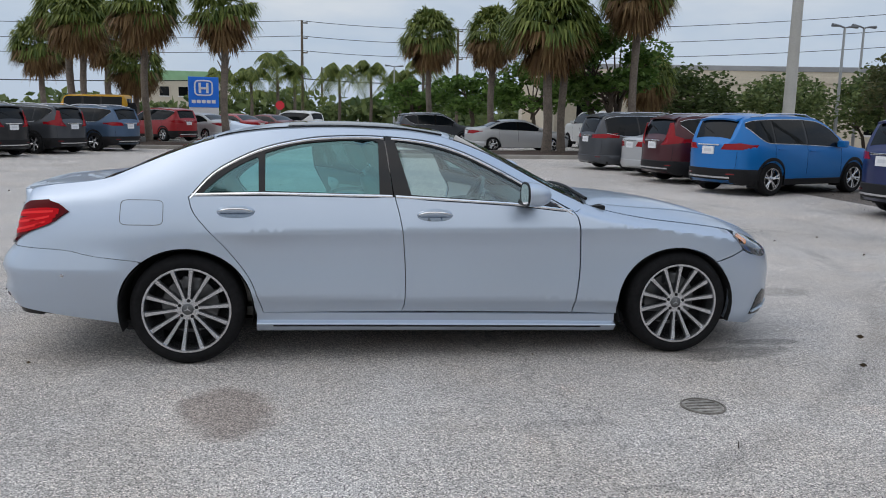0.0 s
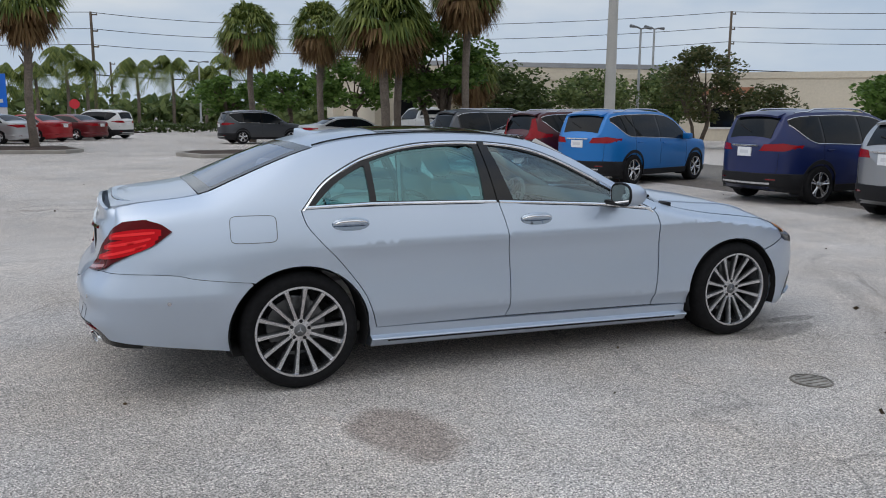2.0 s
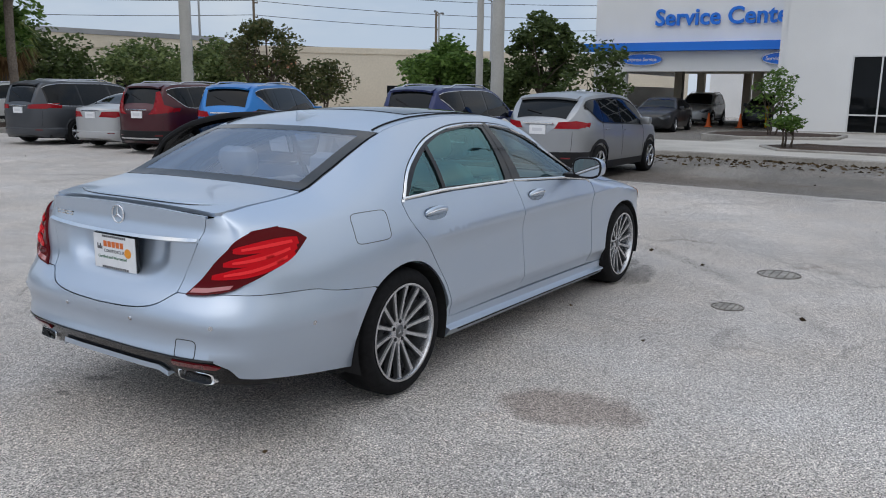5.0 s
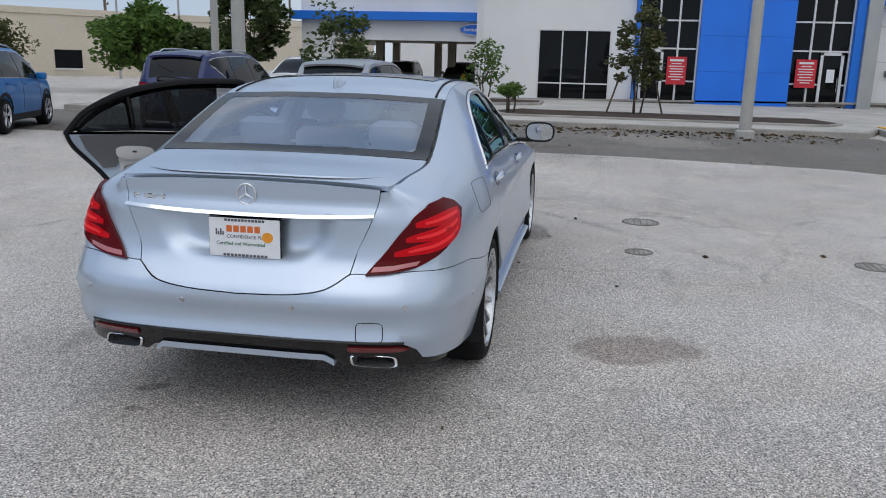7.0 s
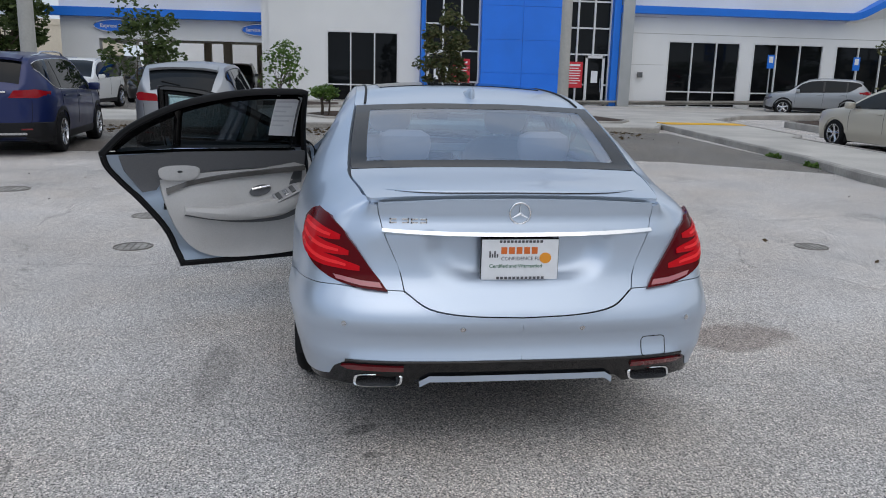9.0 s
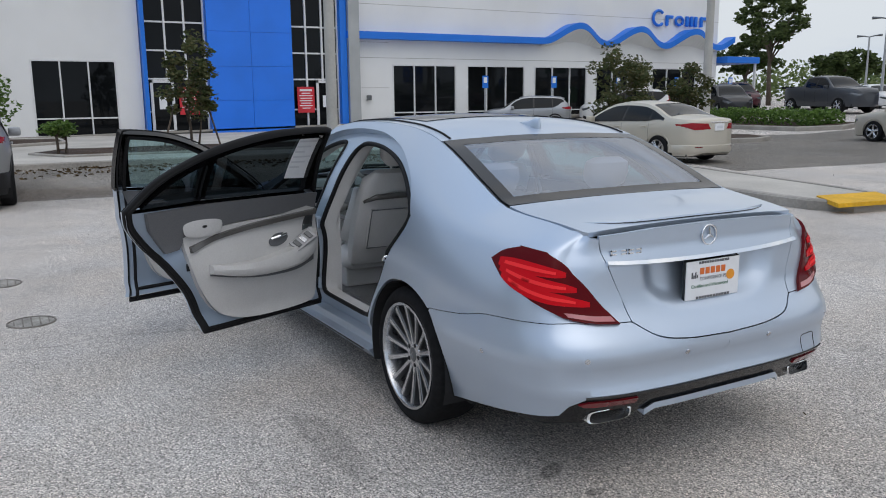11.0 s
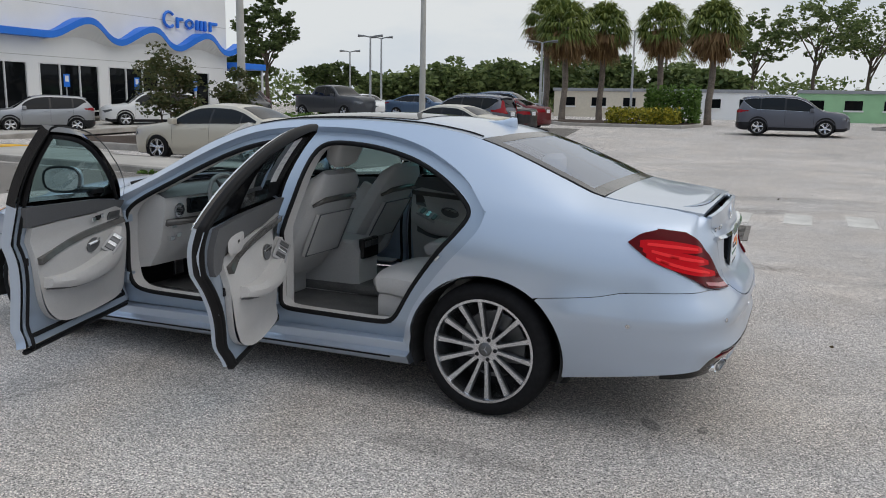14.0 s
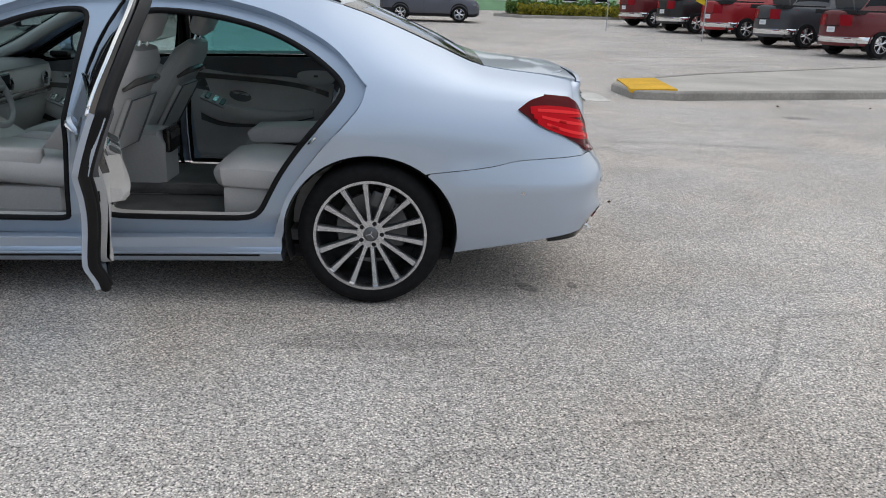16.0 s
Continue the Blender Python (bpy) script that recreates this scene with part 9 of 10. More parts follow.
def feather_palm(x, y, top_z, crown_r, seed):
    rs = np.random.default_rng(seed)
    z0 = ground_z(x, y)
    t = thing("feather_palm", "slender palm with long drooping feather fronds", "palm tree", "feather palms", at=pose(x, y, z0))
    h = top_z - z0
    g = Geo()
    g.tube([(0, 0, -0.1), (0.08, 0.05, h * 0.5), (0.0, 0.1, h)], [0.17, 0.14, 0.11], 8)
    part("trunk", g, PALMBARK, t, smooth=True)
    vs, fs = [], []
    for i in range(17):
        az = rs.uniform(0, 2 * math.pi)
        el = rs.uniform(0.0, 1.2)
        pts = []
        for q in np.linspace(0, 1, 9):
            rr = crown_r * q
            zz = crown_r * (math.sin(el) * q * 1.1 - (0.75 + 0.3 * math.cos(el)) * q * q)
            pts.append(np.array([math.cos(az) * rr * max(0.35, math.cos(el)), math.sin(az) * rr * max(0.35, math.cos(el)), h + zz]))
        side = np.array([-math.sin(az), math.cos(az), 0])
        for j in range(1, 9):
            for m in range(3):
                p = pts[j - 1] + (pts[j] - pts[j - 1]) * m / 3
                for sgn in (1, -1):
                    ln = crown_r * 0.30 * (1 - 0.6 * abs(j / 8 - 0.45))
                    d = side * sgn * 0.75 + np.array([0, 0, -0.55 - 0.2 * rs.random()]) + (pts[j] - pts[j - 1]) * 0.6
                    d = d / np.linalg.norm(d)
                    w = (pts[j] - pts[j - 1])
                    w = w / (np.linalg.norm(w) + 1e-9) * crown_r * 0.018
                    k = len(vs)
                    vs += [list(p - w), list(p + w), list(p + d * ln + w * 0.3), list(p + d * ln - w * 0.3)]
                    fs.append((k, k + 1, k + 2, k + 3))
    part("crown", leaf_mesh("crown", np.array(vs), np.array(fs), FROND), None, t)


def shrub(name, label, x0, x1, y0, y1, h, leaf, n, size, turn=0.0, cat="shrub", z=None):
    """A dense low mass of leaves over a rounded box."""
    cx, cy = (x0 + x1) / 2, (y0 + y1) / 2
    t = thing(name, label, cat, at=pose(cx, cy, (ground_z(cx, cy) + 0.12) if z is None else z, 0, 0, turn))
    p = RNG.uniform(-1, 1, (n, 3))
    m = np.max(np.abs(p), axis=1)
    p = p / m[:, None] * (0.55 + 0.45 * RNG.random(n) ** 0.5)[:, None]
    p[:, 2] = np.abs(p[:, 2])
    lump = 0.85 + 0.2 * np.sin(p[:, 0] * 9 + 1.3) * np.cos(p[:, 1] * 7)
    c = np.stack([p[:, 0] * (x1 - x0) / 2, p[:, 1] * (y1 - y0) / 2, p[:, 2] * h * lump], 1)
    v, q = leaves(c, size, 0.8)
    part("foliage", leaf_mesh("foliage", v, q, leaf), None, t)
    g = Geo()
    for i in range(6):
        a = i * 1.1
        g.tube([(0.1 * math.cos(a), 0.1 * math.sin(a), -0.1), (0.4 * (x1 - x0) / 2 * math.cos(a), 0.4 * (y1 - y0) / 2 * math.sin(a), h * 0.7)], [0.03, 0.01], 5)
    part("stems", g, BARK, t)
    return t


# fan palms, left and behind
for x, y, z, r, v, b in ((-5.35, 32.2, 5.6, 1.75, 2, True), (-9.2, 34.1, 5.9, 1.9, 1, True), (-14.6, 41.2, 6.3, 2.0, 0, False), (-13.3, 39.0, 5.8, 1.9, 1, False), (-20.1, 53.5, 5.5, 2.2, 0, False), (-14.2, 47.3, 5.8, 2.0, 1, False), (-11.5, 42.6, 3.6, 1.7, 1, False),
                       (5.0, 40.3, 5.5, 1.85, 0, False), (7.5, 34.7, 5.2, 1.6, 1, True), (8.5, 27.6, 5.1, 2.15, 0, False), (9.35, 28.3, 5.2, 1.7, 2, False), (12.1, 27.2, 6.4, 1.75, 1, False), (15.5, 34.0, 3.2, 1.6, 1, False)):
    fan_palm(x, y, z + 0.5, r * 1.06, v, 0.17 if r < 2 else 0.20, b)
# fan palms towards the street
for x, y, z, r, v in ((11.1, -43.9, 6.3, 2.05, 1), (9.7, -47.5, 6.5, 2.1, 0), (6.1, -47.9, 6.6, 1.9, 1), (2.4, -42.8, 6.0, 1.9, 0), (-7.8, -44.3, 6.1, 2.2, 1), (-12.5, -48.0, 5.2, 2.3, 0), (12.9, -46.0, 6.9, 1.9, 2)):
    fan_palm(x, y, z, r, v, 0.19)
for i, (x, y, z, r) in enumerate(((-5.4, 71.5, 5.6, 2.9), (-7.8, 71.8, 4.2, 2.7), (-3.9, 73.0, 4.6, 2.6), (0.4, 75.7, 5.0, 2.9), (3.5, 75.3, 5.2, 2.9), (6.3, 74.0, 4.4, 2.6), (8.4, 72.5, 5.4, 2.7), (-10.5, 72.0, 4.0, 2.6), (11.4, -82.0, 7.2, 2.8))):
    feather_palm(x, y, z + 0.7, r * 1.2, 40 + i)
# broad trees
broad_tree("shade_tree", "broad dark green shade tree with several limbs", 12.0, 30.8, 6.2, 3.1, 2.0, 0.17, LEAF, 0.17, 52, 130, stems=3, seed=1, clump=(0.15, 0.28))
broad_tree("shade_tree", "leafy green tree behind the palms", 9.4, 51.9, 4.9, 3.2, 1.6, 0.18, LEAF, 0.22, 36, 90, seed=2, clump=(0.16, 0.30))
broad_tree("shade_tree", "leafy green tree behind the palms", 12.4, 46.0, 5.2, 3.1, 1.5, 0.18, LEAF, 0.22, 36, 90, seed=3, clump=(0.16, 0.30))
broad_tree("shade_tree", "leafy green tree behind the palms", 5.5, 55.0, 4.3, 2.8, 1.5, 0.18, LEAF, 0.22, 30, 90, seed=4, clump=(0.16, 0.30))
broad_tree("small_tree", "loose bronze-tinged tree against a pale wall", 24.7, 27.0, 5.4, 2.3, 1.2, 0.10, LEAF_RED, 0.12, 64, 80, stems=3, seed=5, clump=(0.14, 0.30))
broad_tree("small_tree", "bronze-tinged shrub tree beside a pale wall", 27.3, 25.5, 3.4, 1.8, 0.7, 0.08, LEAF_RED, 0.12, 40, 80, stems=3, seed=6)
broad_tree("small_tree", "rounded olive-green tree behind the parked row", 20.0, 38.4, 4.4, 2.9, 1.0, 0.10, LEAF_DARK, 0.17, 50, 110, stems=3, seed=7)
broad_tree("small_tree", "rounded green tree behind the parked row", 22.9, 33.8, 4.1, 2.6, 1.0, 0.10, LEAF_FAR, 0.15, 46, 110, stems=3, seed=8)
broad_tree("small_tree", "rounded green tree behind the parked row", 28.5, 34.5, 4.2, 2.7, 1.0, 0.10, LEAF_FAR, 0.15, 46, 110, stems=3, seed=9)
broad_tree("small_tree", "dense bright green rounded tree", 29.8, 19.3, 4.0, 2.3, 0.9, 0.11, LEAF, 0.15, 60, 190, stems=2, seed=10)
broad_tree("small_tree", "tall dark glossy tree beside the service wing", 31.2, 14.6, 5.6, 1.9, 0.9, 0.12, LEAF_DARK, 0.14, 64, 110, clump=(0.16, 0.34), tall=1.05, stems=2, seed=11)
broad_tree("small_tree", "dark glossy bush beside the service wing", 29.8, 16.6, 3.0, 1.8, 0.5, 0.09, LEAF_DARK, 0.16, 40, 140, stems=3, seed=12)
for i, (x, y, h, r, m, n) in enumerate(((20.8, -2.9, 3.75, 0.85, LEAF_RED, 80), (25.4, 2.6, 2.5, 0.85, LEAF, 26), (19.4, 1.0, 0.9, 0.5, LEAF, 30), (16.5, 5.55, 3.1, 1.0, LEAF_DARK, 50), (17.2, -17.0, 3.3, 1.05, LEAF_RED, 80), (16.5, -19.6, 2.7, 0.9, LEAF_RED, 60), (26.9, -26.6, 3.4, 1.3, LEAF_RED, 60))):
    broad_tree("young_tree", "young ornamental tree with thin stems in mulch", x, y, h, r, 0.55, 0.035, m, 0.085 if h > 1 else 0.06, 34, n, tall=1.05, stems=3, seed=20 + i, z=0.13 if y > -24 else None, group="young trees in planting beds")
stake = thing("tree_stakes", "thin dark support stakes beside a young tree", "stake", at=pose(20.8, -2.9, 0.1))
for dx, dy in ((-0.1, 0.95), (0.1, -0.85)):
    part("stake", Geo().tube([(dx, dy, 0), (dx * 0.5, dy * 0.6, 1.25)], 0.03, 6), BARK, stake)
# towards the street
for i, (x, y, h, r, n) in enumerate(((39.4, -52.3, 9.6, 3.3, 90), (44.0, -55.0, 5.6, 3.0, 90), (36.0, -57.0, 4.4, 3.0, 90), (-2.9, -76.4, 11.5, 4.2, 70), (-7.6, -81.2, 11.0, 4.4, 60), (2.5, -79.0, 10.4, 3.4, 60), (-13.0, -84.0, 11.0, 4.0, 55), (-18.0, -80.0, 9.5, 3.6, 55))):
    broad_tree("pine_tree", "tall open-crowned dark tree near the street", x, y, h, r, h * 0.42, 0.20, LEAF_FAR if i > 2 else LEAF_DARK, 0.22, 90, n // 2, tall=1.0, seed=50 + i, clump=(0.09, 0.20), flat=0.6)
for i, (x, y, h, r) in enumerate(((29.8, -67.1, 4.6, 3.6), (25.0, -70.0, 4.9, 3.8), (20.5, -74.0, 5.4, 3.6), (35.5, -66.0, 3.6, 3.2), (15.0, -72.0, 5.6, 3.4), (9.0, -74.0, 4.6, 3.4), (5.0, -70.0, 4.0, 2.8))):
    broad_tree("street_tree", "rounded green tree in a row near the street", x, y, h, r, 1.2, 0.22, LEAF_FAR, 0.34, 50, 100, seed=70 + i)
shrub("flowering_shrub", "low yellow and green shrubs in a kerbed island", 3.4, 7.0, -39.8, -37.6, 0.85, LEAF_YEL, 2600, 0.11)
shrub("flowering_shrub", "low yellow and green shrubs in a kerbed island", -15.5, -7.0, -41.8, -40.0, 0.6, LEAF_YEL, 4200, 0.11)
shrub("hedge", "dark green hedge in the street island", -15.5, -6.5, -43.4, -42.0, 0.8, LEAF, 3600, 0.11, cat="hedge")
shrub("hedge", "rounded dark green bush in the street island", 2.6, 5.4, -41.2, -39.6, 2.0, LEAF, 3200, 0.12, cat="bush")
shrub("hedge", "clipped green hedge in a kerbed island", 15.8, 21.9, -28.0, -25.8, 0.7, LEAF, 4200, 0.09, cat="hedge")
shrub("hedge", "low green hedge along the far lot edge", -16.0, 16.0, 62.0, 64.0, 0.7, LEAF_DARK, 5200, 0.2, cat="hedge")
shrub("weeds", "tuft of grass growing along the kerb", 7.3, 8.2, -8.25, -7.95, 0.10, LEAF, 500, 0.05, cat="weeds", z=0.0)
shrub("weeds", "tuft of grass growing along the kerb", 9.4, 9.9, -8.4, -8.15, 0.08, LEAF, 220, 0.05, cat="weeds", z=0.0)


def litter(name, label, x0, x1, y0, y1, n, size):
    """Fallen leaves and crumbs lying flat, thickest along the far edge."""
    c = np.stack([x1 - (x1 - x0) * RNG.random(n) ** 2.2, RNG.uniform(y0, y1, n), np.full(n, 0.012)], 1)
    c[:, 2] += 0.008 * RNG.random(n)
    v, q = leaves(c, size, 0.12)
    return tagged(part(name, leaf_mesh(name, v, q, LEAF_LITTER), None), label, "leaf litter", kind="stuff")


LEAF_LITTER = leaf_mat("dry_leaves", (0.035, 0.024, 0.014), (0.16, 0.11, 0.06), 0.8)
litter("leaf_litter", "dry brown leaf litter gathered along the kerb", 13.6, 16.0, -7.5, 8.0, 900, 0.07)
litter("leaf_litter", "scattered dry leaves and crumbs on the paving", -14.0, 13.0, -14.0, 16.0, 260, 0.028)


def far_woods(name, label, path, height, depth, n, size, material=None):
    """A distant belt of trees as one mass."""
    pts = np.array(path, float)
    seg = RNG.integers(0, len(pts) - 1, n)
    u = RNG.random(n)
    base = pts[seg] + (pts[seg + 1] - pts[seg]) * u[:, None]
    along = seg + u
    hh = height * (0.70 + 0.18 * np.sin(along * 5.3) + 0.20 * np.sin(along * 12.7 + 1) + 0.18 * np.sin(along * 31 + 2))
    z = hh * RNG.random(n) ** 0.7
    off = RNG.normal(0, depth, (n, 2))
    zz = np.array([ground_z(a, b) for a, b in base])
    c = np.stack([base[:, 0] + off[:, 0], base[:, 1] + off[:, 1], z + zz], 1)
    v, q = leaves(c, size, 0.8)
    me = leaf_mesh(name, v, q, material or LEAF_FAR)
    return tagged(part(name, me, None), label, "woods", kind="stuff")


far_woods("far_woods", "distant belt of green trees beyond the street", [(-120, -80), (-60, -95), (-20, -96), (20, -92), (60, -84), (100, -60), (130, -20)], 4.3, 3.0, 30000, 0.36)
far_woods("far_woods", "distant low trees beyond the lot", [(-150, 60), (-70, 78), (-30, 92), (10, 96), (40, 90), (70, 75)], 4.2, 2.2, 13000, 0.7)


# ---- poles, wires, signs, far buildings ----
def lot_pole(x, y, h, r0, r1, label="tall tapered concrete light pole", base=True):
    z = ground_z(x, y)
    t = thing("light_pole", label, "pole", "tall poles of the lot", at=pose(x, y, z))
    part("shaft", Geo().tube([(0, 0, -0.1), (0, 0, h * 0.5), (0, 0, h)], [r0, (r0 + r1) / 2, r1], 14), POLEMAT, t, smooth='auto')
    part("foot", Geo().lathe([(r0 * 1.5, -0.02), (r0 * 1.5, 0.16), (r0 * 1.1, 0.2)], 'Z', n=18), POLEMAT, t)
    arm = part("arm", Geo().tube([(-0.9, 0, h), (0.9, 0, h)], 0.05, 8), STEELPOLE, t)
    for s in (-1, 1):
        part("lamp_head", Geo().box(s * 1.1 - 0.3, s * 1.1 + 0.3, -0.18, 0.18, h - 0.08, h + 0.06, 0.03), GUNMETAL, t)
    return t


lot_pole(16.66, 22.9, 11.5, 0.24, 0.15)
lot_pole(14.90, 7.85, 10.0, 0.19, 0.13)
lot_pole(14.85, -5.18, 8.5, 0.15, 0.11)
lot_pole(15.0, -32.2, 9.5, 0.17, 0.11)
lot_pole(19.7, -24.0, 10.0, 0.19, 0.13)
lot_pole(15.7, 8.9, 10.5, 0.11, 0.08, "slim grey pole beside a concrete one")


def street_lamp(x, y, h, double=True):
    z = ground_z(x, y)
    t = thing("street_lamp", "slim grey lamp post with flat lamp heads", "street lamp", "slim lamp posts", at=pose(x, y, z))
    part("post", Geo().tube([(0, 0, -0.1), (0, 0, h)], [0.10, 0.06], 8), STEELPOLE, t, smooth='auto')
    for s in ((-1, 1) if double else (1,)):
        part("lamp_head", Geo().tube([(0, 0, h), (s * 0.35, 0.1 * s, h + 0.08), (s * 0.85, 0.2 * s, h + 0.10)], [0.04, 0.05, 0.10], 6), GUNMETAL, t)


for x, y, h in ((29.2, 36.8, 6.9), (5.4, 69.9, 6.0), (26.0, 33.8, 6.5), (46.8, 26.4, 7.9), (48.1, 31.8, 7.4), (27.0, -49.6, 5.6), (25.2, -44.8, 5.3), (9.4, -55.7, 6.3), (11.4, -40.2, 4.4), (33.0, -55.0, 5.0), (17.5, -60.0, 5.4), (-16.0, 46.0, 6.5), (-12.6, 44.0, 5.5), (-20.0, -66.0, 6.6), (-26.0, -60.0, 6.0)):
    street_lamp(x, y, h)


def utility_pole(x, y, h):
    t = thing("utility_pole", "tall weathered timber utility pole with crossarms", "utility pole", "utility poles", at=pose(x, y, ground_z(x, y)))
    part("post", Geo().tube([(0, 0, -0.1), (0, 0, h)], [0.17, 0.11], 8), TIMBER, t, smooth='auto')
    for dz in (0.25, 1.7, 3.1):
        arm = part("crossarm", Geo().box(-0.1, 0.55, -0.05, 0.05, h - dz - 0.06, h - dz + 0.06, 0.01), TIMBER, t)
        part("insulator", Geo().lathe([(0.05, h - dz + 0.06), (0.06, h - dz + 0.12), (0.03, h - dz + 0.2)], 'Z', (0.5, 0, 0), 8), GUNMETAL, arm)


LINE = [(-70, 84, 11.0), (-3.2, 76.3, 10.6), (12.8, 79.2, 10.6), (54.8, 58.7, 11.8), (88, 34, 11.8), (104, 0, 11.8)]
for x, y, h in LINE[1:]:
    utility_pole(x, y, h)
utility_pole(-1.5, 106.8, 7.9)
utility_pole(66.0, 44.0, 9.5)
for dz in (0.05, 1.5, 2.9, 5.6):
    for (xa, ya, ha), (xb, yb, hb) in zip(LINE, LINE[1:]):
        g = Geo()
        n = 14
        g.tube([(xa + (xb - xa) * i / n, ya + (yb - ya) * i / n, ha - dz + (hb - ha) * i / n - 0.9 * 4 * (i / n) * (1 - i / n) * math.dist((xa, ya), (xb, yb)) / 70) for i in range(n + 1)], 0.028 if dz < 5 else 0.05, 5, cap=False)
        tagged(part("overhead_wire", g, CABLE), "thin black overhead wire between utility poles", "wire", "overhead wires")

# dealer signs: plain blue boards
def blue_board(x, y, z0, z1, w, turn, name, label):
    t = thing(name, label, "sign", at=pose(x, y, 0, 0, 0, turn))
    gz = ground_z(x, y)
    part("board", Geo().box(-w / 2, w / 2, -0.16, 0.16, z0, z1, 0.03), BLUEPANEL, t)
    part("pedestal", Geo().box(-w / 2 + 0.02, w / 2 - 0.02, -0.13, 0.13, gz - 0.05, z0 - 0.005, 0.02), WHITEFRAME, t, "white base panel")
    return t


s = blue_board(-8.95, 50.4, 1.85, 3.85, 1.95, 10, "dealer_sign", "square blue dealer sign with white emblem on a white base")
for dy in (-0.175,):
    ring = [(0.56 * math.copysign(abs(math.cos(a)) ** 0.45, math.cos(a)), 3.12 + 0.48 * math.copysign(abs(math.sin(a)) ** 0.45, math.sin(a))) for a in np.linspace(0, 2 * math.pi, 29)[:-1]]
    part("emblem_ring", Geo().loop([(a, dy, b) for a, b in ring], 0.05, 6), SIGNWHITE, s)
    g = Geo()
    for q in (-0.24, 0.24):
        g.box(q - 0.08, q + 0.08, dy - 0.02, dy + 0.02, 2.78, 3.46)
    g.box(-0.24, 0.24, dy - 0.02, dy + 0.02, 3.03, 3.17)
    part("emblem", g, SIGNWHITE, s)
    for i in range(5):
        part("word_bar", Geo().box(-0.78 + 0.32 * i, -0.78 + 0.32 * i + 0.25, dy - 0.02, dy + 0.02, 2.12, 2.34, 0.01), SIGNWHITE, s)
s = blue_board(-15.6, -40.8, 3.45, 6.35, 2.85, 200, "dealer_sign", "blue certified pre-owned sign with white emblem on a white base")
fy = -0.175
ring = [(0.85 * math.copysign(abs(math.cos(a)) ** 0.45, math.cos(a)), 5.55 + 0.62 * math.copysign(abs(math.sin(a)) ** 0.45, math.sin(a))) for a in np.linspace(0, 2 * math.pi, 29)[:-1]]
s.matrix_basis = pose(-15.6, -40.8, 0, 0, 0, 160)
part("emblem_ring", Geo().loop([(a, fy, b) for a, b in ring], 0.075, 6), SIGNWHITE, s)
g = Geo()
for q in (-0.36, 0.36):
    g.box(q - 0.12, q + 0.12, fy - 0.02, fy + 0.02, 5.08, 6.0)
g.box(-0.36, 0.36, fy - 0.02, fy + 0.02, 5.40, 5.60)
part("emblem", g, SIGNWHITE, s)
M_front = Matrix(((1, 0, 0, 0), (0, 0, -1, fy), (0, 1, 0, 0), (0, 0, 0, 1)))
for body, z in (("Certified", 4.28), ("Pre-Owned", 3.72)):
    text("writing", body, 0.56, SIGNWHITE, Matrix.Translation((0, 0, z)) @ M_front, s, 0.01, 0.012, 'CENTER')
for i in range(4):
    part("number_bar", Geo().box(-0.3 + 0.16 * i, -0.3 + 0.16 * i + 0.10, -0.15, -0.12, 2.85, 3.10), GUNMETAL, s)


def feather_flag(x, y, h, cloth, mark, name, label):
    t = thing(name, label, "flag", at=pose(x, y, ground_z(x, y), 0, 0, 15))
    part("pole", Geo().tube([(0, 0, -0.05), (0, 0, h), (0.12, 0, h + 0.15)], 0.022, 6), STEELPOLE, t)
    g = Geo()
    pts, tris, _ = fill([(0.03, 1.3), (0.42, 1.45), (0.48, h - 0.6), (0.30, h), (0.03, h + 0.1)], 0.25)
    g.add([(a, 0.04 * math.sin(b * 3), b) for a, b in pts] , tris)
    c = part("cloth", g, cloth, t, smooth=True)
    n = 6
    for i in range(n):
        z = 1.9 + (h - 2.6) * i / n
        part("letter_bar", Geo().box(0.14, 0.36, -0.02 + 0.04 * math.sin(z * 3), 0.03 + 0.04 * math.sin(z * 3), z, z + 0.22), mark, c)


NAVYCLOTH = mat("navy_cloth", (0.02, 0.035, 0.16), 0.8)
YELLOWCLOTH = mat("yellow_cloth", (0.65, 0.45, 0.02), 0.8)
feather_flag(-9.6, -30.6, 4.6, NAVYCLOTH, SIGNWHITE, "feather_flag", "navy feather flag with white letters")
feather_flag(-12.4, -26.6, 4.4, YELLOWCLOTH, NAVYCLOTH, "feather_flag", "yellow and navy feather flag")
t = thing("highway_sign", "green highway sign with white lines on a pole", "sign", at=pose(-29.2, -71.7, ground_z(0, -71), 0, 0, 160))
part("pole", Geo().tube([(0, 0, -0.1), (0, 0, 5.2)], 0.1, 8), STEELPOLE, t)
part("board", Geo().box(-1.8, 1.8, -0.15, -0.08, 4.2, 6.0, 0.03), HIGHWAYGREEN, t)
for z, w in ((5.4, 1.2), (4.8, 0.9), (4.45, 0.6)):
    part("writing_bar", Geo().box(-w, w, -0.17, -0.15, z, z + 0.22), SIGNWHITE, t)
t = thing("stop_sign", "small red octagonal sign on a post", "sign", at=pose(-4.6, 62.0, 0))
part("post", Geo().tube([(0, 0, -0.1), (0, 0, 2.2)], 0.035, 6), STEELPOLE, t)
part("plate", Geo().prism([(0.38 * math.cos(a + 0.39), 2.2 + 0.38 * math.sin(a + 0.39)) for a in np.linspace(0, 2 * math.pi, 9)[:-1]], -0.05, -0.03, 'Y'), SIGNRED, t)


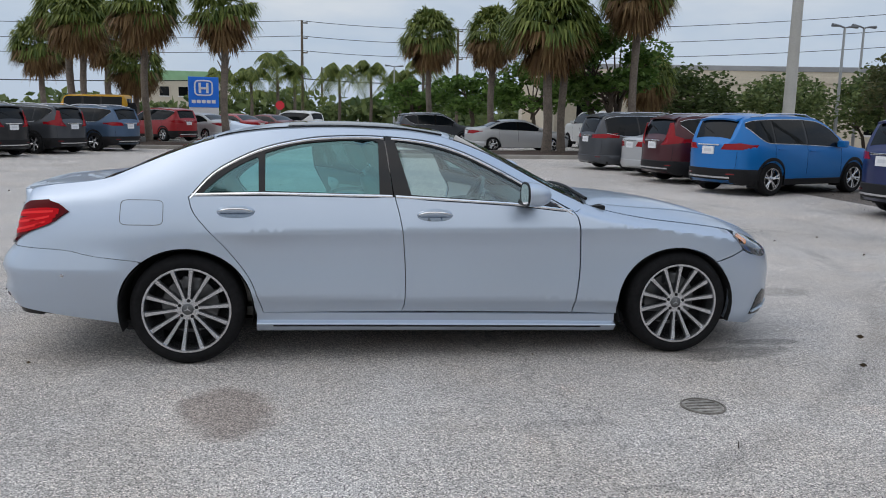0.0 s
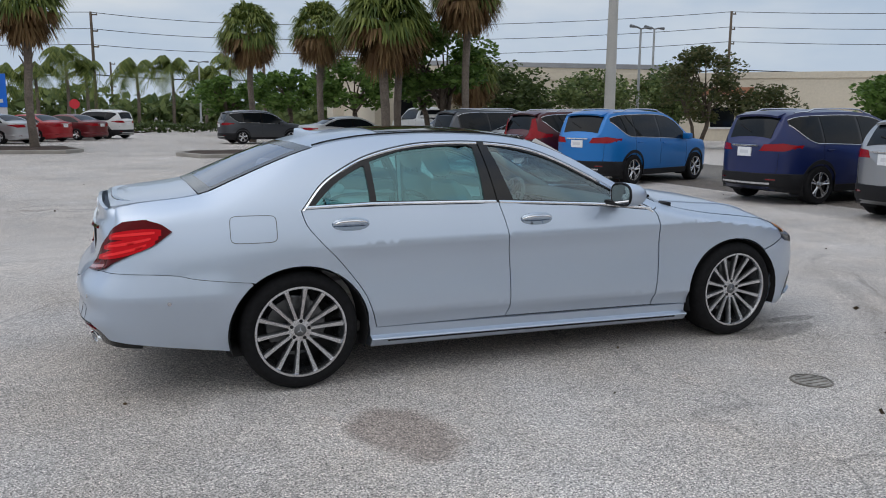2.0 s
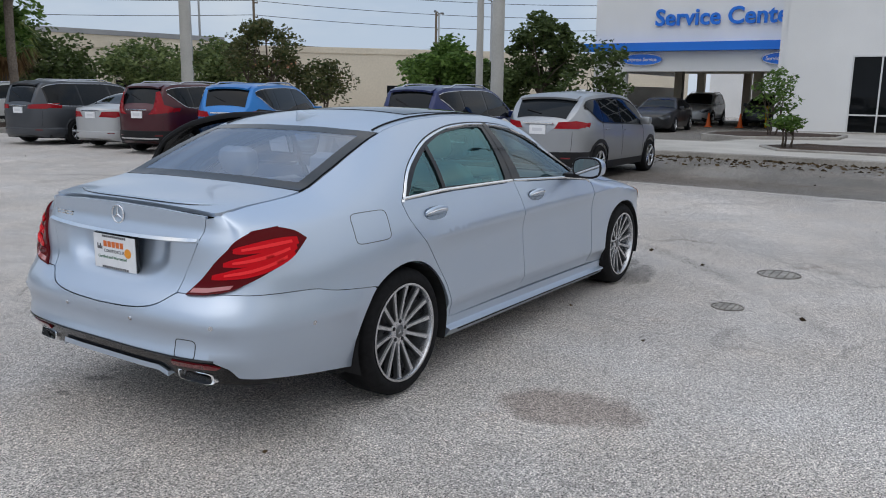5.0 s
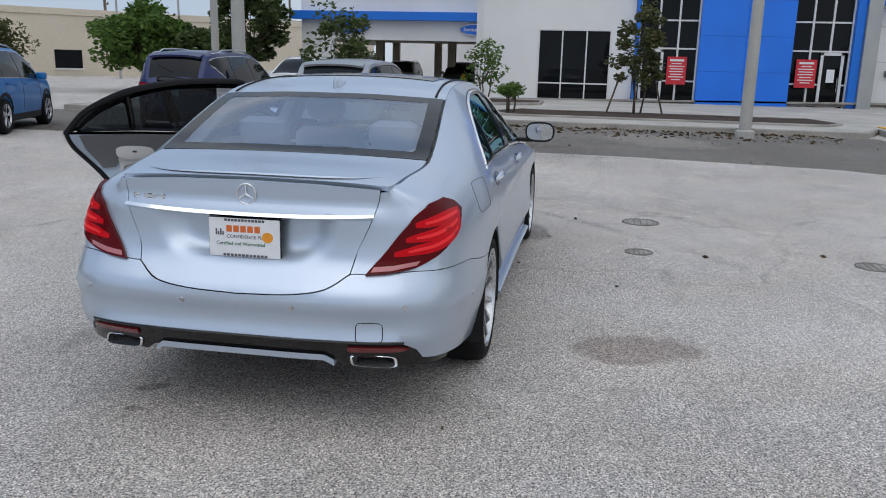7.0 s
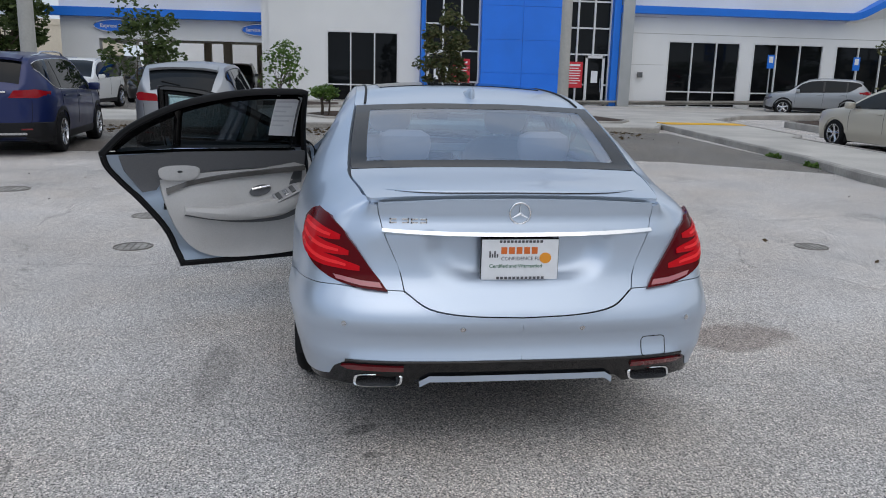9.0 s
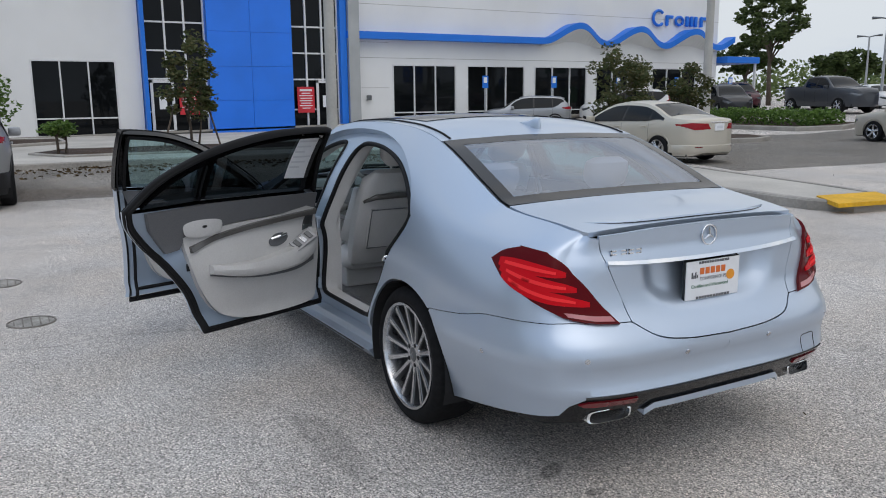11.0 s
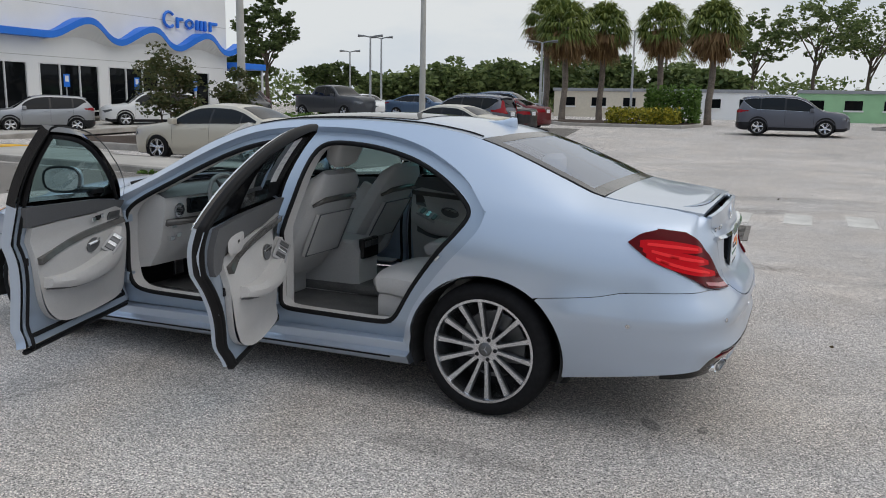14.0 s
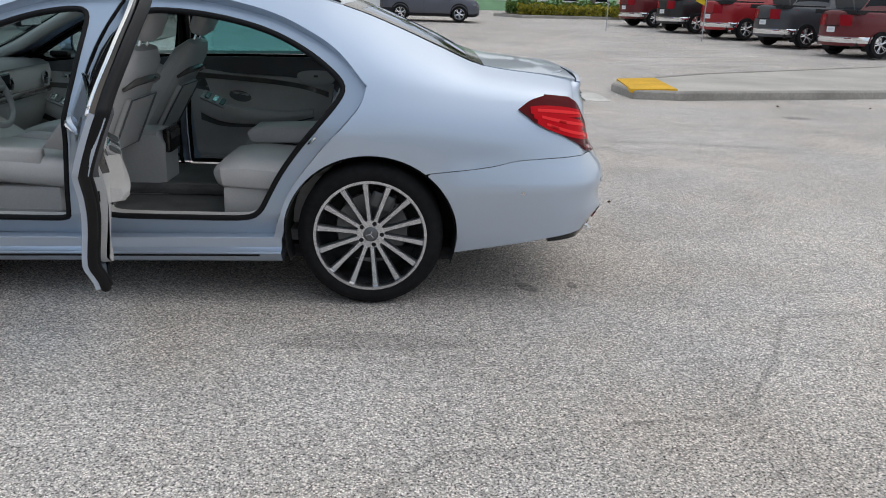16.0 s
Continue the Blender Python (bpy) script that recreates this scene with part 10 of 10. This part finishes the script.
# far buildings
def block(name, label, x, y, w, d, h, turn, wall, windows=(), roof_mat=None, parapet=0.4):
    z = ground_z(x, y)
    t = thing(name, label, "building", at=pose(x, y, z, 0, 0, turn))
    part("wall", Geo().box(-w / 2, w / 2, -d / 2, d / 2, -0.1, h, 0.0), wall, t)
    part("roof", Geo().box(-w / 2 - 0.1, w / 2 + 0.1, -d / 2 - 0.1, d / 2 + 0.1, h + 0.003, h + parapet, 0.02), roof_mat or wall, t)
    for a, b, c, e in windows:
        wdw = part("window", Geo().box(a, b, -d / 2 - 0.03, -d / 2 + 0.05, c, e, 0.01), SHOPGLASS, t)
        part("window_sill", Geo().box(a - 0.08, b + 0.08, -d / 2 - 0.10, -d / 2 + 0.04, c - 0.12, c - 0.003), WHITEFRAME, wdw)
    return t


block("warehouse", "long low cream stucco warehouse beyond the lot", 50.5, 50.0, 74, 14, 4.6, -43, CREAM, [(-26 + 6 * i, -23.5 + 6 * i, 0.6, 2.1) for i in range(4)] + [(8, 10, 0.6, 2.0)], CREAM, 0.5)
block("warehouse", "far cream commercial block with a flat roof", 40.0, 78.0, 40, 14, 6.6, -12, CREAM, [(-16 + 4 * i, -14 + 4 * i, 3.6, 5.2) for i in range(8)], GREYROOF, 0.5)
p = block("portico_house", "cream building with a square portico", 21.5, 52.0, 12, 9, 4.2, -10, CREAM, [(-4.5, -3.0, 1.0, 2.6), (3.0, 4.5, 1.0, 2.6)], CREAM, 0.6)
for x in (-1.8, 1.8):
    part("column", Geo().box(x - 0.4, x + 0.4, -6.6, -5.8, 0, 3.2, 0.03), CREAM, p)
part("porch_roof", Geo().box(-2.6, 2.6, -6.9, -4.4, 3.2, 4.1, 0.04), CREAM, p)
block("low_house", "small house with a terracotta roof beyond the trees", 36.0, 40.5, 7, 6, 3.0, -43, CREAM, [(-2.5, -1.0, 0.9, 2.2), (1.0, 2.5, 0.9, 2.2)], TERRACOTTA, 0.5)
block("apartment_building", "pale cream far apartment block with a green roof", -20.5, 112.0, 12, 10, 5.6, 5, CREAM, [(-5.2 + 2.4 * i, -4.0 + 2.4 * i, z, z + 1.2) for i in range(4) for z in (1.0, 3.6)], GREENSIDING, 1.3)
for x, y, turn, col in ((-5.5, -64.5, 182, GREENSIDING), (-14.0, -66.0, 178, GREENSIDING), (4.5, -65.0, 181, WHITEPAINT), (13.5, -64.0, 183, CREAM)):
    block("mobile_home", "pale mobile home with a flat roof and small windows", x, y, 7.6, 3.4, 2.1, turn, col, [(-3.0, -2.0, 0.9, 1.6), (-0.6, 0.6, 0.9, 1.6), (2.0, 3.0, 0.9, 1.6)], GREYROOF, 0.25)
block("low_building", "long low pale building behind the truck row", -32.0, -82.0, 34, 10, 3.2, 176, CREAM, [(-14 + 5 * i, -12 + 5 * i, 1.0, 2.2) for i in range(6)], GREYROOF, 0.6)
c = thing("entrance_canopy", "small blue canopy on posts at the end of the showroom", "canopy", at=pose(32.5, -39.6, 0.5))
part("fascia", Geo().box(-1.2, 3.5, -1.6, 1.4, 3.1, 3.5, 0.03), BLUEBAND, c)
for x, y in ((-1.0, -1.4), (3.2, -1.4)):
    part("post", Geo().tube([(x, y, -0.55), (x, y, 3.1)], 0.09, 10), WHITEFRAME, c)
